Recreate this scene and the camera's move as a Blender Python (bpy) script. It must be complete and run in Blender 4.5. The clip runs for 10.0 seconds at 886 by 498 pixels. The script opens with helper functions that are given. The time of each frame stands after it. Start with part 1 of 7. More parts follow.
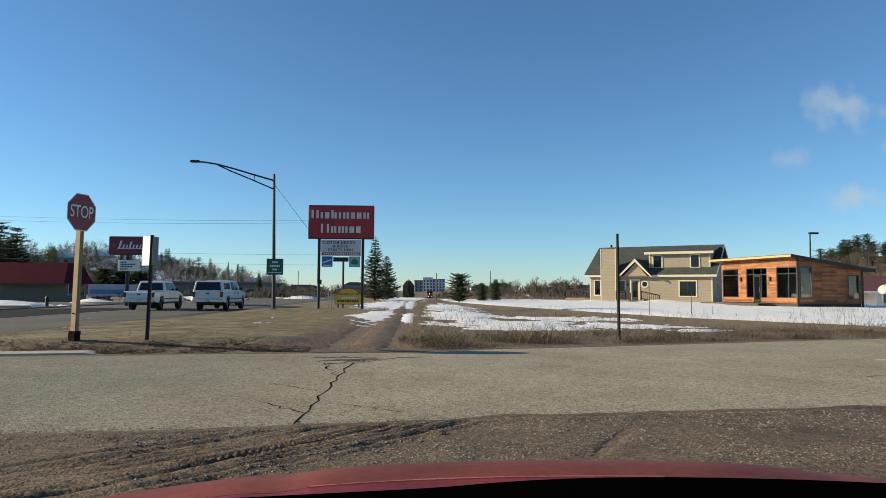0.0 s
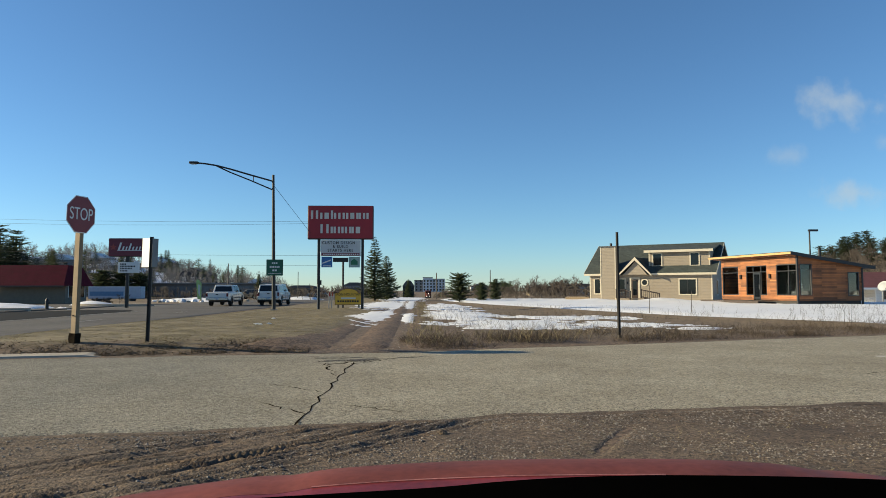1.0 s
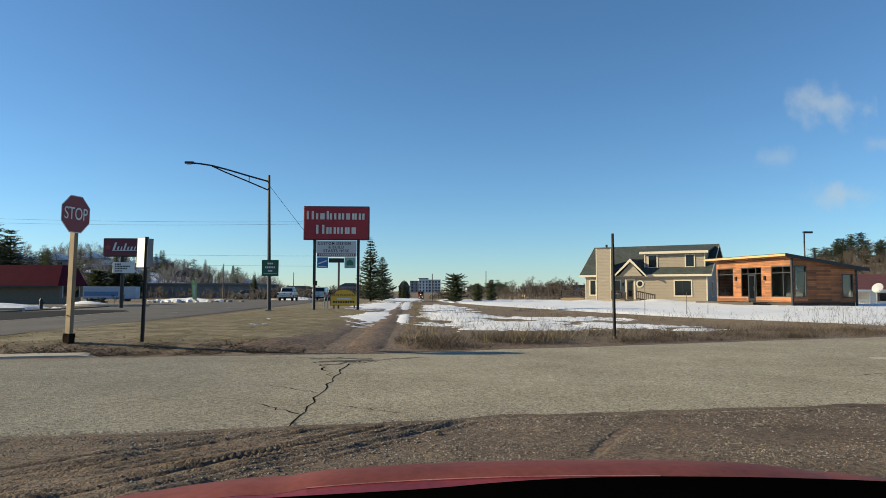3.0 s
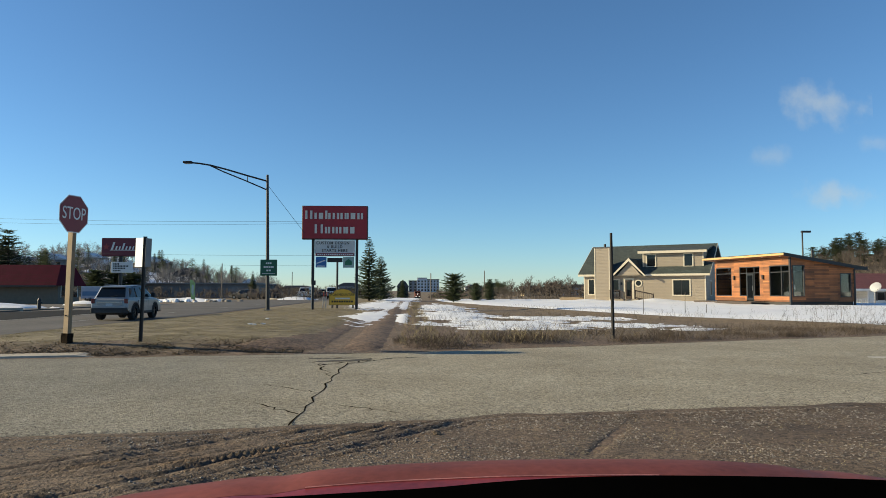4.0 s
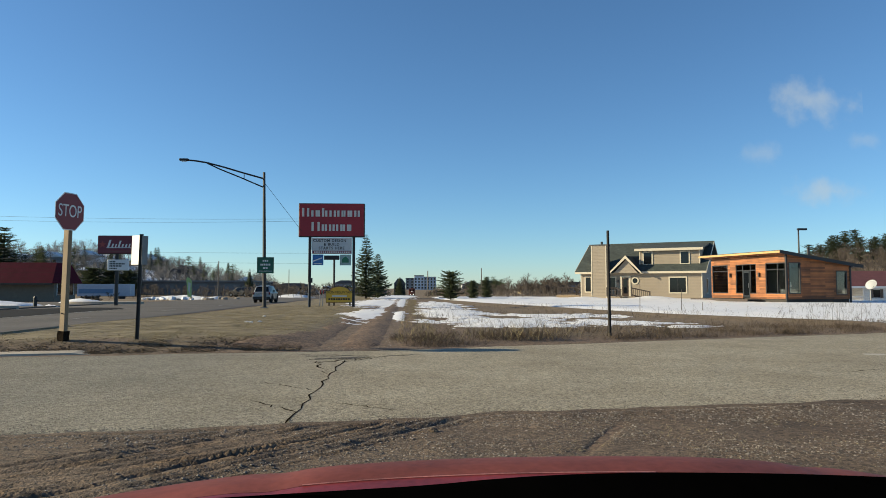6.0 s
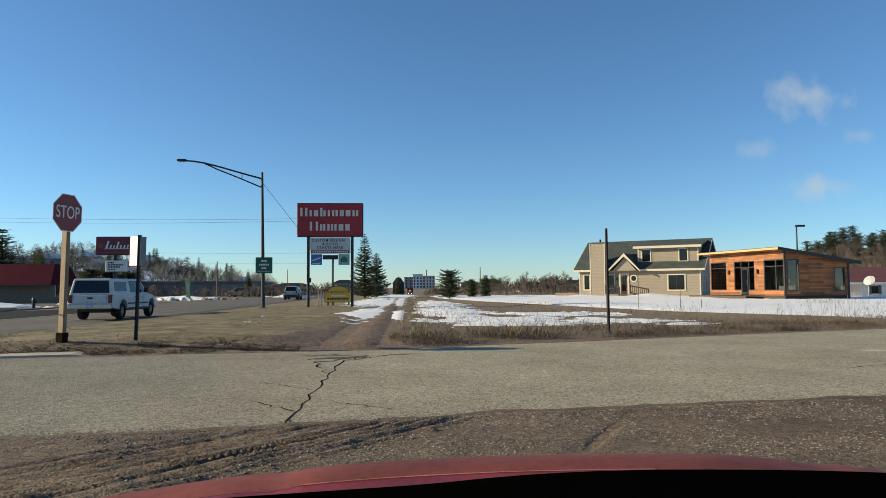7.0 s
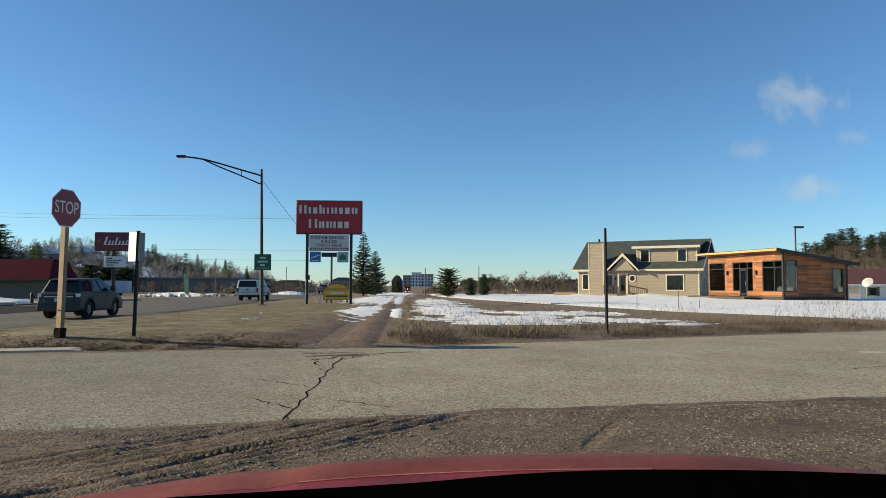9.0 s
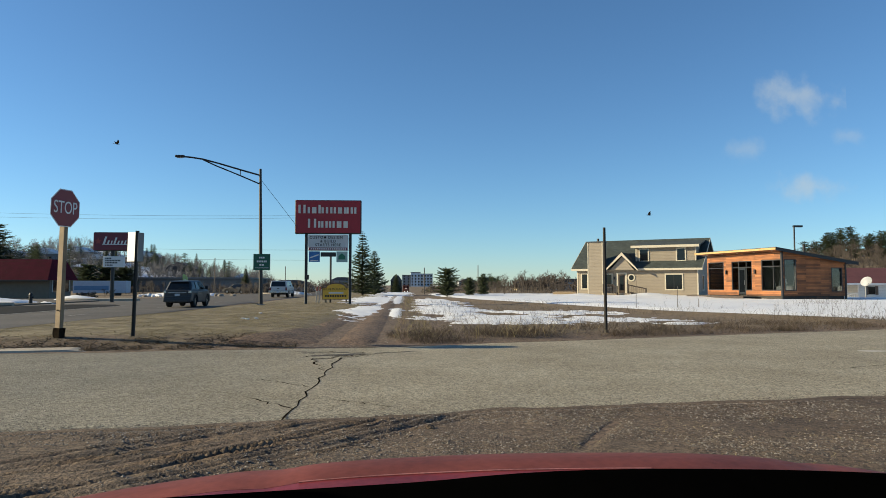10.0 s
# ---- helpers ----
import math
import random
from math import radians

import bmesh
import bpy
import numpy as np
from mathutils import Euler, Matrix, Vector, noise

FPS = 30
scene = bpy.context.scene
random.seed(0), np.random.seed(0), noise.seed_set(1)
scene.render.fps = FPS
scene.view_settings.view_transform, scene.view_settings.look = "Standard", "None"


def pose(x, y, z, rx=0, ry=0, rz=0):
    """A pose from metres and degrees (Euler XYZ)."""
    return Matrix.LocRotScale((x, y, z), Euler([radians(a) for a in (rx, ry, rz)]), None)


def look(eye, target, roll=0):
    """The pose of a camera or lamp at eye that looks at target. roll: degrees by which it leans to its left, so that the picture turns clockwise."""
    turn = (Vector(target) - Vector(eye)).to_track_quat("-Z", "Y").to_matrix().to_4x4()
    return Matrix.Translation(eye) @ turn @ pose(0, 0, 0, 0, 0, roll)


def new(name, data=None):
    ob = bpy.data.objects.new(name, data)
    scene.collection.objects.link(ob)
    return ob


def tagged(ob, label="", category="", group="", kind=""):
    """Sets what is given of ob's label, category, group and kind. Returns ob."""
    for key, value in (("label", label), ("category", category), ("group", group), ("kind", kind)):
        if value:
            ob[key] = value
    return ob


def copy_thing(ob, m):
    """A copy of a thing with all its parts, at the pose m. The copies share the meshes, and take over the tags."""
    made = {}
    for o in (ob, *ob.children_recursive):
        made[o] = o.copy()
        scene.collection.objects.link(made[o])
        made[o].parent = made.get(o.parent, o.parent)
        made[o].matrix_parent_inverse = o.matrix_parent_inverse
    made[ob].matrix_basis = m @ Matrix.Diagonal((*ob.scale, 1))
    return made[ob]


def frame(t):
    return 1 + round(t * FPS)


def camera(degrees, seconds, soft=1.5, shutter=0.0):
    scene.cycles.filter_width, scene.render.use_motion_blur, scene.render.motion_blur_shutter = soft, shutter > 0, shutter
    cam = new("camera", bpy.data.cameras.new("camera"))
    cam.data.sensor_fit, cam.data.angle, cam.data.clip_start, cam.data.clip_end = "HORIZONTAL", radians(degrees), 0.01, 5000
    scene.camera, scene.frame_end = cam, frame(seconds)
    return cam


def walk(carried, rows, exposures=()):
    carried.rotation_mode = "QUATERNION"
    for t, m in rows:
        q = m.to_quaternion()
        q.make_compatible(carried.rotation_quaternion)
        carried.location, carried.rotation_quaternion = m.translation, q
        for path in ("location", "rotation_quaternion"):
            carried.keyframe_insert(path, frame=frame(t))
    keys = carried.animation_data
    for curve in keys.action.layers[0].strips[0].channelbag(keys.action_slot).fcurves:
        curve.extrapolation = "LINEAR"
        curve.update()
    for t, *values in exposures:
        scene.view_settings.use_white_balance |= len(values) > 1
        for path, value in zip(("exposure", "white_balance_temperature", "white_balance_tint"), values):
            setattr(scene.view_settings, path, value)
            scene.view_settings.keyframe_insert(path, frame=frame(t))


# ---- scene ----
cam = camera(66, 10.0, soft=0.5)
# seconds, tilt, roll, heading in degrees; the phone stays in one spot behind the windscreen
PATH = [(0, 93.495, 0.360, -2.141),
        (0.5, 93.462, -0.051, -2.120),
        (1, 93.469, -0.039, -2.166),
        (1.5, 93.464, -0.097, -2.251),
        (2, 93.535, -0.191, -2.339),
        (2.5, 93.545, 0.016, -2.425),
        (4, 93.505, 0.056, -2.637),
        (4.5, 93.459, -0.126, -2.642),
        (5, 93.415, 0.095, -2.786),
        (5.5, 93.357, 0.167, -2.853),
        (7, 93.210, -0.349, -3.018),
        (7.5, 93.172, -0.170, -3.034),
        (8, 93.133, 0.005, -3.099),
        (8.5, 93.116, -0.141, -3.099),
        (9, 93.074, 0.122, -3.109),
        (9.5, 93.061, 0.187, -3.148),
        (10, 93.038, 0.041, -3.184)]

EYE = Vector((0, 0, 1.25))


def cam_pose(tilt, roll, head):
    turn = Euler((radians(tilt), 0, radians(head))).to_matrix().to_4x4()
    return Matrix.Translation(EYE) @ turn @ pose(0, 0, 0, 0, 0, roll)


walk(cam, [(t, cam_pose(a, b, c)) for t, a, b, c in PATH], [(0, 0.76, 6750, 0.5), (10, 0.76, 6750, 0.5)])

# ---- light ----
SUN_EL, SUN_AZ = 19.0, 275.0      # degrees; azimuth clockwise from +Y
world = bpy.data.worlds.new("sky")
scene.world = world
world.use_nodes = True
nt = world.node_tree
sky = nt.nodes.new("ShaderNodeTexSky")
sky.sky_type = "NISHITA"
sky.sun_disc = False
sky.sun_elevation, sky.sun_rotation = radians(SUN_EL), radians(SUN_AZ)
sky.altitude, sky.air_density, sky.dust_density, sky.ozone_density = 700, 0.95, 0.15, 6.0
nt.nodes["Background"].inputs[1].default_value = 0.093
nt.links.new(sky.outputs[0], nt.nodes["Background"].inputs[0])
sun_data = bpy.data.lights.new("sun", "SUN")
sun_data.energy, sun_data.angle, sun_data.color = 5.0, radians(0.53), (1.0, 0.83, 0.6)
sun = new("sun", sun_data)
to_sun = Vector((math.sin(radians(SUN_AZ)) * math.cos(radians(SUN_EL)),
                 math.cos(radians(SUN_AZ)) * math.cos(radians(SUN_EL)), math.sin(radians(SUN_EL))))
sun.matrix_world = look((-60, -30, 60), Vector((-60, -30, 60)) - to_sun)


# ---- materials ----
TONE = 0.84     # all base colours share this scale


def mat(name, col, rough=0.7, metal=0.0, var=0.15, scale=3.0, bump=0.0, bscale=40.0, col2=None, coat=0.0,
        island=0.0, spec=0.5, rand=0.0):
    """A surface with two scales of variation, in metres of the thing's own space."""
    col = tuple(c * TONE for c in col)
    col2 = tuple(c * TONE for c in col2) if col2 else None
    m = bpy.data.materials.new(name)
    m.use_nodes = True
    t = m.node_tree
    b = t.nodes["Principled BSDF"]
    b.inputs["Roughness"].default_value = rough
    b.inputs["Metallic"].default_value = metal
    b.inputs["Specular IOR Level"].default_value = spec
    b.inputs["Coat Weight"].default_value = coat
    b.inputs["Coat Roughness"].default_value = 0.06
    tc = t.nodes.new("ShaderNodeTexCoord")
    n1 = t.nodes.new("ShaderNodeTexNoise")
    n1.inputs["Scale"].default_value = scale
    n1.inputs["Detail"].default_value = 6
    n2 = t.nodes.new("ShaderNodeTexNoise")
    n2.inputs["Scale"].default_value = scale * 13
    n2.inputs["Detail"].default_value = 3
    for n in (n1, n2):
        t.links.new(tc.outputs["Object"], n.inputs["Vector"])
    mul = t.nodes.new("ShaderNodeMath")
    mul.operation = "MULTIPLY_ADD"
    mul.inputs[1].default_value, mul.inputs[2].default_value = 0.4, 0.0
    t.links.new(n2.outputs[0], mul.inputs[0])
    add = t.nodes.new("ShaderNodeMath")
    add.operation = "MULTIPLY_ADD"
    add.inputs[1].default_value = 0.6
    t.links.new(n1.outputs[0], add.inputs[0])
    t.links.new(mul.outputs[0], add.inputs[2])
    fac = add.outputs[0]
    ramp = t.nodes.new("ShaderNodeMapRange")
    ramp.inputs["From Min"].default_value, ramp.inputs["From Max"].default_value = 0.32, 0.68
    t.links.new(fac, ramp.inputs["Value"])
    mix = t.nodes.new("ShaderNodeMix")
    mix.data_type = "RGBA"
    c2 = col2 or tuple(min(1, c * (1 + var)) for c in col)
    c1 = col if col2 else tuple(c * (1 - var) for c in col)
    mix.inputs[6].default_value, mix.inputs[7].default_value = (*c1, 1), (*c2, 1)
    t.links.new(ramp.outputs[0], mix.inputs[0])
    out = mix.outputs[2]
    if island or rand:
        if island:
            g = t.nodes.new("ShaderNodeNewGeometry").outputs["Random Per Island"]
        else:
            g = t.nodes.new("ShaderNodeObjectInfo").outputs["Random"]
        hsv = t.nodes.new("ShaderNodeHueSaturation")
        mr = t.nodes.new("ShaderNodeMapRange")
        k = island or rand
        mr.inputs["To Min"].default_value, mr.inputs["To Max"].default_value = 1 - k, 1 + k
        t.links.new(g, mr.inputs["Value"])
        t.links.new(mr.outputs[0], hsv.inputs["Value"])
        t.links.new(out, hsv.inputs["Color"])
        out = hsv.outputs[0]
    t.links.new(out, b.inputs["Base Color"])
    if bump:
        n3 = t.nodes.new("ShaderNodeTexNoise")
        n3.inputs["Scale"].default_value, n3.inputs["Detail"].default_value = bscale, 4
        t.links.new(tc.outputs["Object"], n3.inputs["Vector"])
        bn = t.nodes.new("ShaderNodeBump")
        bn.inputs["Strength"].default_value, bn.inputs["Distance"].default_value = bump, 0.02
        t.links.new(n3.outputs[0], bn.inputs["Height"])
        t.links.new(bn.outputs[0], b.inputs["Normal"])
    return m


def glass_dark(name, col=(0.006, 0.008, 0.011), rough=0.05):
    m = mat(name, col, rough, var=0.3, scale=0.4)
    m.node_tree.nodes["Principled BSDF"].inputs["Specular IOR Level"].default_value = 0.4
    return m


def lapped(name, col, pitch, var=0.12, rough=0.75, rowvar=0.0, piece=2.4, joint=0.45):
    """Horizontal boards of a given height, each with its own tone, and a shadow line between."""
    m = mat(name, col, rough, var=var, scale=1.2)
    t = m.node_tree
    b = t.nodes["Principled BSDF"]
    old = b.inputs["Base Color"].links[0].from_socket
    tc = t.nodes.new("ShaderNodeTexCoord")
    sep = t.nodes.new("ShaderNodeSeparateXYZ")
    t.links.new(tc.outputs["Object"], sep.inputs[0])
    s = t.nodes.new("ShaderNodeMath")
    s.operation = "ADD"
    t.links.new(sep.outputs[0], s.inputs[0])
    t.links.new(sep.outputs[1], s.inputs[1])
    cmb = t.nodes.new("ShaderNodeCombineXYZ")
    t.links.new(s.outputs[0], cmb.inputs[0])
    t.links.new(sep.outputs[2], cmb.inputs[1])
    br = t.nodes.new("ShaderNodeTexBrick")
    br.inputs["Scale"].default_value = 1.0
    br.inputs["Mortar Size"].default_value = 0.006
    br.inputs["Row Height"].default_value = pitch
    br.inputs["Brick Width"].default_value = piece
    br.inputs["Color1"].default_value = (1 - rowvar, 1 - rowvar, 1 - rowvar, 1)
    br.inputs["Color2"].default_value = (1 + rowvar, 1 + rowvar * 0.9, 1 + rowvar * 0.8, 1)
    br.inputs["Mortar"].default_value = (joint, joint, joint, 1)
    br.offset = 0.37
    t.links.new(cmb.outputs[0], br.inputs["Vector"])
    mx = t.nodes.new("ShaderNodeMix")
    mx.data_type, mx.blend_type = "RGBA", "MULTIPLY"
    mx.inputs[0].default_value = 1.0
    t.links.new(old, mx.inputs[6])
    t.links.new(br.outputs["Color"], mx.inputs[7])
    t.links.new(mx.outputs[2], b.inputs["Base Color"])
    bn = t.nodes.new("ShaderNodeBump")
    bn.invert = True
    bn.inputs["Distance"].default_value = 0.01
    t.links.new(br.outputs["Fac"], bn.inputs["Height"])
    t.links.new(bn.outputs[0], b.inputs["Normal"])
    return m


ASPHALT = mat("asphalt", (0.26, 0.225, 0.16), 0.9, scale=0.6, bump=0.7, bscale=70, col2=(0.41, 0.367, 0.275), spec=0.25)


def speckle(m, scale, lo, hi):
    """Stone grains showing through a worn surface."""
    t = m.node_tree
    b = t.nodes["Principled BSDF"]
    old = b.inputs["Base Color"].links[0].from_socket
    tc = t.nodes.new("ShaderNodeTexCoord")
    v = t.nodes.new("ShaderNodeTexVoronoi")
    v.inputs["Scale"].default_value = scale
    t.links.new(tc.outputs["Object"], v.inputs["Vector"])
    sep = t.nodes.new("ShaderNodeSeparateColor")
    t.links.new(v.outputs["Color"], sep.inputs[0])
    mr = t.nodes.new("ShaderNodeMapRange")
    mr.inputs["To Min"].default_value, mr.inputs["To Max"].default_value = lo, hi
    t.links.new(sep.outputs[0], mr.inputs["Value"])
    hsv = t.nodes.new("ShaderNodeHueSaturation")
    t.links.new(mr.outputs[0], hsv.inputs["Value"])
    t.links.new(old, hsv.inputs["Color"])
    t.links.new(hsv.outputs[0], b.inputs["Base Color"])


speckle(ASPHALT, 55.0, 0.55, 1.5)


def end_tinted(m, x_plain, x_tinted, tint):
    """A tint multiplied into the colour towards one end in x, with a ragged border."""
    t = m.node_tree
    b = t.nodes["Principled BSDF"]
    old = b.inputs["Base Color"].links[0].from_socket
    tc = t.nodes.new("ShaderNodeTexCoord")
    sep = t.nodes.new("ShaderNodeSeparateXYZ")
    t.links.new(tc.outputs["Object"], sep.inputs[0])
    n = t.nodes.new("ShaderNodeTexNoise")
    n.inputs["Scale"].default_value, n.inputs["Detail"].default_value = 0.5, 5
    t.links.new(tc.outputs["Object"], n.inputs["Vector"])
    ad = t.nodes.new("ShaderNodeMath")
    ad.operation = "MULTIPLY_ADD"
    ad.inputs[1].default_value = 4.0
    t.links.new(n.outputs[0], ad.inputs[0])
    t.links.new(sep.outputs[0], ad.inputs[2])
    mr = t.nodes.new("ShaderNodeMapRange")
    mr.inputs["From Min"].default_value, mr.inputs["From Max"].default_value = x_plain + 2, x_tinted + 2
    t.links.new(ad.outputs[0], mr.inputs["Value"])
    mx = t.nodes.new("ShaderNodeMix")
    mx.data_type, mx.blend_type = "RGBA", "MULTIPLY"
    mx.inputs[7].default_value = (*tint, 1)
    t.links.new(mr.outputs[0], mx.inputs[0])
    t.links.new(old, mx.inputs[6])
    t.links.new(mx.outputs[2], b.inputs["Base Color"])


# side road turns darker and greyer towards its left end
end_tinted(ASPHALT, -0.4, -4.2, (0.68, 0.71, 0.76))
HIGHWAY = mat("highway_asphalt", (0.1, 0.09, 0.08), 0.85, scale=0.3, bump=0.4, col2=(0.165, 0.15, 0.13), spec=0.2)
NEAR_BLACK = mat("near_black_surface", (0.012, 0.012, 0.013), 0.95, var=0.3, spec=0.1)
DIRT = mat("dirt", (0.072, 0.047, 0.029), 0.95, scale=0.9, bump=0.7, bscale=55, col2=(0.18, 0.128, 0.082))
speckle(DIRT, 48.0, 0.4, 1.65)
# right end of the shoulder darkened in its colour, standing in for lens vignetting
end_tinted(DIRT, 1.6, 4.2, (0.74, 0.71, 0.68))
SNOW = mat("snow", (0.82, 0.82, 0.83), 0.6, var=0.06, scale=2.0, bump=0.6, bscale=9, col2=(0.95, 0.95, 0.95))
CONCRETE = mat("concrete", (0.44, 0.38, 0.3), 0.9, var=0.2, scale=2, bump=0.3)
STONE = mat("gravel_stone", (0.21, 0.18, 0.145), 0.9, var=0.3, island=0.6)
CRACK = mat("crack_filler", (0.02, 0.016, 0.012), 1.0, var=0.4, spec=0.0)
DRY = mat("dry_grass", (0.22, 0.185, 0.09), 0.85, scale=0.55, col2=(0.34, 0.27, 0.145), island=0.2)
WEED = mat("dry_weed", (0.095, 0.068, 0.044), 0.9, var=0.2, island=0.5)
NEEDLE = mat("needles", (0.12, 0.145, 0.078), 0.8, var=0.4, scale=1.5, island=0.45)
def let_through(m, share):
    """Thin leaves that pass on part of the light that strikes them."""
    t = m.node_tree
    b = t.nodes["Principled BSDF"]
    out = [n for n in t.nodes if n.type == "OUTPUT_MATERIAL"][0]
    tl = t.nodes.new("ShaderNodeBsdfTranslucent")
    t.links.new(b.inputs["Base Color"].links[0].from_socket, tl.inputs["Color"])
    mx = t.nodes.new("ShaderNodeMixShader")
    mx.inputs[0].default_value = share
    t.links.new(b.outputs[0], mx.inputs[1])
    t.links.new(tl.outputs[0], mx.inputs[2])
    t.links.new(mx.outputs[0], out.inputs[0])


let_through(NEEDLE, 0.4)
BARK = mat("bark", (0.09, 0.075, 0.06), 0.9, var=0.3, bump=0.6)
TWIG = mat("bare_twigs", (0.075, 0.06, 0.05), 0.9, var=0.3, island=0.3)
# twigs of the far hill, with distance haze mixed into their blue-grey
HAZETWIG = mat("hazed_twigs", (0.14, 0.138, 0.145), 0.9, var=0.3, island=0.35)
BLACK = mat("black_steel", (0.012, 0.012, 0.013), 0.5, var=0.3)
STEEL = mat("galvanised_steel", (0.22, 0.22, 0.22), 0.55, 0.6, var=0.2)
WHITE = mat("white_paint", (0.78, 0.78, 0.76), 0.5, var=0.05)
WOODPOST = mat("weathered_wood", (0.27, 0.2, 0.125), 0.85, var=0.25, scale=5, bump=0.12)
REDSIGN = mat("red_sign_face", (0.34, 0.014, 0.026), 0.45, var=0.12)
STOPRED = mat("stop_red", (0.21, 0.011, 0.018), 0.4, var=0.1)
GREENSIGN = mat("green_sign", (0.005, 0.1, 0.055), 0.4, var=0.1)
GLASS = glass_dark("window_glass")
CLEAR = mat("tinted_glass", (0.42, 0.5, 0.56), 0.0, var=0.02)
CLEAR.node_tree.nodes["Principled BSDF"].inputs["Transmission Weight"].default_value = 1.0


# ---- mesh tools ----
def box(bm, x0, x1, y0, y1, z0, z1, m=None):
    vs = [bm.verts.new(c) for c in ((x0, y0, z0), (x1, y0, z0), (x1, y1, z0), (x0, y1, z0),
                                    (x0, y0, z1), (x1, y0, z1), (x1, y1, z1), (x0, y1, z1))]
    if m:
        for v in vs:
            v.co = m @ v.co
    for f in ((0, 3, 2, 1), (4, 5, 6, 7), (0, 1, 5, 4), (1, 2, 6, 5), (2, 3, 7, 6), (3, 0, 4, 7)):
        bm.faces.new([vs[i] for i in f])
    return vs


def boxes(*rows):
    bm = bmesh.new()
    for r in rows:
        box(bm, *r)
    return bm


def soft_box(x0, x1, y0, y1, z0, z1, r=0.02, seg=2):
    bm = boxes((x0, x1, y0, y1, z0, z1))
    bmesh.ops.bevel(bm, geom=bm.edges[:], offset=r, segments=seg, affect="EDGES", profile=0.6)
    return bm


def tube(bm, a, b, ra, rb=None, n=8):
    a, b = Vector(a), Vector(b)
    rb = ra if rb is None else rb
    d = (b - a).normalized()
    u = d.orthogonal().normalized()
    w = d.cross(u)
    rings = []
    for c, r in ((a, ra), (b, rb)):
        rings.append([bm.verts.new(c + r * (math.cos(2 * math.pi * i / n) * u + math.sin(2 * math.pi * i / n) * w)) for i in range(n)])
    for i in range(n):
        j = (i + 1) % n
        bm.faces.new((rings[0][i], rings[0][j], rings[1][j], rings[1][i]))
    bm.faces.new(rings[0][::-1])
    bm.faces.new(rings[1])
    return bm


def prism(pts, y0, y1, axis="y"):
    """A polygon in x, z drawn out along y (or in y, z along x)."""
    bm = bmesh.new()
    put = (lambda p, d: (p[0], d, p[1])) if axis == "y" else (lambda p, d: (d, p[0], p[1]))
    a = [bm.verts.new(put(p, y0)) for p in pts]
    b = [bm.verts.new(put(p, y1)) for p in pts]
    n = len(pts)
    bm.faces.new(a)
    bm.faces.new(b[::-1])
    for i in range(n):
        bm.faces.new((a[i], b[i], b[(i + 1) % n], a[(i + 1) % n]))
    bmesh.ops.recalc_face_normals(bm, faces=bm.faces[:])
    return bm


def mesh_of(name, bm, material, smooth=False):
    me = bpy.data.meshes.new(name)
    bm.to_mesh(me)
    bm.free()
    me.materials.append(material)
    if smooth:
        me.shade_smooth()
    return me


def part(name, bm, material, parent=None, label="", smooth=False):
    ob = new(name, mesh_of(name, bm, material, smooth))
    ob.parent = parent
    return tagged(ob, label)


def thing(name, m, label, category, group="", kind=""):
    ob = new(name)
    ob.empty_display_size = 0.2
    ob.matrix_world = m
    return tagged(ob, label, category, group, kind)


def raw(name, verts, faces, material, parent=None, smooth=False):
    me = bpy.data.meshes.new(name)
    me.from_pydata(verts, [], faces)
    me.materials.append(material)
    if smooth:
        me.shade_smooth()
    ob = new(name, me)
    ob.parent = parent
    return ob


def lettering(name, text, size, material, parent, m, depth=0.006, spacing=1.0, wide=1.0, bold=0.0):
    """Flat raised lettering with the built-in font, centred, as one mesh part."""
    cu = bpy.data.curves.new(name, "FONT")
    cu.body, cu.size, cu.extrude, cu.align_x, cu.align_y, cu.space_character = text, size, depth, "CENTER", "CENTER", spacing
    cu.offset = bold
    tmp = new("tmp", cu)
    me = bpy.data.meshes.new_from_object(tmp.evaluated_get(bpy.context.evaluated_depsgraph_get()))
    bpy.data.objects.remove(tmp)
    me.transform(m @ Matrix.Diagonal((wide, 1, 1, 1)))
    me.materials.clear()
    me.materials.append(material)
    ob = new(name, me)
    ob.parent = parent
    return ob


def smooth01(a, b, x):
    t = min(1, max(0, (x - a) / (b - a)))
    return t * t * (3 - 2 * t)


def fbm(x, y, s, seed=0.0):
    return noise.fractal(Vector((x * s, y * s, seed)), 1.0, 2.0, 4)


# ---- ground ----
NEAR = ((-60, 5.6), (-3.4, 5.9), (-2.3, 6.0), (-1.1, 6.26), (-0.36, 6.38), (0.37, 6.59), (0.95, 6.76), (1.8, 6.84), (3.4, 7.05), (5.3, 7.35), (60, 15.0))


def near_edge(x):
    for (a, p), (b, q) in zip(NEAR, NEAR[1:]):
        if x <= b:
            return p + (q - p) * (x - a) / (b - a)
    return NEAR[-1][1]


def far_edge(x):
    return 14.1 + (0.17 * x if x < 0 else 0.36 * x)


def bank_x(y):
    """The low soil bank that parts the rough field from the yard."""
    pts = ((17, 16.8), (21.2, 14.9), (28.5, 11.1), (40, 8.7), (54, 5.3), (80, 2.5))
    for (a, p), (b, q) in zip(pts, pts[1:]):
        if y <= b:
            return p + (q - p) * (y - a) / (b - a)
    return pts[-1][1]


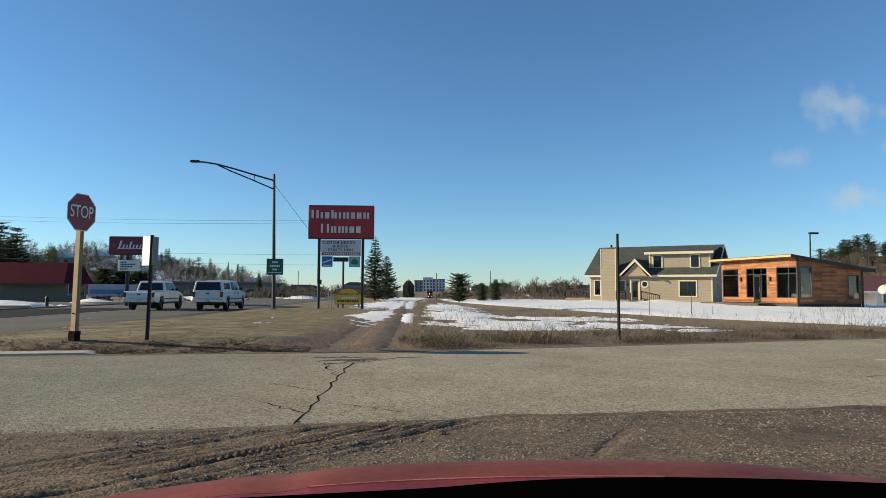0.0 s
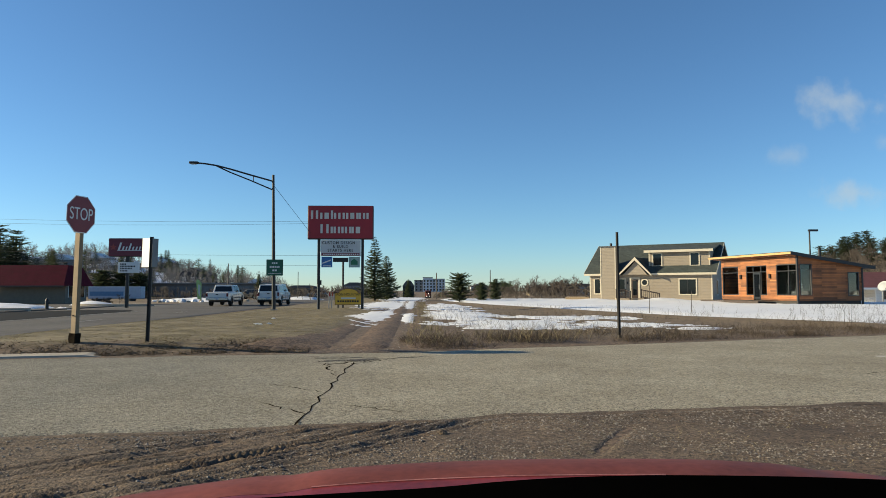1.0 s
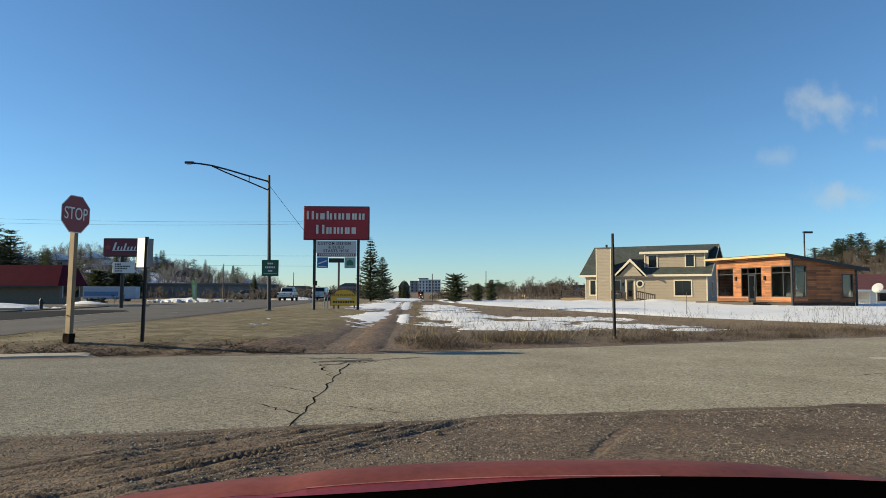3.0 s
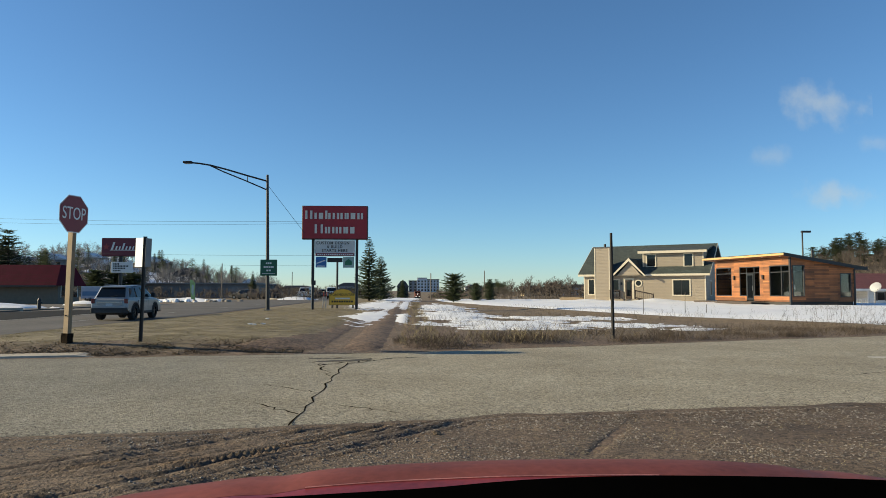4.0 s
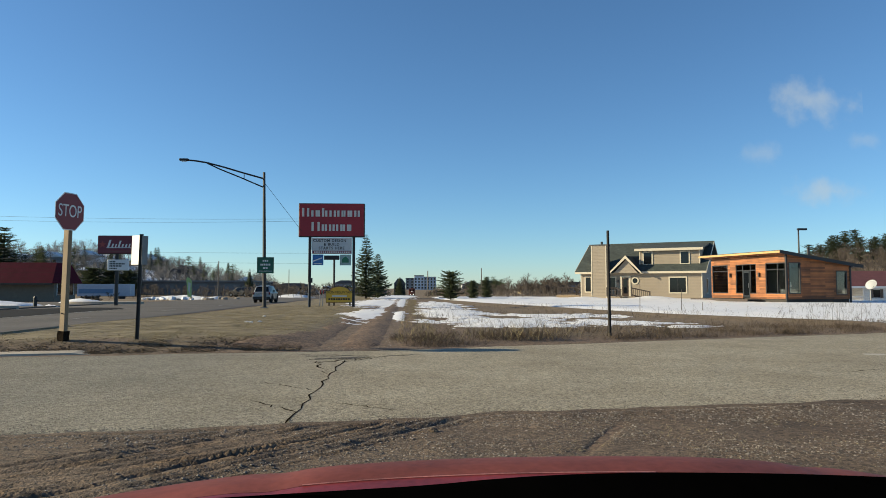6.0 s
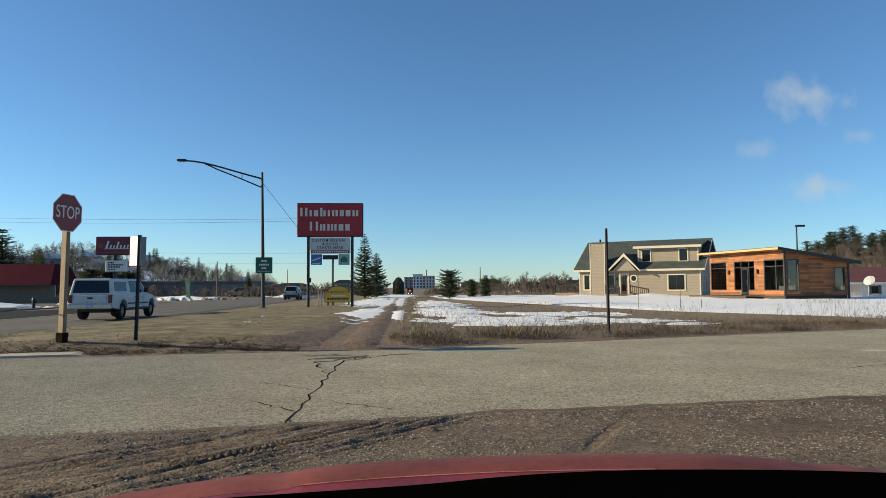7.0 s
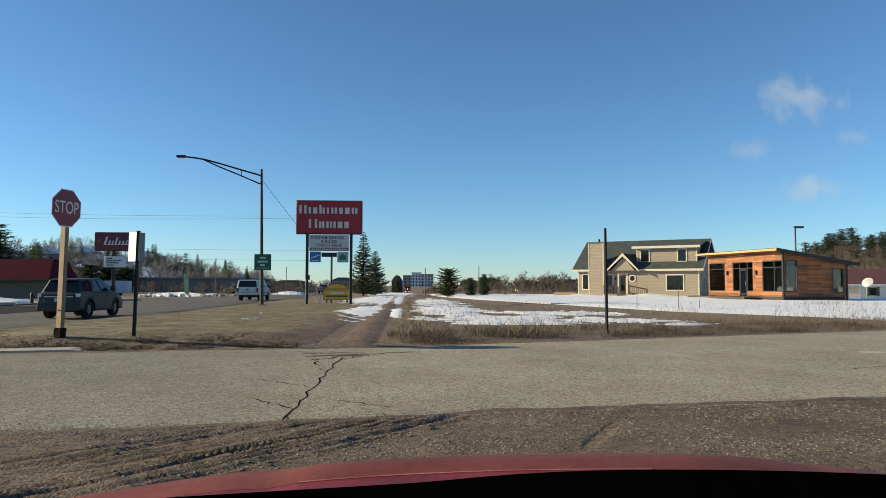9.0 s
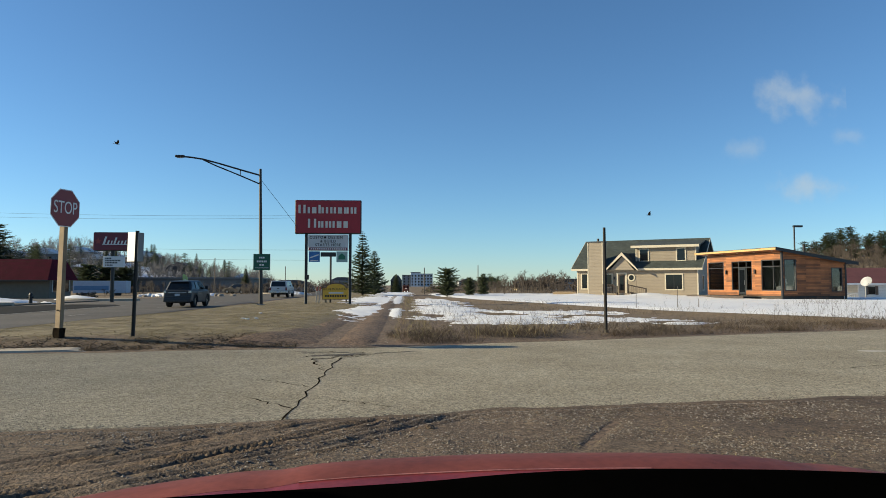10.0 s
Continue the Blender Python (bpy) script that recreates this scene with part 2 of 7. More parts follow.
def height(x, y):
    """The lie of the land: level by the roads, a low verge beyond the side road, wooded hills far off."""
    z = 0.0
    d = y - far_edge(x)
    side = smooth01(-12.5, -9.0, x)
    verge = 0.2 * smooth01(0.1, 1.6, d) * side * (1 - 0.7 * smooth01(-3.2, -1.6, x)) * (1 - 0.75 * smooth01(20, 38, y))
    z += verge
    z -= 0.23 * (1 - smooth01(-12.9, -9.6, x))
    if 19 < y < 75 and 0 < x < 22:
        z += 0.14 * math.exp(-((x - bank_x(y)) / 1.0) ** 2) * smooth01(19, 22, y) * (1 - smooth01(55, 75, y))
    if x > 40 and y > 50:
        z -= 0.95 * smooth01(40, 50, x) * smooth01(52, 68, y)
    z -= 3.4 * smooth01(110, 240, y) * (1 - smooth01(8, 26, abs(x - 2))) * (1 - smooth01(400, 540, y))
    if y > 90:
        k = x / y
        left = smooth01(0.15, 0.5, -k)
        z += left * 17.5 * smooth01(115, 230, y) * (0.75 + 0.35 * fbm(x, y, 0.008, 3))
        right = smooth01(0.5, 0.68, k)
        z += right * 21 * smooth01(95, 240, y) * (0.8 + 0.3 * fbm(x, y, 0.01, 5))
    return z


def spread(lo, hi, dense_lo, dense_hi, step, grow=1.16):
    out = list(np.arange(dense_lo, dense_hi + step / 2, step))
    s, v = step, out[-1]
    while v < hi:
        s *= grow
        v += s
        out.append(v)
    s, v = step, out[0]
    while v > lo:
        s *= grow
        v -= s
        out.insert(0, v)
    return out


def blend_ground():
    """Turf, bare soil and old leaves by two masks kept with the mesh."""
    m = mat("ground_soil", (0.1, 0.064, 0.04), 0.95, scale=0.8, bump=0.9, bscale=25, col2=(0.19, 0.13, 0.085))
    speckle(m, 20.0, 0.55, 1.5)
    t = m.node_tree
    b = t.nodes["Principled BSDF"]
    old = b.inputs["Base Color"].links[0].from_socket
    tc = t.nodes.new("ShaderNodeTexCoord")
    at = t.nodes.new("ShaderNodeAttribute")
    at.attribute_name = "turf"
    n = t.nodes.new("ShaderNodeTexNoise")
    n.inputs["Scale"].default_value, n.inputs["Detail"].default_value = 2.5, 8
    t.links.new(tc.outputs["Object"], n.inputs["Vector"])
    cr = t.nodes.new("ShaderNodeValToRGB")
    cr.color_ramp.elements[0].position, cr.color_ramp.elements[0].color = 0.3, (0.075, 0.056, 0.03, 1)
    cr.color_ramp.elements[1].position, cr.color_ramp.elements[1].color = 0.7, (0.24, 0.19, 0.1, 1)
    t.links.new(n.outputs[0], cr.inputs[0])
    mx = t.nodes.new("ShaderNodeMix")
    mx.data_type = "RGBA"
    t.links.new(at.outputs["Fac"], mx.inputs[0])
    t.links.new(old, mx.inputs[6])
    t.links.new(cr.outputs[0], mx.inputs[7])
    t.links.new(mx.outputs[2], b.inputs["Base Color"])
    return m


def turf_at(x, y):
    d = y - far_edge(x)
    lawn = smooth01(0.6, 2.2, d + 0.8 * fbm(x, y, 0.5, 9)) * smooth01(-11.9, -11.0, x + 0.5 * fbm(x, y, 0.7, 44)) * (1 - smooth01(-3.0, -1.9, x + 0.5 * fbm(x, y, 0.4, 2)))
    far = smooth01(60, 90, y) * 0.35 * (1 - 0.8 * smooth01(110, 150, y))
    right = 0.35 * smooth01(1.0, 3.0, x) * smooth01(0.5, 2, d)
    return min(1, max(lawn, far, right))


def build_ground():
    xs = spread(-2500, 2500, -14, 20, 0.3, 1.13)
    ys = spread(-400, 3500, 4, 46, 0.3, 1.13)
    verts = [(x, y, height(x, y) - (0.03 if far_edge(x) - 0.25 > y > near_edge(x) + 0.25 and abs(x) < 60 else 0.0)) for y in ys for x in xs]
    n = len(xs)
    faces = [(j * n + i, j * n + i + 1, (j + 1) * n + i + 1, (j + 1) * n + i) for j in range(len(ys) - 1) for i in range(n - 1)]
    ob = raw("ground", verts, faces, blend_ground(), smooth=True)
    a = ob.data.attributes.new("turf", "FLOAT", "POINT")
    a.data.foreach_set("value", [turf_at(x, y) for y in ys for x in xs])
    tagged(ob, "brown thawing ground with dry turf beside the roads", "ground", kind="structure")


build_ground()


def build_roads():
    # side road: a strip between its two ragged edges
    verts, faces = [], []
    xs = list(np.arange(-60, 60.1, 0.25))
    rows = 24
    for x in xs:
        a = near_edge(x) + 0.10 * fbm(x, 0, 1.3, 1)
        b = far_edge(x) + 0.10 * fbm(x, 5, 1.3, 2)
        for j in range(rows + 1):
            v = j / rows
            y = a + (b - a) * v
            crown = 0.05 * math.sin(math.pi * min(1, max(0, (y - near_edge(x)) / (far_edge(x) - near_edge(x)))))
            edge = -0.03 if j in (0, rows) else 0.0
            drop = -0.23 * (1 - smooth01(-12.5, -9.5, x))
            verts.append((x, y, 0.012 + crown + edge + drop + 0.006 * fbm(x, y, 0.6, 4)))
    k = rows + 1
    for i in range(len(xs) - 1):
        for j in range(rows):
            faces.append((i * k + j, (i + 1) * k + j, (i + 1) * k + j + 1, i * k + j + 1))
    ob = raw("road", verts, faces, ASPHALT, smooth=True)
    tagged(ob, "worn grey asphalt side road with coarse stone showing", "road", kind="structure")
    # highway
    verts, faces = [], []
    ys = list(np.arange(-150, 60, 2.0)) + list(np.arange(60, 420, 10.0))
    cross = (-27.2, -27.0, -23, -19.4, -15.7, -13.4, -12.75, -12.6)
    for y in ys:
        for i, x in enumerate(cross):
            z = height(x, y) + 0.015 if i in (0, 7) else -0.205 + 0.05 * math.sin(math.pi * (x + 27) / 15.4)
            verts.append((x, y, z - (0.04 if i in (0, 7) else 0)))
    k = len(cross)
    for i in range(len(ys) - 1):
        for j in range(k - 1):
            faces.append((i * k + j, i * k + j + 1, (i + 1) * k + j + 1, (i + 1) * k + j))
    ob = raw("highway", verts, faces, HIGHWAY, smooth=True)
    tagged(ob, "four-lane grey asphalt highway", "road", kind="structure")


build_roads()


def ribbon(name, pts, width, material, lift=0.02, surface=None, wob=0.0, seed=0):
    """A thin strip laid along a polyline on the ground."""
    verts, faces = [], []
    rng = random.Random(seed)
    for i, p in enumerate(pts):
        a, b = Vector(pts[max(0, i - 1)]), Vector(pts[min(len(pts) - 1, i + 1)])
        d = (b - a).normalized()
        nrm = Vector((-d.y, d.x))
        w = 0.75 * width * (1 + wob * rng.uniform(-1, 1)) / 2 * (0.25 if i in (0, len(pts) - 1) else 1)
        c = Vector(p)
        for s in (-1, 1):
            q = c + nrm * s * w
            z = surface(q.x, q.y) if surface else 0.0
            verts.append((q.x, q.y, z + lift))
    for i in range(len(pts) - 1):
        faces.append((2 * i, 2 * i + 1, 2 * i + 3, 2 * i + 2))
    return raw(name, verts, faces, material)


def road_z(x, y):
    a, b = near_edge(x), far_edge(x)
    v = min(1, max(0, (y - a) / (b - a)))
    return 0.012 + 0.05 * math.sin(math.pi * v) - 0.23 * (1 - smooth01(-12.5, -9.5, x)) + 0.006 * fbm(x, y, 0.6, 4)


def wander(a, b, n, amp, seed):
    rng = random.Random(seed)
    out = []
    for i in range(n + 1):
        t = i / n
        k = amp * (0 if i in (0, n) else 1)
        out.append((a[0] + (b[0] - a[0]) * t + rng.uniform(-k, k), a[1] + (b[1] - a[1]) * t + rng.uniform(-k, k)))
    return out


def build_cracks():
    spots = [((-1.12, 6.3), (-1.06, 11.5), 20, 0.05, 0.024), ((-1.1, 6.9), (-1.65, 7.5), 8, 0.04, 0.025),
             ((-1.06, 11.2), (-0.3, 12.4), 16, 0.06, 0.04), ((-0.3, 12.4), (0.3, 12.6), 6, 0.05, 0.05),
             ((-1.1, 9.6), (-1.55, 11.4), 12, 0.06, 0.03), ((-1.5, 11.0), (-0.7, 12.0), 16, 0.1, 0.05),
             ((-1.7, 11.6), (-0.7, 11.9), 14, 0.1, 0.05), ((6.2, 9.6), (8.2, 10.4), 10, 0.04, 0.03),
             ((-1.4, 12.7), (-0.5, 12.2), 8, 0.08, 0.05), ((-3.6, 12.6), (-1.4, 12.7), 12, 0.05, 0.03),
             ((-1.1, 8.2), (-1.9, 8.9), 10, 0.05, 0.02), ((-0.8, 7.4), (-0.1, 7.0), 8, 0.05, 0.02),
             ((-5.5, 13.2), (0.2, 13.7), 34, 0.06, 0.05), ((0.2, 13.9), (6.0, 16.1), 34, 0.06, 0.035)]
    for i, (a, b, n, amp, w) in enumerate(spots):
        ob = ribbon("road_crack", wander(a, b, n, amp, i), w, CRACK, 0.0025, road_z, 0.7, i)
        tagged(ob, "dark ragged crack across worn asphalt", "crack", kind="structure")
    pale = mat("worn_asphalt_patch", (0.5, 0.46, 0.38), 0.9, var=0.2, scale=2, bump=0.3)
    for i, (a, b, w) in enumerate((((8.2, 12.0), (10.8, 12.1), 0.35), ((9.4, 11.6), (12.5, 12.4), 0.4))):
        ob = ribbon("worn_patch", wander(a, b, 14, 0.06, 40 + i), w, pale, 0.004, road_z, 0.6, i)
        tagged(ob, "pale worn patch on the side road", "road patch", kind="structure")
    # the side road's kerb end by the stop post
    pts = [(-12 + 0.3 * i, far_edge(-12 + 0.3 * i) + 0.12) for i in range(21)]
    v, f = [], []
    for i, (x, y) in enumerate(pts):
        z = road_z(x, y - 0.1) - 0.03
        end = 0.4 if i == len(pts) - 1 else 1
        for dy, dz in ((0, 0), (0.03, 0.055 * end), (0.42, 0.075 * end), (0.48, 0.0)):
            v.append((x, y + dy, z + dz))
    for i in range(len(pts) - 1):
        for j in range(3):
            f.append((4 * i + j, 4 * i + 4 + j, 4 * i + 5 + j, 4 * i + 1 + j))
    f.append(tuple(range(4 * len(pts) - 4, 4 * len(pts))))
    tagged(raw("kerb", v, f, CONCRETE), "short pale concrete kerb at the verge", "kerb", kind="structure")


build_cracks()


def shoulder_z(x, y):
    """Loose gravel and mud with tyre ruts that sweep up to the road."""
    z = 0.012 + 0.016 * fbm(x, y, 0.9, 6) + 0.006 * fbm(x, y, 4.0, 7) + 0.006 * fbm(x, y, 14.0, 8)
    q = x + 2.25
    for off, w, dep in ((-0.55, 0.07, 0.04), (-0.3, 0.05, 0.03), (0.0, 0.045, 0.075), (0.22, 0.06, 0.04), (0.55, 0.08, 0.035), (0.72, 0.05, 0.03), (1.05, 0.07, 0.03), (1.3, 0.05, 0.03), (0.36, 0.03, 0.045), (0.43, 0.025, 0.04), (0.88, 0.03, 0.035), (-0.75, 0.03, 0.03)):
        c = 4.12 + off + 1.08 * q - (0.2 * off * q if off > 0 else 0)
        d = (y - c) / w
        if abs(d) < 5:
            fade = (1 - smooth01(-0.2, 1.3, x)) * (0.55 + 0.9 * (fbm(x, y, 1.2, off) + 0.4))
            z += 0.5 * (-dep * math.exp(-d * d) + 0.55 * dep * math.exp(-(abs(d) - 1.7) ** 2 * 2)) * fade
    c = 1.44 + 0.56 * (y - 5.35)
    if 5.0 < y < 6.6:
        z -= 0.03 * math.exp(-((x - c) / 0.045) ** 2) * smooth01(5.0, 5.4, y) * (1 - smooth01(6.1, 6.5, y))
    e = near_edge(x) - y
    z += 0.014 * math.exp(-((e - 0.16) / 0.09) ** 2)
    return z * smooth01(-0.05, 0.2, e + 0.06) + 0.004


def build_shoulder():
    xs = list(np.arange(-6.0, 8.0, 0.045))
    nv = 78
    verts, faces = [], []
    for x in xs:
        top = near_edge(x) + 0.12 + 0.1 * fbm(x, 2, 1.6, 3)
        for j in range(nv + 1):
            y = 3.4 + (top - 3.4) * j / nv
            verts.append((x, y, shoulder_z(x, y) + (0.014 if j > nv - 4 else 0)))
    k = nv + 1
    for i in range(len(xs) - 1):
        for j in range(nv):
            faces.append((i * k + j, (i + 1) * k + j, (i + 1) * k + j + 1, i * k + j + 1))
    tagged(raw("dirt_shoulder", verts, faces, DIRT, smooth=True), "muddy brown gravel shoulder with tyre ruts", "ground", kind="structure")


build_shoulder()


def build_trail():
    """Two wheel ruts of packed red-brown dirt running off along the old grade."""
    soil = mat("trail_dirt", (0.085, 0.052, 0.034), 0.95, scale=1.4, bump=1.0, bscale=30, col2=(0.19, 0.125, 0.082))
    speckle(soil, 22.0, 0.5, 1.5)
    xs, ys = list(np.arange(-2.6, 0.6, 0.08)), list(np.arange(13.85, 30, 0.16)) + list(np.arange(30, 80, 0.5))
    verts, faces = [], []
    for y in ys:
        flare = 1.1 * max(0, 1 - (y - 13.7) / 6) ** 2
        for x in xs:
            xx = x + (x + 0.95) * flare
            e = min(xx + 2.5 + flare * 1.5, 0.5 + flare * 1.4 - xx) + 0.35 * fbm(xx, y, 0.8, 51)
            z = 0.012 + 0.02 * fbm(xx, y, 1.5, 52) + 0.012 * fbm(xx, y, 6, 53)
            for c in (-1.62, -0.42):
                z -= 0.05 * math.exp(-((xx - c) / 0.2) ** 2)
            z += 0.03 * math.exp(-((xx + 1.0) / 0.25) ** 2)
            verts.append((xx, y, height(xx, y) + z * smooth01(0.0, 0.3, e) - 0.06 * (1 - smooth01(0.0, 0.25, e)) + 0.008 - 0.07 * (1 - smooth01(0.1, 0.9, y - far_edge(xx)))))
    n = len(xs)
    for j in range(len(ys) - 1):
        for i in range(n - 1):
            faces.append((j * n + i, j * n + i + 1, (j + 1) * n + i + 1, (j + 1) * n + i))
    tagged(raw("dirt_trail", verts, faces, soil, smooth=True), "rutted red-brown dirt trail between snow patches", "trail", kind="structure")
    # broken dark asphalt where the trail meets the road
    dark = mat("broken_asphalt", (0.035, 0.031, 0.027), 0.95, scale=3, bump=1.0, bscale=40, col2=(0.09, 0.08, 0.065))
    for i, (a, b, w) in enumerate((((-1.6, 11.8), (-0.7, 12.1), 0.28), ((-1.8, 12.3), (-1.0, 12.45), 0.16), ((-0.5, 12.3), (0.15, 12.5), 0.1))):
        ob = ribbon("broken_patch", wander(a, b, 16, 0.07, 70 + i), w, dark, 0.003, road_z, 0.8, i)
        tagged(ob, "dark crumbled patch in the old asphalt", "road patch", kind="structure")


build_trail()


def scatter_stones():
    rng = random.Random(4)
    verts, faces = [], []

    def stone(x, y, z, r):
        b = len(verts)
        n = 5
        sq = rng.uniform(0.45, 0.8)
        verts.append((x, y, z + r * sq))
        for i in range(n):
            a = 2 * math.pi * i / n + rng.uniform(-0.3, 0.3)
            q = r * rng.uniform(0.75, 1.2)
            verts.append((x + q * math.cos(a), y + q * math.sin(a), z + r * 0.15 * rng.uniform(0, 1)))
        for i in range(n):
            faces.append((b, b + 1 + i, b + 1 + (i + 1) % n))

    for _ in range(75000):
        x = rng.uniform(-5.5, 7.5)
        y = rng.uniform(4.0, near_edge(x) + 0.3)
        dens = 0.25 + 0.75 * smooth01(-2.5, 0.5, x + 0.8 * fbm(x, y, 0.8, 1)) + (0.5 if near_edge(x) - y < 0.5 else 0)
        if rng.random() > dens * (0.5 + fbm(x, y, 1.1, 12)):
            continue
        r = 0.0045 + 0.011 * rng.random() ** 4
        stone(x, y, shoulder_z(x, y), r)
    for _ in range(8000):
        x = rng.uniform(-6, 7.5)
        y = near_edge(x) + abs(rng.gauss(0, 0.6))
        stone(x, y, road_z(x, y) - 0.002, 0.004 + 0.008 * rng.random() ** 2)
    for _ in range(5000):
        x, y = rng.uniform(-9, 9), rng.uniform(7.5, 13.5)
        if near_edge(x) < y < far_edge(x):
            stone(x, y, road_z(x, y), 0.004 + 0.008 * rng.random() ** 3)
    for _ in range(5200):
        x, y = rng.gauss(-1.0, 0.9), 13.6 + 12 * rng.random() ** 1.6
        stone(x, y, height(x, y) - 0.004, 0.008 + 0.016 * rng.random() ** 3)
    for _ in range(2500):
        x = rng.uniform(-8, 12)
        y = far_edge(x) + rng.gauss(0.25, 0.35)
        stone(x, y, height(x, y) - 0.004, 0.006 + 0.012 * rng.random() ** 3)
    tagged(raw("gravel", verts, faces, STONE), "loose pale gravel stones on the muddy shoulder", "gravel", kind="stuff")
    for i, (x, y, r) in enumerate(((0.22, 5.94, 0.038), (-2.1, 5.16, 0.03))):
        bm = bmesh.new()
        bmesh.ops.create_icosphere(bm, subdivisions=2, radius=r)
        for v in bm.verts:
            v.co *= 1 + 0.5 * noise.noise(v.co * 22 + Vector((i, 0, 0)))
            v.co.z *= 0.6
        ob = part("dirt_clod", bm, DIRT)
        ob.location = (x, y, shoulder_z(x, y) + r * 0.3)
        tagged(ob, "dark lump of dried mud on the gravel", "clod", "mud clods")




scatter_stones()


def snow_field(name, label, x0, x1, y0, y1, step, f, top=0.1, amp=0.6, piles=()):
    """A drift that thins out to nothing along its melted edge."""
    xs, ys = np.arange(x0, x1, step), np.arange(y0, y1, step)
    idx, verts, faces = {}, [], []
    val = {}
    for j, y in enumerate(ys):
        for i, x in enumerate(xs):
            val[i, j] = f(x, y)

    def vert(i, j):
        if (i, j) not in idx:
            x, y = xs[i], ys[j]
            v = val[i, j]
            h = top * (1 - math.exp(-max(0, v) * 2.5)) * (1 + 0.35 * fbm(x, y, amp, 21)) - (0.03 if v <= 0 else 0)
            h += sum(hp * math.exp(-((x - px) / rx) ** 2 - ((y - py) / ry) ** 2) for px, py, rx, ry, hp in piles if v > 0)
            idx[i, j] = len(verts)
            verts.append((x, y, height(x, y) + h + 0.006))
        return idx[i, j]

    for j in range(len(ys) - 1):
        for i in range(len(xs) - 1):
            c = ((i, j), (i + 1, j), (i + 1, j + 1), (i, j + 1))
            if sum(val[q] > 0 for q in c) >= 1:
                faces.append(tuple(vert(*q) for q in c))
    ob = raw(name, verts, faces, SNOW, smooth=True)
    return tagged(ob, label, "snow", kind="stuff")


def blob(x, y, cx, cy, rx, ry):
    return 1 - math.hypot((x - cx) / rx, (y - cy) / ry)


def build_snow():
    # between the ruts of the trail
    def trail(x, y):
        n = 0.5 * fbm(x, y, 0.5, 31) + 0.35 * fbm(x, y, 1.7, 32) + 0.2 * fbm(x, y, 4.5, 30)
        return max(blob(x, y, -1.9, 33, 1.0, 9), blob(x, y, -0.35, 31, 0.35, 6), blob(x, y, -2.4, 58, 2.2, 16), blob(x, y, -0.8, 62, 0.9, 18),
                   blob(x, y, -2.0, 100, 3.0, 30)) + n - 0.15
    snow_field("trail_snow", "patches of melting snow along the trail", -5, 2, 22, 130, 0.2, trail, 0.06)

    def middle(x, y):
        n = 0.5 * fbm(x, y, 0.35, 33) + 0.5 * fbm(x, y, 1.1, 34) + 0.25 * fbm(x, y, 3.5, 39)
        return max(blob(x, y, 3.4, 24.5, 3.3, 4.0), blob(x, y, 2.4, 34, 2.2, 10), blob(x, y, 7.2, 23.5, 2.6, 2.2), blob(x, y, 6.5, 30, 4.0, 2.4),
                   blob(x, y, 2.2, 50, 1.8, 12), blob(x, y, 8.6, 20.8, 1.3, 0.7)) + n - 0.22 - 1.5 * smooth01(-1.7, -0.8, x - bank_x(y))
    snow_field("field_snow", "thin melting snow among dry weeds", 0, 13, 18, 66, 0.15, middle, 0.07)

    def yard(x, y):
        n = 0.22 * fbm(x, y, 0.2, 35) + 0.16 * fbm(x, y, 1.0, 36)
        base = min((x - bank_x(y) - 1.0) / 1.6, (95 - y) / 8, (y - 22.0) / 2 + (x - 18) * 0.1)
        if x > 36:
            base = min(base, 1.0 - 0.3 * max(0, 46 - y) + (0.1 * (x - 36) if y > 50 else -0.15 * (x - 36)))
        return min(1.5, base) + n
    snow_field("yard_snow", "broad bank of old white snow in the yard", 3, 75, 20, 98, 0.4, yard, 0.17, 0.3,
               ((25.2, 69.5, 2.0, 1.2, 0.3), (18.6, 72, 1.8, 1.4, 0.2), (26.5, 46, 3.5, 1.2, 0.12), (31, 42, 4, 1.5, 0.12), (36, 43, 3, 1.5, 0.12), (25, 59, 3, 1.5, 0.12)))

    def far_side(x, y):
        n = 0.4 * fbm(x, y, 0.3, 37) + 0.2 * fbm(x, y, 1.2, 38)
        return max(blob(x, y, -33, 55, 5.0, 2.2), blob(x, y, -40, 57, 5.0, 2.5), blob(x, y, -31, 66, 2.4, 1.2), blob(x, y, -30, 92, 6, 1.3),
                   blob(x, y, -18, 108, 3, 3)) + n
    snow_field("kerbside_snow", "dirty ploughed snow bank across the highway", -50, -12, 48, 115, 0.4, far_side, 0.55, 0.5)


build_snow()


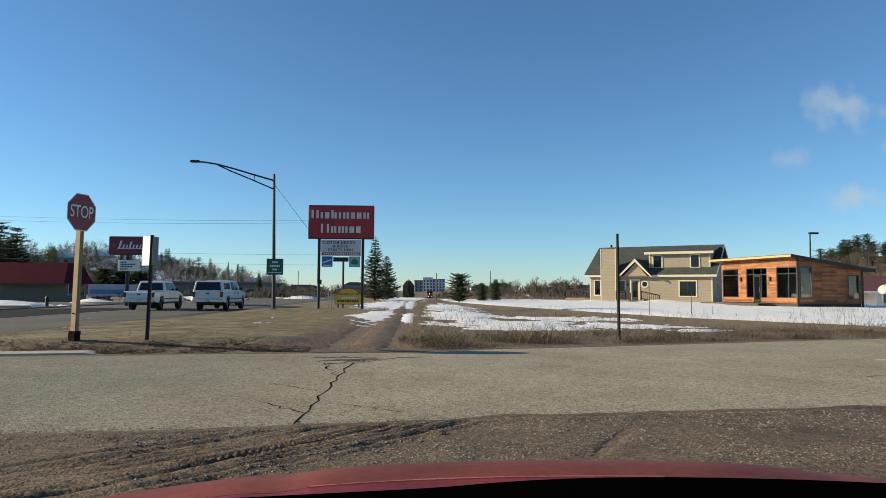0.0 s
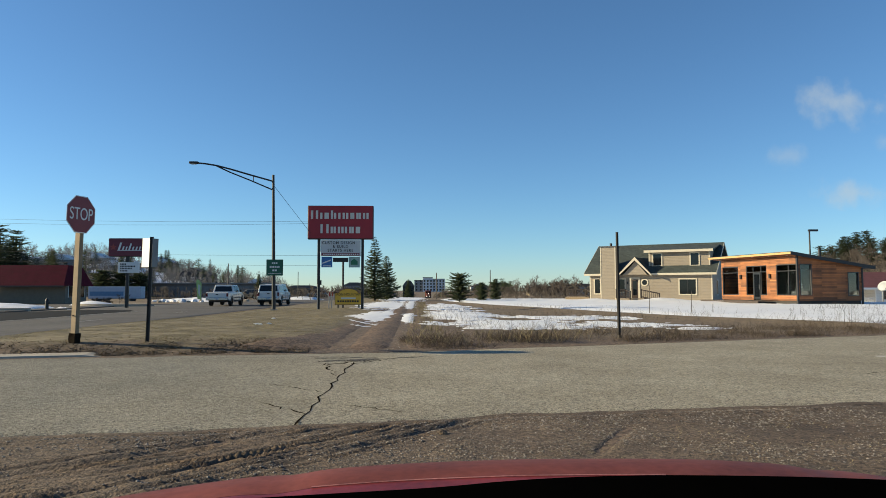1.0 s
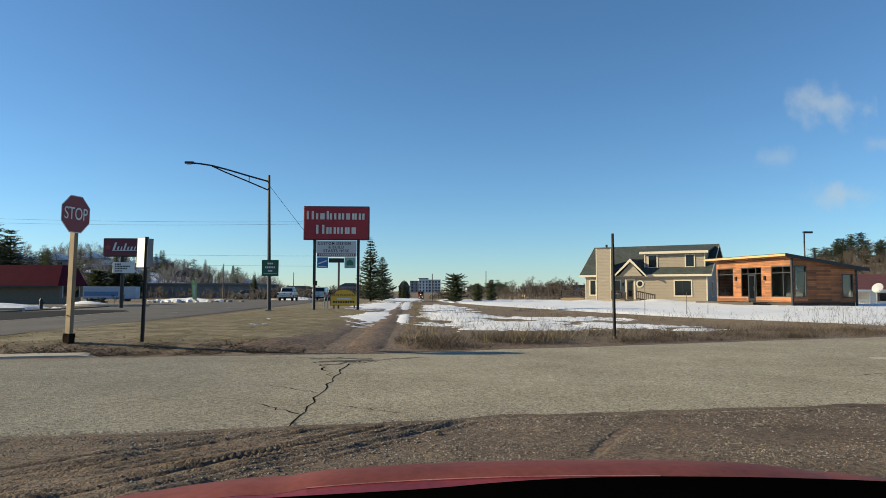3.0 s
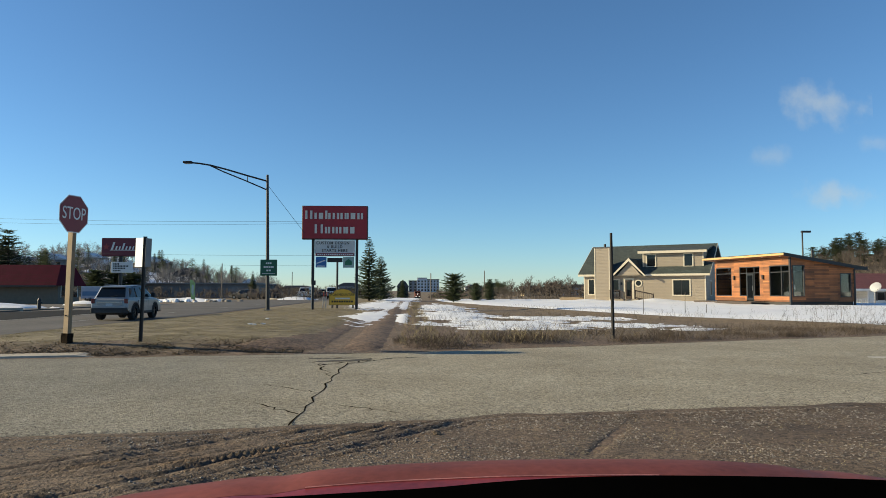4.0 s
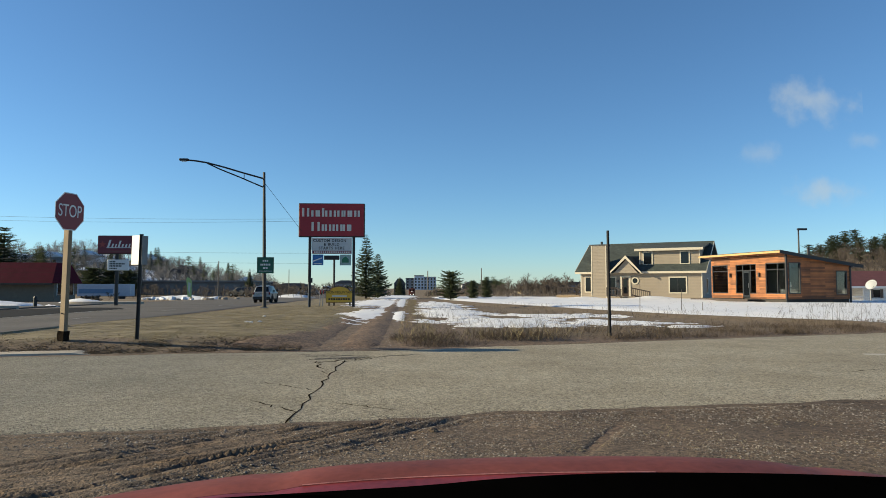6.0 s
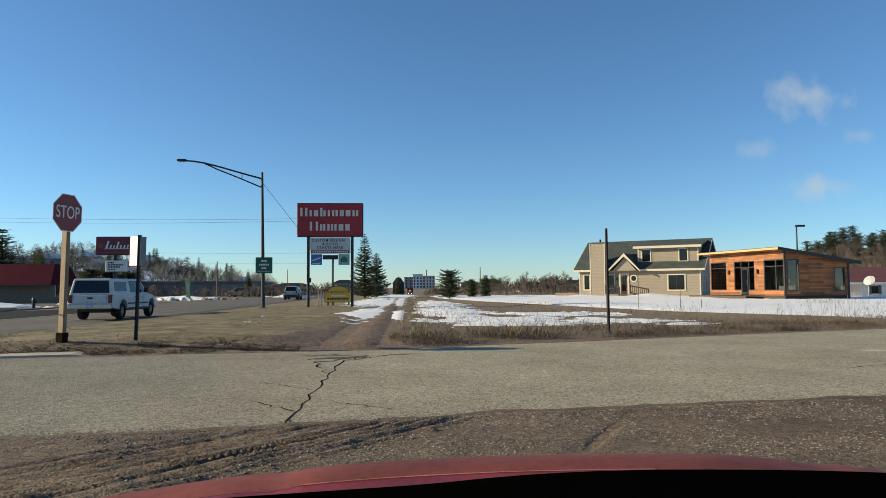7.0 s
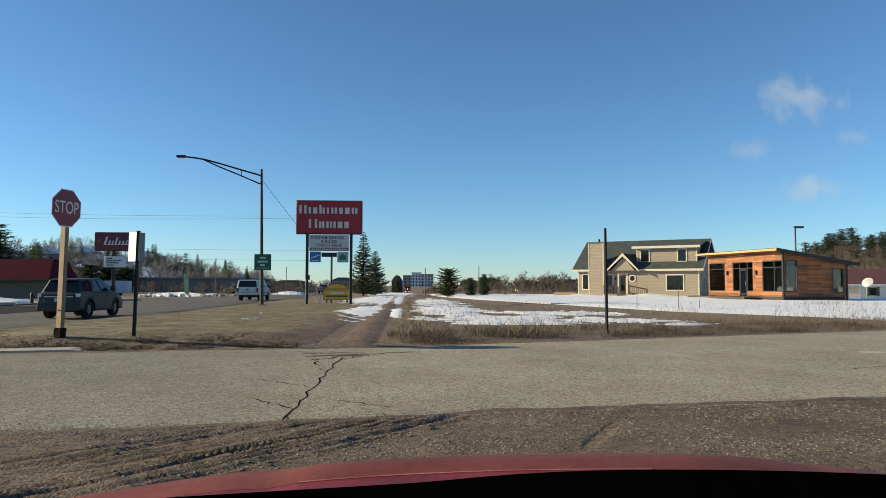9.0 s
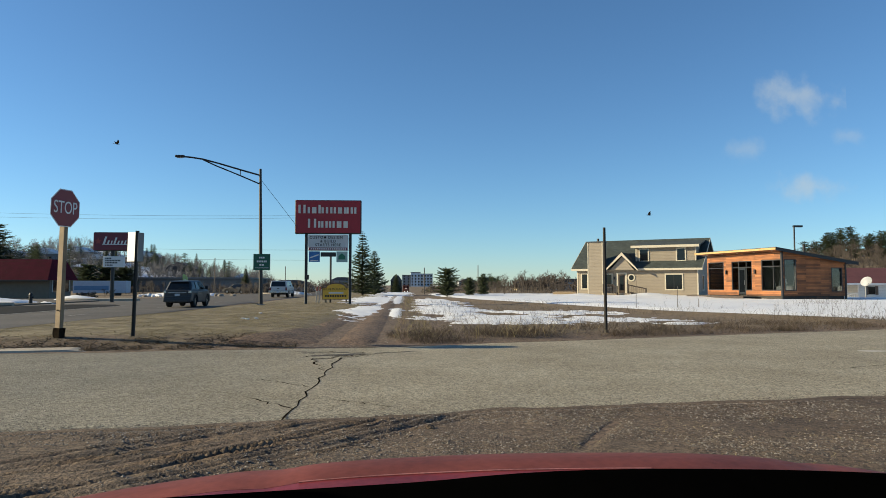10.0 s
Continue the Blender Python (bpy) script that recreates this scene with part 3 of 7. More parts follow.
# ---- plants ----
def blades(name, label, spots, h0, h1, material, lean=0.5, width=0.006, seed=1, category="grass", branch=0, lift=-0.01):
    """Dry stalks, each a thin folded blade, some with side twigs."""
    rng = random.Random(seed)
    verts, faces = [], []

    def stalk(x, y, z, dx, dy, dz, w):
        b = len(verts)
        a = rng.uniform(0, math.pi)
        ux, uy = w * math.cos(a), w * math.sin(a)
        verts.extend(((x - ux, y - uy, z), (x + ux, y + uy, z), (x + dx * 0.45 + ux * 0.8, y + dy * 0.45 + uy * 0.8, z + dz * 0.6),
                      (x + dx * 0.45 - ux * 0.8, y + dy * 0.45 - uy * 0.8, z + dz * 0.6), (x + dx, y + dy, z + dz)))
        faces.extend(((b, b + 1, b + 2, b + 3), (b + 3, b + 2, b + 4)))

    for x, y in spots:
        h = rng.uniform(h0, h1)
        dx, dy = rng.gauss(0, lean * h), rng.gauss(0, lean * h)
        z = height(x, y) + lift
        stalk(x, y, z, dx, dy, h, width * rng.uniform(0.6, 1.4))
        for _ in range(branch):
            k = rng.uniform(0.3, 0.9)
            stalk(x + dx * k * 0.8, y + dy * k * 0.8, z + h * k, rng.gauss(0, 0.3 * h), rng.gauss(0, 0.3 * h), rng.uniform(0.1, 0.35) * h, width * 0.7)
    return tagged(raw(name, verts, faces, material), label, category, kind="stuff")


def build_weeds():
    rng = random.Random(8)
    sp = []
    while len(sp) < 85000:
        x, y = rng.uniform(-11.7, -1.6), 13 + 35 * rng.random() ** 1.5
        if rng.random() < turf_at(x, y) * max(0.08, 0.55 + 2.0 * fbm(x, y, 0.8, 4) + 0.8 * fbm(x, y, 2.6, 5)):
            sp.append((x, y))
    blades("lawn_grass", "short straw-coloured winter turf on the verge", sp, 0.01, 0.032, DRY, 1.3, 0.0055, 2)
    sp = []
    while len(sp) < 9000:
        x = rng.uniform(-0.4, 17)
        y = far_edge(x) + abs(rng.gauss(0.9, 1.3)) + 0.2
        if x < 1 and y > 19 or rng.random() > 0.35 + 1.6 * fbm(x, y, 0.6, 14) + 0.1:
            continue
        sp.append((x, y))
    blades("roadside_weeds", "tangled brown dead weeds at the road's edge", sp, 0.02, 0.17, WEED, 1.1, 0.0045, 3, "weeds", 2)
    sp = []
    while len(sp) < 3000:
        x, y = rng.uniform(0.2, 14), rng.uniform(18, 48)
        if fbm(x, y, 0.3, 41) > -0.05 and rng.random() < 0.8:
            sp.append((x, y))
    blades("field_weeds", "sparse tall dead grass standing through snow", sp, 0.06, 0.3, WEED, 0.5, 0.004, 4, "weeds", 1)
    sp = []
    while len(sp) < 2600:
        x = rng.uniform(-0.25, 0.7)
        sp.append((x + 0.15 * fbm(x, 3, 1), rng.uniform(15, 70)))
    blades("trail_weeds", "strip of tan dead grass along the trail", sp, 0.04, 0.18, DRY, 0.7, 0.005, 5, "weeds", 1)
    sp = []
    while len(sp) < 11000:
        x = rng.uniform(-11, -2.2)
        y = far_edge(x) + 0.2 + abs(rng.gauss(0.15, 0.6))
        if rng.random() < 0.45 + 1.3 * fbm(x, y, 1.6, 21):
            sp.append((x, y))
    blades("verge_litter", "dead leaves and stalks along the kerb", sp[::3], 0.012, 0.045, WEED, 1.5, 0.008, 6, "weeds", 0)
    blades("leaf_litter", "flattened tan leaf litter along the kerb", [q for i, q in enumerate(sp) if i % 3], 0.012, 0.04, mat("leaf_litter", (0.2, 0.14, 0.08), 0.9, var=0.5, scale=6), 1.8, 0.012, 9, "leaves", 0)
    sp = []
    while len(sp) < 900:
        x = rng.gauss(2.4, 1.9)
        y = far_edge(x) + 0.7 + abs(rng.gauss(0.4, 0.9))
        if x > -0.2 and rng.random() < 0.5 + 1.2 * fbm(x, y, 0.9, 17):
            sp.append((x, y))
    flat = [(rng.uniform(1.0, 5.2), rng.uniform(4.6, 6.5)) for _ in range(3200)]
    blades("shoulder_grass", "scattered straw and dead grass pressed into gravel", [q for q in flat if rng.random() < 0.4 + fbm(*q, 0.9, 61)], 0.005, 0.02, DRY, 2.2, 0.003, 12, "grass", 0, 0.014)
    blades("standing_weeds", "tall tangled dead weeds beside the trail's mouth", sp[:700], 0.06, 0.42, WEED, 0.9, 0.0035, 10, "weeds", 4)
    blades("pale_stalks", "long bleached grass stalks leaning over the weeds", sp[700:], 0.2, 0.55, DRY, 0.8, 0.004, 11, "weeds", 1)
    for x, y, h in ((11.5, 33.5, 1.4), (13.0, 32.0, 1.15), (13.8, 31.5, 0.55)):
        st = thing("survey_stake", pose(x, y, height(x, y)), "thin dark stake standing in the snow", "stake", "stakes in the snow")
        part("rod", tube(bmesh.new(), (0, 0, -0.1), (0.02, 0, h), 0.016, 0.012, 6), BARK, st)
        part("tip", tube(bmesh.new(), (0.02, 0, h), (0.021, 0, h + 0.05), 0.015, 0.006, 6), BLACK, st)
    sp = []
    for cx, cy, n in ((17.5, 27.5, 45), (24.5, 38.5, 90), (21, 33, 25), (13, 30, 25), (15, 22.4, 80)):
        for _ in range(n):
            sp.append((rng.gauss(cx, 1.3), rng.gauss(cy, 0.7)))
    blades("snowbank_weeds", "dark dead weed stalks in front of the snow", sp, 0.2, 0.7, WEED, 0.25, 0.0035, 7, "weeds", 5)

    for i, (x, y) in enumerate(((-4.75, 21.0), (-4.95, 21.3), (-4.6, 21.5), (-5.5, 26.5))):
        bm = bmesh.new()
        bmesh.ops.create_icosphere(bm, subdivisions=2, radius=0.07)
        for v in bm.verts:
            v.co += 0.05 * Vector((noise.noise(v.co * 20 + Vector((i, 0, 0))), noise.noise(v.co * 20 + Vector((0, i, 3))), 0))
            v.co.z *= 0.35
        ob = part("litter", bm, WHITE)
        ob.location = (x, y, height(x, y) + 0.03)
        tagged(ob, "scrap of pale litter on the dry turf", "litter", "scraps of litter")


build_weeds()


def conifer(name, label, h, r, seed, at, density=1.0, pine=False, group=""):
    """Trunk, drooping boughs in whorls, and sprays of needles along each bough."""
    rng = random.Random(seed)
    root = thing(name, pose(*at), label, "tree", group)
    bm = bmesh.new()
    tube(bm, (0, 0, -0.1), (0, 0, h * 0.5), h * 0.02, h * 0.012, 7)
    tube(bm, (0, 0, h * 0.5), (0, 0, h * 0.98), h * 0.012, 0.01, 6)
    part("trunk", bm, BARK, root)
    verts, faces = [], []
    z = h * (0.05 if not pine else 0.06)
    while z < h * 0.985:
        k = 1 - z / h
        airy = density > 0.9
        if pine:
            reach = r * math.sqrt(max(0.02, 1 - ((z / h - 0.3) / 0.72) ** 2)) * (0.72 + 0.35 * rng.random())
        else:
            reach = r * k ** 0.8
        n = rng.randint(7, 9) if airy and not pine else rng.randint(7, 10)
        a0 = rng.uniform(0, 6.28)
        for i in range(n):
            a = a0 + 6.283 * i / n + rng.uniform(-0.3, 0.3)
            L = reach * (rng.uniform(0.35, 1.2) if airy else rng.uniform(0.5, 1.18)) + 0.06
            droop = rng.uniform(-0.28, 0.02) if not pine else rng.uniform(-0.2, 0.4)
            steps = max(3, int(L / (0.06 if pine else 0.07 if airy else 0.11) * density))
            for s in range(steps):
                q = (s + rng.random()) / steps
                cx, cy, cz = L * q * math.cos(a), L * q * math.sin(a), z + droop * L * q + (0.28 if airy and not pine else 0.1) * L * q * q
                w = (0.2 + 0.14 * rng.random()) * (1.15 - 0.5 * q) * (0.5 + 0.5 * min(1, L)) * ((0.4 if pine else 0.62) if airy else 1) * (h / 9 if density < 0.7 else 1)
                for side in (-1, 1, 0):
                    b = len(verts)
                    aa = a + side * rng.uniform(0.5, 1.2)
                    ex, ey = cx + w * 1.5 * math.cos(aa), cy + w * 1.5 * math.sin(aa)
                    ez = cz + rng.uniform(-0.5, 0.35) * w if not pine else cz + rng.uniform(-0.2, 1.0) * w
                    px, py = -math.sin(aa) * w * 0.42, math.cos(aa) * w * 0.42
                    verts.extend(((cx - px, cy - py, cz - 0.02), (cx + px, cy + py, cz + 0.03), (ex, ey, ez)))
                    faces.append((b, b + 1, b + 2))
        z += h * ((rng.uniform(0.028, 0.045) if airy else rng.uniform(0.035, 0.06)) if pine else rng.uniform(0.018, 0.03) if airy else rng.uniform(0.018, 0.03))
    raw("crown", verts, faces, NEEDLE, root)
    return root


def bare_tree_into(verts, faces, at, h, rng, depth=4, spread_=0.5):
    def limb(p, d, L, r, lev):
        q = p + d * L
        b = len(verts)
        u = d.orthogonal().normalized()
        w = d.cross(u)
        for c, rr in ((p, r), (q, r * 0.65)):
            for i in range(3):
                a = 2.094 * i
                verts.append(tuple(c + rr * (math.cos(a) * u + math.sin(a) * w)))
        for i in range(3):
            j = (i + 1) % 3
            faces.append((b + i, b + j, b + 3 + j, b + 3 + i))
        if lev == 0:
            return
        for _ in range(rng.randint(3, 4)):
            dd = (d + Vector((rng.gauss(0, spread_), rng.gauss(0, spread_), rng.uniform(-0.05, 0.45)))).normalized()
            limb(p + d * L * rng.uniform(0.45, 1.0), dd, L * rng.uniform(0.5, 0.72), max(r * 0.55, 0.012), lev - 1)
    limb(Vector(at), Vector((rng.gauss(0, 0.05), rng.gauss(0, 0.05), 1)).normalized(), h * 0.38, h * 0.012, depth)


def bare_wood(name, label, spots, h0, h1, seed, depth=3, material=None):
    rng = random.Random(seed)
    verts, faces = [], []
    for x, y in spots:
        bare_tree_into(verts, faces, (x, y, height(x, y) - 0.2), rng.uniform(h0, h1), rng, depth, 0.55)
    return tagged(raw(name, verts, faces, material or TWIG), label, "trees", kind="stuff")


def build_trees():
    conifer("spruce_tree", "tall dark green spruce behind the yellow sign", 7.6, 2.15, 1, (-4.95, 80, 0), 1.4)
    conifer("spruce_tree", "dark green spruce beside a taller one", 5.6, 1.9, 2, (-3.75, 84, 0), 1.4)
    conifer("spruce_tree", "small dark spruce at the trail's edge", 4.4, 1.7, 12, (-1.9, 150, height(-1.9, 150)))
    conifer("spruce_tree", "small dark green spruce beyond the highway", 4.2, 1.2, 3, (-28.0, 122, 0))
    conifer("pine_tree", "bushy green young pine beside the field", 3.0, 1.45, 4, (4.45, 72, 0), 2.2, True)
    conifer("pine_tree", "bushy green young pine", 2.1, 0.7, 5, (7.2, 76, 0), 2.0, True)
    conifer("pine_tree", "bushy green young pine", 2.6, 0.8, 6, (9.4, 82, 0), 2.0, True)
    rng = random.Random(30)
    # wooded hill beyond the restaurant, with pines standing out
    sp = []
    while len(sp) < 350:
        y = rng.uniform(140, 270)
        sp.append((y * rng.uniform(-0.66, -0.19), y))
    bare_wood("hillside_woods", "leafless woods on a snowy hillside, greyed by painted haze", sp, 4.5, 8, 31, 4, HAZETWIG)
    sp = []
    while len(sp) < 1000:
        y = rng.uniform(135, 250)
        sp.append((y * rng.uniform(-0.66, -0.19), y))
    bare_wood("hillside_thicket", "dense thicket under the hillside woods, greyed by painted haze", sp, 2.2, 5, 37, 3, HAZETWIG)
    for i, (k, y, h, r) in enumerate(((-0.575, 150, 12.5, 3.4), (-0.598, 158, 13.5, 3.4), (-0.62, 150, 12, 3.4), (-0.53, 170, 6.5, 2.2), (-0.522, 168, 6, 2.2),
                                      (-0.30, 205, 7, 1.6), (-0.275, 200, 6, 1.5), (-0.33, 215, 6, 1.5), (-0.355, 190, 5, 1.8), (-0.215, 210, 6, 1.6),
                                      (-0.40, 122, 4.6, 2.6), (-0.425, 122, 5.0, 2.8), (-0.452, 122, 5.2, 2.8), (-0.26, 215, 7, 1.7), (-0.37, 200, 6, 1.6))):
        conifer("pine_tree", "dark pine on the hillside", h, r, 60 + i, (k * y, y, height(k * y, y) - 0.2), 0.9 if 9 < i < 13 else 0.4, i < 5 or 9 < i < 13, "hillside pines")
    for i, (k, y, h) in enumerate(((-0.6, 146, 9.5), (-0.628, 152, 11), (-0.645, 148, 9), (-0.585, 160, 9), (-0.56, 152, 7), (-0.612, 165, 11))):
        conifer("pine_tree", "tall dark pine crowding the end of the hill", h, 3.0, 170 + i, (k * y, y, height(k * y, y) - 0.2), 0.6, True, "hillside pines")
    # dark hill on the other side
    sp = []
    while len(sp) < 380:
        y = rng.uniform(120, 260)
        sp.append((y * rng.uniform(0.56, 0.85), y))
    bare_wood("ridge_woods", "brown leafless woods on a steep ridge", sp, 5, 8, 32, 4)
    for i in range(16):
        k, y = 0.605 + 0.012 * i + rng.uniform(-0.01, 0.01), rng.uniform(170, 200)
        conifer("pine_tree", "dark pine on the ridge", rng.uniform(5, 8.5), 2.8, 90 + i, (k * y, y, height(k * y, y) - 0.2), 0.6, True, "ridge pines")
    # scrub across the distance
    sp = []
    while len(sp) < 330:
        y = rng.uniform(100, 240)
        x = y * rng.uniform(-0.2, 0.3)
        if abs(x) > 5:
            sp.append((x, y))
    bare_wood("distant_scrub", "grey brown leafless scrub in the distance", sp, 1.8, 4.2, 33, 4)
    sp = []
    while len(sp) < 240:
        y = rng.uniform(84, 150)
        x = y * rng.uniform(-0.05, 0.21)
        if abs(x) > 3.2:
            sp.append((x, y))
    bare_wood("field_brush", "low leafless brush at the far side of the field", sp, 0.9, 2.3, 38, 3)
    sp = [(20.0 + rng.gauss(0, 2.6), 99 + rng.gauss(0, 4)) for _ in range(85)]
    bare_wood("yard_brush", "bare brush beyond the house", sp, 2.2, 4.6, 34, 4)
    sp = [(rng.uniform(-46, -15), rng.uniform(104, 127)) for _ in range(190)]
    bare_wood("roadside_brush", "bare brush across the highway", sp, 1.5, 3.5, 35, 3)
    sp = [(rng.uniform(-35, -30), rng.uniform(68, 75)) for _ in range(14)]
    bare_wood("shrubs", "dark leafless shrubs at the parking lot", sp, 1.0, 1.8, 36, 4, BARK)
    sp = [(rng.uniform(3, 24), rng.uniform(215, 300)) for _ in range(26)]
    for i, (x, y) in enumerate(sp):
        conifer("pine_tree", "dark pine far across the field", rng.uniform(3, 5.5), 2.0, 140 + i, (x * 1.6 + 4, y, height(x * 1.6 + 4, y)), 0.3, True, "distant pines")

    for i in range(30):
        y = rng.uniform(145, 215)
        x = y * rng.uniform(-0.6, -0.2)
        conifer("pine_tree", "dark conifer among leafless hillside trees", rng.uniform(4, 7.5), rng.uniform(1.3, 2.4), 200 + i, (x, y, height(x, y) - 0.2), 0.4, i % 3 == 0, "hillside pines")


build_trees()


# ---- signs and poles ----
def octagon(r, y0, y1):
    return prism([(r * math.cos(radians(22.5 + 45 * i)), r * math.sin(radians(22.5 + 45 * i))) for i in range(8)], y0, y1)


FACE = Matrix.Rotation(radians(90), 4, "X")      # lettering upright, read from -y


def build_stop_sign():
    root = thing("stop_sign", pose(-7.0, 14.3, height(-7.0, 14.3), 0, 1.0, 0), "red octagonal stop sign on a weathered wooden post", "road sign")
    turn = pose(0, 0, 0, 0, 0, -30)
    bm = bmesh.new()
    box(bm, -0.078, 0.078, -0.042, 0.042, -0.05, 2.75, turn)
    bmesh.ops.bevel(bm, geom=bm.edges[:], offset=0.006, segments=1, affect="EDGES")
    part("post", bm, WOODPOST, root, "weathered pale timber post")
    bm = bmesh.new()
    box(bm, -0.1, 0.1, -0.07, 0.07, -0.04, 0.19, turn)
    bmesh.ops.subdivide_edges(bm, edges=bm.edges[:], cuts=3)
    for v in bm.verts:
        v.co += 0.022 * Vector((noise.noise(v.co * 14), noise.noise(v.co * 14 + Vector((5, 0, 0))), 0))
    part("base_wrap", bm, CRACK, root, "black charred wrap at the foot")
    bm = bmesh.new()
    tube(bm, (-0.02, -0.075, 0.55), (-0.02, -0.04, 0.55), 0.012)
    part("bolt", bm, BLACK, root)
    # the plate faces along the side road
    m = pose(0.06, -0.1, 2.62, 0, 0, 73)
    plate_root = part("sign_plate", octagon(0.412, -0.002, 0.002), WHITE, root, "white-edged sign plate")
    plate_root.matrix_local = m
    part("red_face", octagon(0.392, -0.006, -0.0025), STOPRED, plate_root, "faded dark red face")
    lettering("lettering", "STOP", 0.36, WHITE, plate_root, pose(0, -0.008, 0) @ FACE, 0.002, 1.0, 0.72)


build_stop_sign()


def build_small_sign():
    x, y = -5.62, 14.55
    root = thing("post_sign", pose(x, y, height(x, y), 0, 1.1, 0), "white plate on a thin dark steel post", "road sign")
    bm = boxes((-0.03, 0.03, -0.004, 0.004, -0.1, 2.19), (-0.034, -0.026, -0.03, 0.004, -0.1, 2.19), (0.026, 0.034, -0.03, 0.004, -0.1, 2.19))
    part("post", bm, BLACK, root, "dark rusty channel post")
    m = pose(-0.01, 0.01, 1.79, 0, 0, -40)
    pl = part("sign_plate", soft_box(-0.37, -0.005, -0.003, 0.003, -0.24, 0.38, 0.002, 1), WHITE, root, "blank white sign plate")
    pl.matrix_local = m
    pl = part("side_plate", soft_box(-0.1, 0.05, -0.003, 0.003, -0.24, 0.36, 0.002, 1), STEEL, root, "bare metal back of a second plate")
    pl.matrix_local = pose(0.1, -0.02, 1.79, 0, 0, 62)


build_small_sign()


def build_marker_pole():
    x, y = 5.12, 17.2
    root = thing("marker_pole", pose(x, y, height(x, y)), "slim dark wooden marker pole beside the road", "pole")
    bm = bmesh.new()
    tube(bm, (0, 0, -0.1), (-0.012, 0, 1.5), 0.042, 0.04, 9)
    tube(bm, (-0.012, 0, 1.5), (-0.02, 0, 2.68), 0.04, 0.034, 9)
    part("shaft", bm, mat("creosoted_wood", (0.018, 0.014, 0.011), 0.8, var=0.4), root)
    bm = bmesh.new()
    tube(bm, (0, 0, -0.02), (0, 0, 0.07), 0.06, 0.052, 9)
    part("foot", bm, BARK, root)


build_marker_pole()


def build_street_lamp():
    x, y = -8.72, 42.0
    z = height(x, y)
    root = thing("street_lamp", pose(x, y, z), "tall steel street lamp with a long truss arm", "street lamp")
    bm = bmesh.new()
    tube(bm, (0, 0, 0), (-0.14, 0, 8.3), 0.12, 0.075, 12)
    part("pole", bm, mat("dull_steel", (0.04, 0.038, 0.037), 0.55, 0.3, var=0.25), root)
    part("base_plate", soft_box(-0.2, 0.2, -0.2, 0.2, 0, 0.05, 0.01), STEEL, root)
    dark = mat("arm_steel", (0.035, 0.034, 0.033), 0.6, 0.3, var=0.25)
    pts = [(-0.14, 7.9), (-1.4, 8.25), (-2.6, 8.6), (-3.6, 8.86), (-4.3, 8.97), (-4.9, 9.02)]
    bm = bmesh.new()
    for a, b in zip(pts, pts[1:]):
        tube(bm, (a[0], 0, a[1]), (b[0], 0, b[1]), 0.05)
    part("upper_arm", bm, dark, root)
    bm = bmesh.new()
    for a, b in (((-0.14, 7.36), (-1.6, 7.98)), ((-1.6, 7.98), (-2.8, 8.46)), ((-2.8, 8.46), (-3.6, 8.83))):
        tube(bm, (a[0], 0, a[1]), (b[0], 0, b[1]), 0.04)
    part("lower_arm", bm, dark, root)
    bm = bmesh.new()
    tube(bm, (-1.35, 0, 7.88), (-1.35, 0, 8.22), 0.025)
    part("brace", bm, dark, root)
    bm = soft_box(-5.25, -4.7, -0.14, 0.14, 8.96, 9.1, 0.05, 2)
    head = part("lamp_head", bm, dark, root)
    part("lens", soft_box(-5.15, -4.85, -0.1, 0.1, 8.93, 8.965, 0.012), mat("lamp_lens", (0.5, 0.5, 0.46), 0.3), head)
    bm = bmesh.new()
    tube(bm, (-0.07, 0, 7.6), (2.1, 0.5, 4.75), 0.012, n=5)
    part("guy_wire", bm, BLACK, root)
    # green plate on the pole
    g = thing("guide_sign", pose(-8.66, 41.84, z), "square green road sign bolted to a pole", "road sign")
    part("sign_plate", soft_box(-0.5, 0.5, -0.012, 0.0, 2.1, 3.08, 0.03, 2), GREENSIGN, g)
    for zc, w, h in ((2.86, 0.36, 0.1), (2.63, 0.62, 0.11), (2.42, 0.3, 0.1), (2.24, 0.8, 0.03)):
        n = max(1, int(w / 0.1))
        for i in range(n):
            a = -w / 2 + w * i / n
            part("text_bar", boxes((a + 0.01, a + w / n - (0.02 if n > 1 and h > 0.05 else 0), -0.018, -0.012, zc - h / 2, zc + h / 2)), WHITE, g)


build_street_lamp()


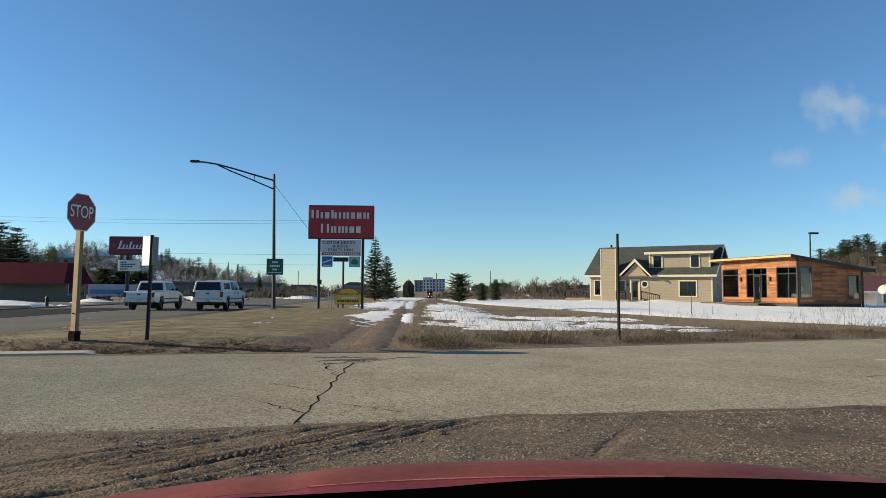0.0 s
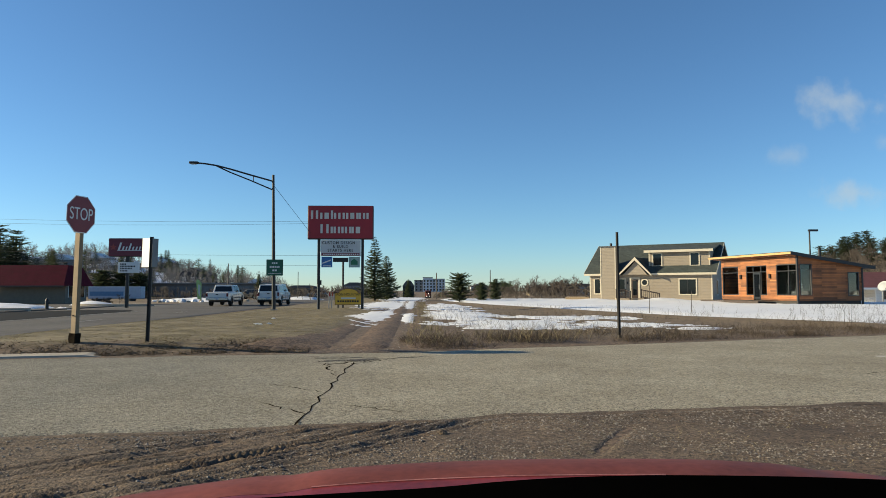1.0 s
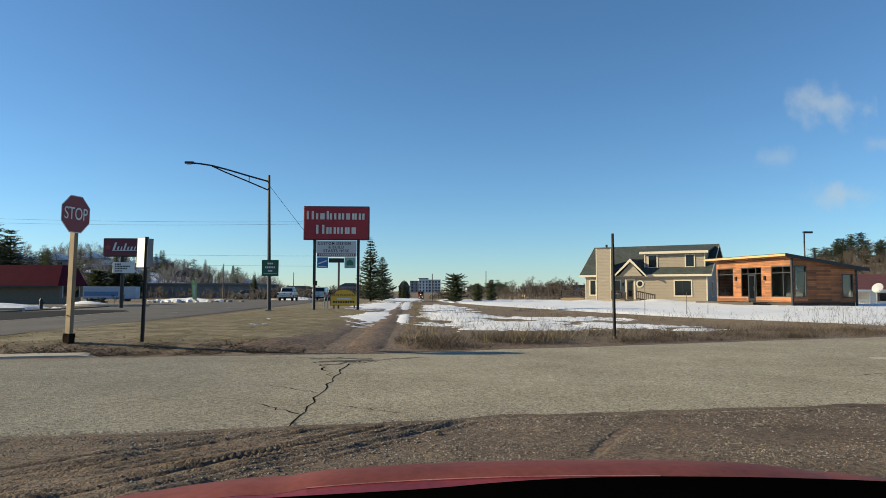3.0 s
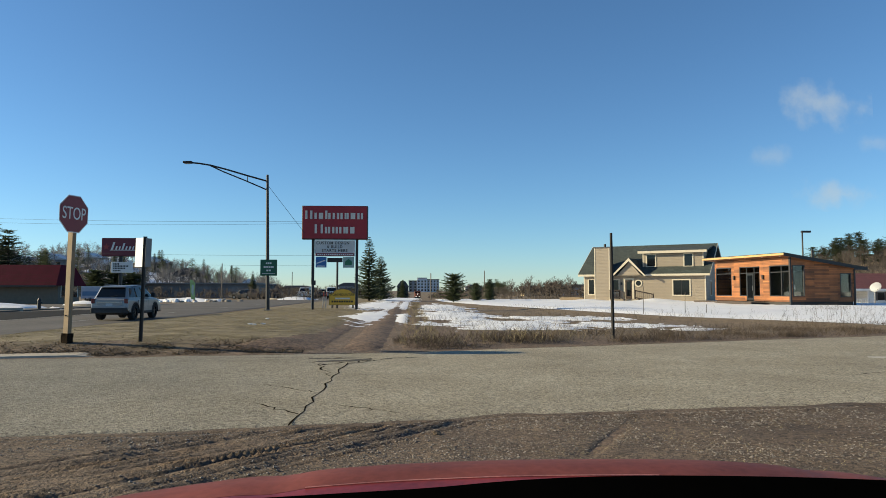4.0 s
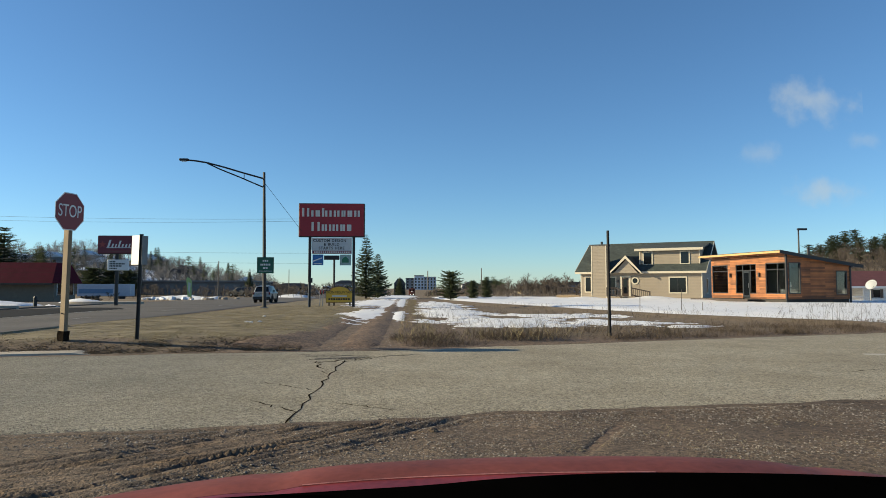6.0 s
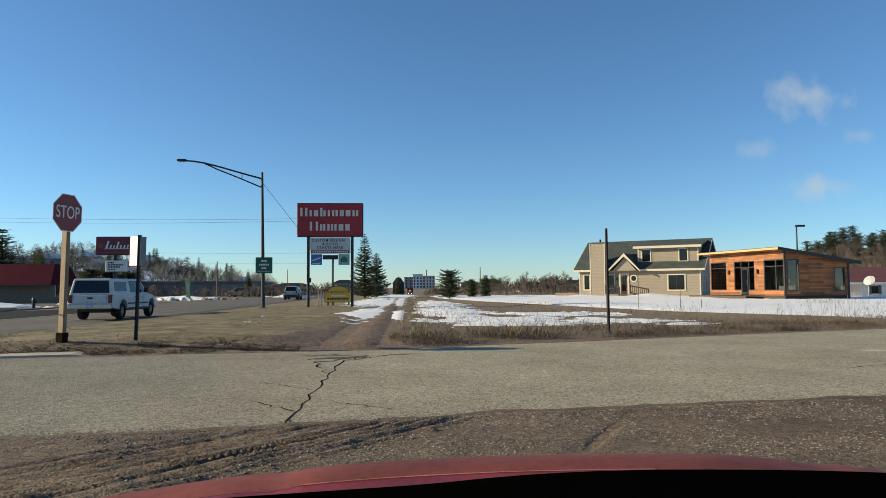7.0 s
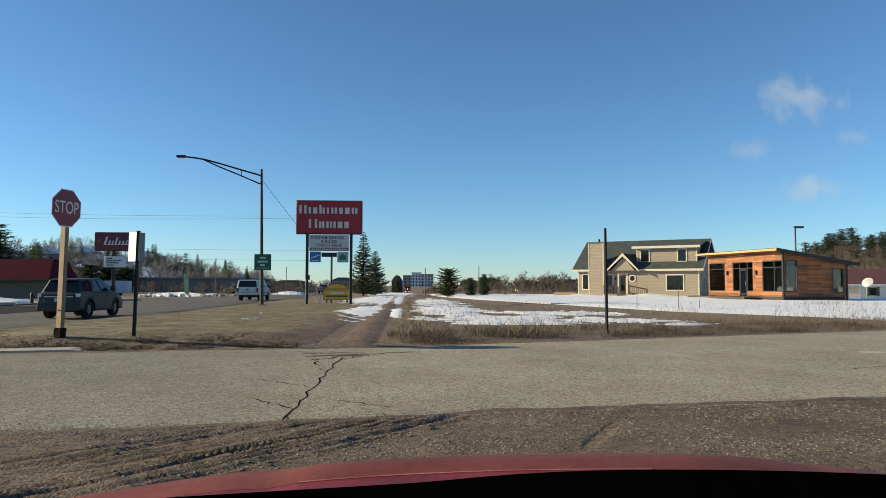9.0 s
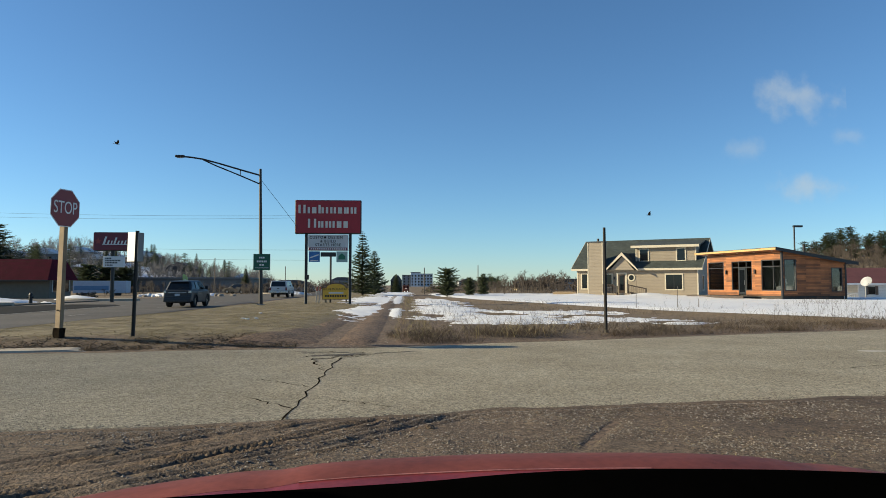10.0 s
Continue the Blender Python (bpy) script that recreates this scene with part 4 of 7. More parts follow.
def build_big_sign():
    x, y = -4.92, 44.0
    z = height(x, y)
    root = thing("billboard", pose(x, y, z), "large red roadside sign on two dark posts", "sign")
    for px in (-1.4, 1.4):
        part("post", soft_box(px - 0.085, px + 0.085, -0.02, 0.15, -0.1, 4.6, 0.01, 1), BLACK, root)
    part("frame", soft_box(-2.1, 2.1, -0.18, 0.3, 4.48, 6.64, 0.02, 1), BLACK, root, "dark sheet-metal cabinet")
    part("face_panel", soft_box(-2.05, 2.05, -0.2, -0.182, 4.53, 6.6, 0.006, 1), REDSIGN, root, "red sign face")
    cream = mat("cream_letters", (0.72, 0.68, 0.62), 0.5, var=0.06)
    # raised name, plain bars for each letter: line, cap height, kinds, ends, widths
    rows = [(5.78, 0.54, "Cnxannxxn", -1.95, 1.86, (1.3, 0.62, 0.9, 1.05, 0.62, 1.1, 0.85, 0.95, 1.1)),
            (4.86, 0.57, "Cxmxx", -1.34, 1.32, (1.4, 1.0, 1.55, 0.92, 0.88))]
    for zl, cap, kinds, xl, xr, widths in rows:
        unit = (xr - xl) / sum(widths)
        cx = xl
        for kd, w in zip(kinds, widths):
            a, b = cx + 0.035, cx + unit * w - 0.035
            h = cap if kd in "Ca" else cap * 0.73
            n = 1 if w < 0.7 else 3 if w > 1.5 else 2
            st = 0.14
            for k in range(n):
                bm = bmesh.new()
                c = (a + b) / 2 if n == 1 else a + st / 2 + 0.03 + (b - a - st - 0.06) * k / (n - 1)
                hk = h if k == 0 or kd != "a" else h * 0.72
                box(bm, c - st / 2, c + st / 2, -0.235, -0.205, zl, zl + hk)
                part("letter_bar", bm, cream, root)
            cx += unit * w
    # changeable board
    board = part("message_board", soft_box(-1.26, 1.28, -0.12, 0.12, 3.4, 4.42, 0.015, 1), mat("board_grey", (0.6, 0.62, 0.62), 0.5, var=0.06), root, "grey changeable letter board")
    part("board_rim", boxes((-1.27, 1.29, -0.135, -0.121, 4.39, 4.43), (-1.27, -1.23, -0.135, -0.121, 3.64, 4.39), (1.25, 1.29, -0.135, -0.121, 3.64, 4.39)), WHITE, board)
    for zz, dx, text in ((4.24, -0.12, "CUSTOM DESIGN"), (4.0, 0.0, "& BUILD"), (3.76, 0.0, "STARTS HERE")):
        lettering("message", text, 0.25, BLACK, board, pose(dx, -0.128, zz) @ FACE, 0.002, 1.22, 0.92, 0.004)
    part("web_strip", boxes((-1.2, 1.22, -0.13, -0.121, 3.43, 3.6)), mat("maroon_strip", (0.2, 0.03, 0.05), 0.5), board, "maroon strip")
    for i in range(17):
        part("text_bar", boxes((-1.1 + 0.135 * i, -1.1 + 0.135 * i + 0.09, -0.136, -0.131, 3.47, 3.55)), WHITE, board)
    blue = part("blue_panel", soft_box(-1.22, -0.52, -0.06, -0.02, 2.68, 3.36, 0.01, 1), mat("blue_panel", (0.03, 0.16, 0.42), 0.4, var=0.15), root, "blue square panel")
    part("swoosh", prism([(-1.15, 2.9), (-0.6, 3.1), (-0.6, 3.18), (-1.15, 2.98)], -0.066, -0.061), WHITE, blue)
    part("text_bar", boxes((-1.12, -0.62, -0.066, -0.061, 2.74, 2.8)), WHITE, blue)
    part("dark_panel", soft_box(-0.48, 0.5, -0.06, 0.0, 3.02, 3.3, 0.01, 1), BLACK, root, "black blank panel")
    gp = part("house_panel", soft_box(0.53, 1.24, -0.06, -0.02, 2.67, 3.36, 0.01, 1), mat("pale_green_panel", (0.32, 0.45, 0.42), 0.4), root, "pale panel with green house emblem")
    part("emblem", prism([(0.66, 2.84), (1.1, 2.84), (1.1, 3.06), (0.88, 3.24), (0.66, 3.06)], -0.067, -0.061), mat("emblem_green", (0.02, 0.17, 0.09), 0.5), gp)
    part("meter_box", soft_box(-1.36, -1.2, -0.1, 0.02, 1.55, 1.85, 0.01), BLACK, root)
    part("conduit", tube(bmesh.new(), (-1.44, -0.05, 0), (-1.44, -0.05, 1.6), 0.03), STEEL, root)
    # yellow welcome sign behind
    y2 = 47.0
    wl = thing("welcome_sign", pose(-4.69, y2, height(-4.69, y2)), "yellow arched wooden sign with carved border", "sign")
    arch = [(-0.9, 0.25), (0.9, 0.25), (0.9, 0.98), (0.66, 1.02)] + [(0.6 * math.cos(a), 1.05 + 0.24 * math.sin(a)) for a in [math.pi * i / 12 for i in range(1, 12)]] + [(-0.66, 1.02), (-0.9, 0.98)]
    yellow = mat("yellow_paint", (0.85, 0.5, 0.06), 0.55, var=0.12)
    brd = part("board", prism(arch, -0.05, 0.05), yellow, wl, "bright yellow board")
    rim = [(c[0] * 1.045, 0.7 + (c[1] - 0.7) * 1.08) for c in arch]
    part("border", prism(rim, -0.03, 0.04), mat("brown_border", (0.2, 0.12, 0.06), 0.6), wl, "carved brown border")
    lettering("lettering", "IRON MOUNTAIN", 0.24, mat("brown_letters", (0.1, 0.06, 0.02), 0.6), brd, pose(0, -0.055, 0.92) @ FACE, 0.004, 1.0, 0.9)
    part("band", boxes((-0.5, 0.5, -0.06, -0.051, 0.62, 0.72)), WHITE, brd)
    for i in range(9):
        part("text_bar", boxes((-0.75 + 0.165 * i, -0.75 + 0.165 * i + 0.12, -0.06, -0.051, 0.4, 0.52)), BLACK, brd)
    for px in (-0.7, 0.7):
        part("leg", soft_box(px - 0.06, px + 0.06, -0.04, 0.04, -0.1, 0.4, 0.01, 1), WOODPOST, wl)
    part("pole", tube(bmesh.new(), (-0.42, 0.3, 0), (-0.42, 0.3, 3.4), 0.07), BLACK, wl)
    for i, px in enumerate((-6.05, -5.85)):
        st = thing("marker_stake", pose(px, 47, height(px, 47), 0, 4, 0), "slim pale marker stake with a red band", "stake", "marker stakes")
        part("stake", soft_box(-0.03, 0.03, -0.02, 0.02, -0.05, 1.15, 0.005, 1), mat("pale_stake", (0.62, 0.55, 0.48), 0.6), st)
        part("red_band", boxes((-0.032, 0.032, -0.022, 0.022, 0.8, 1.1)), mat("stake_red", (0.5, 0.06, 0.04), 0.6), st)


build_big_sign()


def wires():
    """Service lines strung over the highway."""
    for i, (a, b, sag, r) in enumerate((((-62, 62, 8.8), (-7.1, 47, 6.0), 0.5, 0.008), ((-62, 62, 8.5), (-7.1, 47, 5.85), 0.6, 0.008),
                                        ((-60, 66, 6.0), (-7.0, 52, 3.9), 0.4, 0.008), ((-60, 70, 5.0), (-7.0, 54, 3.2), 0.3, 0.008))):
        a, b = Vector(a), Vector(b)
        cu = bpy.data.curves.new("service_wire", "CURVE")
        cu.dimensions, cu.bevel_depth, cu.bevel_resolution = "3D", r, 1
        sp = cu.splines.new("POLY")
        sp.points.add(16)
        for k in range(17):
            t = k / 16
            p = a.lerp(b, t)
            sp.points[k].co = (p.x, p.y, p.z - sag * 4 * t * (1 - t), 1)
        tmp = new("tmp", cu)
        me = bpy.data.meshes.new_from_object(tmp.evaluated_get(bpy.context.evaluated_depsgraph_get()))
        bpy.data.objects.remove(tmp)
        me.materials.clear()
        me.materials.append(BLACK)
        tagged(new("service_wire", me), "thin black overhead service wire", "wire", "overhead wires")


wires()


def utility_pole(x, y, h, arm=0.0, label="grey wooden utility pole"):
    root = thing("utility_pole", pose(x, y, height(x, y)), label, "pole", "utility poles")
    bm = bmesh.new()
    tube(bm, (0, 0, -0.2), (0, 0, h), 0.09, 0.06, 8)
    part("shaft", bm, mat("pole_wood", (0.14, 0.12, 0.1), 0.85, var=0.3), root)
    if arm:
        part("crossarm", boxes((-arm, arm, -0.05, 0.05, h - 0.5, h - 0.38)), BARK, root)
        for k in (-0.9, -0.3, 0.3, 0.9):
            part("insulator", tube(bmesh.new(), (arm * k, 0, h - 0.38), (arm * k, 0, h - 0.22), 0.04, n=6), STEEL, root)


for row in ((-26, 95, 5.2, 0), (-9.0, 210, 8, 1.3), (-14.5, 190, 7.5, 1.2), (2.6, 92, 3.6, 0), (11.8, 110, 4.5, 0), (-22.5, 130, 5, 0), (13.5, 180, 6, 1.1), (8.0, 120, 3, 0)):
    utility_pole(*row)


# ---- across the highway ----
def bars_on(parent, x0, x1, y, rows, material, n):
    for zc, h, k in rows:
        for i in range(n):
            a = x0 + (x1 - x0) * i / n
            if i < n * k:
                part("text_bar", boxes((a, a + (x1 - x0) / n * 0.75, y - 0.006, y, zc - h / 2, zc + h / 2)), material, parent)


def build_restaurant():
    wall = mat("tan_stucco", (0.2, 0.165, 0.125), 0.85, var=0.12, bump=0.2)
    roofm = lapped("maroon_roofing", (0.085, 0.005, 0.018), 0.4, 0.25, 0.75)
    roofm.node_tree.nodes["Principled BSDF"].inputs["Specular IOR Level"].default_value = 0.08
    x0, x1, y0, y1 = -66, -36.3, 72, 76.5
    root = thing("restaurant", pose(0, 0, height(-45, 78) - 0.12), "low tan restaurant under a dark red roof", "building")
    part("wall", boxes((x0, x1, y0, y1, 0.2, 2.2)), wall, root, "tan stucco wall")
    bm = bmesh.new()
    a = [bm.verts.new(c) for c in ((x0 - 1, y0 - 1.0, 2.1), (x1 + 0.3, y0 - 1.0, 2.1), (x1 + 0.3, y1 + 1, 2.1), (x0 - 1, y1 + 1, 2.1))]
    b = [bm.verts.new(c) for c in ((x0, y0 + 0.6, 4.25), (x1 - 0.1, y0 + 0.6, 4.25), (x1 - 0.1, y1 - 1, 4.25), (x0, y1 - 1, 4.25))]
    bm.faces.new(a[::-1]), bm.faces.new(b)
    for i in range(4):
        bm.faces.new((a[i], a[(i + 1) % 4], b[(i + 1) % 4], b[i]))
    part("roof", bm, roofm, root, "dark red mansard roof")
    part("fascia", boxes((x0 - 1.02, x1 + 0.32, y0 - 1.03, y0 - 1.0, 1.95, 2.12)), mat("dark_trim", (0.06, 0.05, 0.04), 0.7), root)
    part("roof_vent", soft_box(-50.5, -47.5, 75.5, 76.5, 4.25, 4.5, 0.03), STEEL, root)
    for wy in (72.6, 74.6):
        win = part("window", boxes((x1 - 0.02, x1 + 0.03, wy, wy + 1.4, 0.9, 2.1)), GLASS, root)
        part("frame", boxes((x1 - 0.01, x1 + 0.05, wy - 0.06, wy, 0.85, 2.15), (x1 - 0.01, x1 + 0.05, wy + 1.4, wy + 1.46, 0.85, 2.15)), WHITE, win)
    lampm = mat("wall_lamp", (0.8, 0.8, 0.75), 0.4)
    lampm.node_tree.nodes["Principled BSDF"].inputs["Emission Color"].default_value = (1, 0.95, 0.85, 1)
    lampm.node_tree.nodes["Principled BSDF"].inputs["Emission Strength"].default_value = 2.0
    part("wall_lamp", soft_box(-43.2, -43.0, y0 - 0.15, y0, 1.45, 1.6, 0.03), lampm, root, "small lit wall lamp")
    # its roadside sign
    x, y = -24.2, 58.0
    z = height(x, y)
    s = thing("restaurant_sign", pose(x, y, z), "maroon roadside sign with pale script on a dark pole", "sign")
    part("pole", soft_box(-0.12, 0.12, -0.1, 0.1, -0.1, 4.6, 0.01, 1), BLACK, s)
    mar = mat("maroon_sign", (0.15, 0.012, 0.03), 0.45, var=0.1)
    part("cabinet", soft_box(-1.55, 1.55, -0.22, 0.22, 4.3, 5.85, 0.1, 2), BLACK, s)
    face = part("face_panel", soft_box(-1.5, 1.5, -0.24, -0.222, 4.36, 5.8, 0.008, 1), mar, s, "maroon sign face")
    px = -0.75
    for h, w in ((0.62, 0.3), (0.3, 0.24), (0.28, 0.2), (0.55, 0.26), (0.28, 0.24), (0.28, 0.24), (0.3, 0.2)):
        bm = soft_box(0, w * 0.55, -0.262, -0.242, 0, h, 0.008, 1)
        for v in bm.verts:
            v.co.x += 0.3 * v.co.z
            v.co += Vector((px, 0, 4.86))
        part("script_slab", bm, WHITE, face)
        px += w + 0.04
    part("underline", boxes((-0.8, 1.2, -0.26, -0.242, 4.8, 4.85)), WHITE, face)
    star = [((0.3 if i % 2 == 0 else 0.13) * math.sin(math.pi * i / 5) - 1.12, 5.1 + (0.3 if i % 2 == 0 else 0.13) * math.cos(math.pi * i / 5)) for i in range(10)]
    part("star", prism(star, -0.262, -0.242), mat("star_orange", (0.35, 0.05, 0.04), 0.5), face)
    b = part("message_board", soft_box(-0.75, 0.95, -0.15, 0.1, 2.95, 3.85, 0.02, 1), WHITE, s, "white letter board")
    bars_on(b, -0.55, 0.7, -0.151, ((3.68, 0.12, 0.4), (3.5, 0.12, 1.0), (3.32, 0.12, 0.75), (3.12, 0.1, 0.5)), BLACK, 10)


build_restaurant()


def build_far_side():
    # kerbed islands and the near-black sheet on the highway's far side
    def island(cx, cy, rx, ry):
        pts = [(cx + rx * math.cos(a), cy + ry * math.sin(a)) for a in [2 * math.pi * i / 24 for i in range(24)]]
        bm = bmesh.new()
        lo = [bm.verts.new((px, py, -0.3)) for px, py in pts]
        hi = [bm.verts.new((px * 0.995 + cx * 0.005, py * 0.998 + cy * 0.002, 0.02)) for px, py in pts]
        bm.faces.new(hi)
        for i in range(24):
            bm.faces.new((lo[i], lo[(i + 1) % 24], hi[(i + 1) % 24], hi[i]))
        ob = part("kerb_island", bm, CONCRETE)
        tagged(ob, "concrete kerbed island beside the highway", "kerb", kind="structure")
    island(-30.5, 49.5, 3.2, 0.7)
    island(-27.6, 64, 3.4, 1.0)
    island(-20.0, 112, 3.0, 1.5)
    island(-38, 47.5, 3.6, 0.8)
    bm = bmesh.new()
    vs = [bm.verts.new((px, py, -0.147)) for px, py in ((-34, 27), (-19.2, 27), (-19.2, 38), (-19.0, 47), (-20.6, 50), (-24.0, 50.5), (-26.5, 44.6), (-34, 42))]
    bm.faces.new(vs)
    tagged(part("tarmac_apron", bm, NEAR_BLACK), "flat near-black area on the far side of the highway", "road", kind="structure")
    for i in range(22):
        y = -30 + 12.2 * i
        ob = ribbon("lane_dash", [(-15.3, y), (-15.3, y + 1.5), (-15.3, y + 3)], 0.12, mat("worn_line_paint", (0.42, 0.41, 0.38), 0.7, var=0.3, scale=6) if i == 0 else bpy.data.materials["worn_line_paint"], -0.15)
        tagged(ob, "worn white lane dash on the highway", "road marking", kind="structure")
    ob = ribbon("edge_line", [(-18.95, 22 + 2 * i) for i in range(14)], 0.16, bpy.data.materials["worn_line_paint"], -0.143, None, 0.4, 5)
    tagged(ob, "worn white edge line beside the near-black area", "road marking", kind="structure")
    bm = boxes((-70, -27.4, 46.6, 72, -0.4, -0.13))
    tagged(part("parking_lot", bm, HIGHWAY), "grey asphalt parking lot with wet patches", "parking lot", kind="structure")
    # long low grey building and pale trailer below the hill
    grey = lapped("grey_metal_siding", (0.17, 0.165, 0.16), 0.3, 0.1, 0.6)
    b = thing("warehouse", pose(0, 0, height(-50, 125)), "long low grey metal warehouse", "building")
    part("wall", boxes((-62, -29, 128, 146, -0.2, 2.5)), grey, b)
    part("roof", boxes((-62.4, -28.6, 127.6, 146.4, 2.5, 2.75)), mat("grey_roof", (0.22, 0.22, 0.22), 0.7), b)
    for i in range(5):
        part("loading_door", boxes((-58 + 6 * i, -55 + 6 * i, 127.95, 128.02, 0, 2.1)), STEEL, b)
    tr = thing("box_trailer", pose(-42, 97, height(-40, 97) - 0.15, 0, 0, 8), "white and blue parked box trailer", "trailer")
    body = part("box", soft_box(-3.6, 3.3, 0, 2.4, 0.5, 2.2, 0.06), mat("trailer_white", (0.42, 0.5, 0.6), 0.45, var=0.1), tr)
    part("blue_stripe", boxes((-3.4, 1.0, -0.012, -0.001, 0.9, 1.5)), mat("trailer_blue", (0.12, 0.25, 0.42), 0.5), body)
    for px in (-2.2, -1.3, 2.2):
        part("wheel", tube(bmesh.new(), (px, 0.1, 0.42), (px, 0.35, 0.42), 0.42, n=16), BLACK, tr)
    # hydrant and notice post by the lot
    hy = thing("fire_hydrant", pose(-27.8, 52.5, -0.12), "dark fire hydrant on the snowy kerb", "hydrant")
    part("barrel", tube(bmesh.new(), (0, 0, 0), (0, 0, 0.62), 0.13, 0.12, 12), BLACK, hy)
    part("bonnet", tube(bmesh.new(), (0, 0, 0.62), (0, 0, 0.8), 0.15, 0.05, 12), BLACK, hy)
    part("outlet", tube(bmesh.new(), (-0.22, 0, 0.45), (0.22, 0, 0.45), 0.06, n=8), BLACK, hy)
    ps = thing("lot_post", pose(-25.6, 52.5, -0.12), "plain weathered post at the parking lot", "post")
    part("post", soft_box(-0.08, 0.08, -0.08, 0.08, 0, 2.2, 0.01, 1), BARK, ps)
    # rocks and ploughed lumps along the far kerb
    rng = random.Random(77)
    for i in range(26):
        y = rng.uniform(86, 91)
        x = -34 + 11.5 * i / 25 + rng.uniform(-0.2, 0.2)
        r = rng.uniform(0.22, 0.42)
        bm = bmesh.new()
        bmesh.ops.create_icosphere(bm, subdivisions=2, radius=r)
        for vt in bm.verts:
            vt.co *= 1 + 0.45 * noise.noise(vt.co * 3.5 + Vector((i, 2, 0)))
            vt.co.z *= 0.7
        snowy = i % 5 in (0, 1, 3) and i < 17
        ob = part("snow_lump" if snowy else "boulder", bm, SNOW if snowy else STONE)
        ob.location = (x, y, height(x, y) + r * 0.3)
        tagged(ob, "lump of ploughed snow along the kerb" if snowy else "dark boulder along the kerb", "snow" if snowy else "boulder", "lumps along the far kerb")
    # feather flag
    fl = thing("feather_flag", pose(-24.6, 78, height(-24.6, 78) + 0.1), "tall green and white feather flag", "flag")
    part("mast", tube(bmesh.new(), (0.32, 0, 0), (0.32, 0, 2.6), 0.02, n=6), STEEL, fl)
    sail = [(0.3, 0.35), (0.3, 2.2), (0.1, 2.5), (-0.22, 2.62), (-0.3, 2.4), (-0.2, 1.4), (-0.12, 0.45)]
    body = part("sail", prism(sail, -0.012, 0.012), mat("flag_green", (0.45, 0.6, 0.22), 0.7, var=0.25), fl, "faded lime green cloth")
    part("white_blaze", prism([(0.12, 0.7), (0.2, 1.9), (-0.06, 2.1), (-0.1, 1.2)], -0.02, -0.013), mat("flag_pale", (0.6, 0.66, 0.55), 0.7), body)
    # houses on the hill
    for i, (k, y, w, h, c) in enumerate(((-0.325, 185, 9, 4.2, (0.06, 0.065, 0.075)), (-0.235, 195, 8, 3.6, (0.1, 0.09, 0.085)), (-0.52, 190, 10, 4.0, (0.3, 0.3, 0.32)),
                                         (-0.565, 185, 9, 3.6, (0.45, 0.45, 0.46)), (-0.47, 200, 8, 3.6, (0.4, 0.38, 0.36)), (-0.375, 210, 8, 4, (0.2, 0.17, 0.15)), (-0.44, 190, 7, 3, (0.42, 0.43, 0.45)))):
        x = k * y
        hs = thing("hill_house", pose(x, y, height(x, y) - 0.3), "small house among trees on the hill", "house", "hillside houses")
        part("wall", boxes((-w / 2, w / 2, 0, 7, -1.0, h * 0.62)), lapped("hill_siding_%d" % i, c, 0.2), hs)
        part("roof", prism([(-w / 2 - 0.4, h * 0.6), (0, h * 1.05), (w / 2 + 0.4, h * 0.6)], -0.4, 7.4), mat("snowy_roof" if i else "dark_roof", (0.75, 0.77, 0.8) if i != 0 else (0.05, 0.05, 0.055), 0.7), hs)
        for wx in (-w * 0.3, -w * 0.05, w * 0.22):
            part("window", boxes((wx, wx + 1.1, -0.04, 0.01, h * 0.2, h * 0.45)), WHITE if i == 0 else GLASS, hs)

    def hill_snow(x, y):
        return 0.9 * fbm(x, y, 0.05, 71) + 0.8 * fbm(x, y, 0.25, 72) - 0.15
    snow_field("hill_snow", "old snow lying between trees on the hill", -190, -40, 135, 300, 1.6, lambda x, y: hill_snow(x, y) if -0.75 < x / y < -0.22 else -1, 0.3, 0.1)


build_far_side()


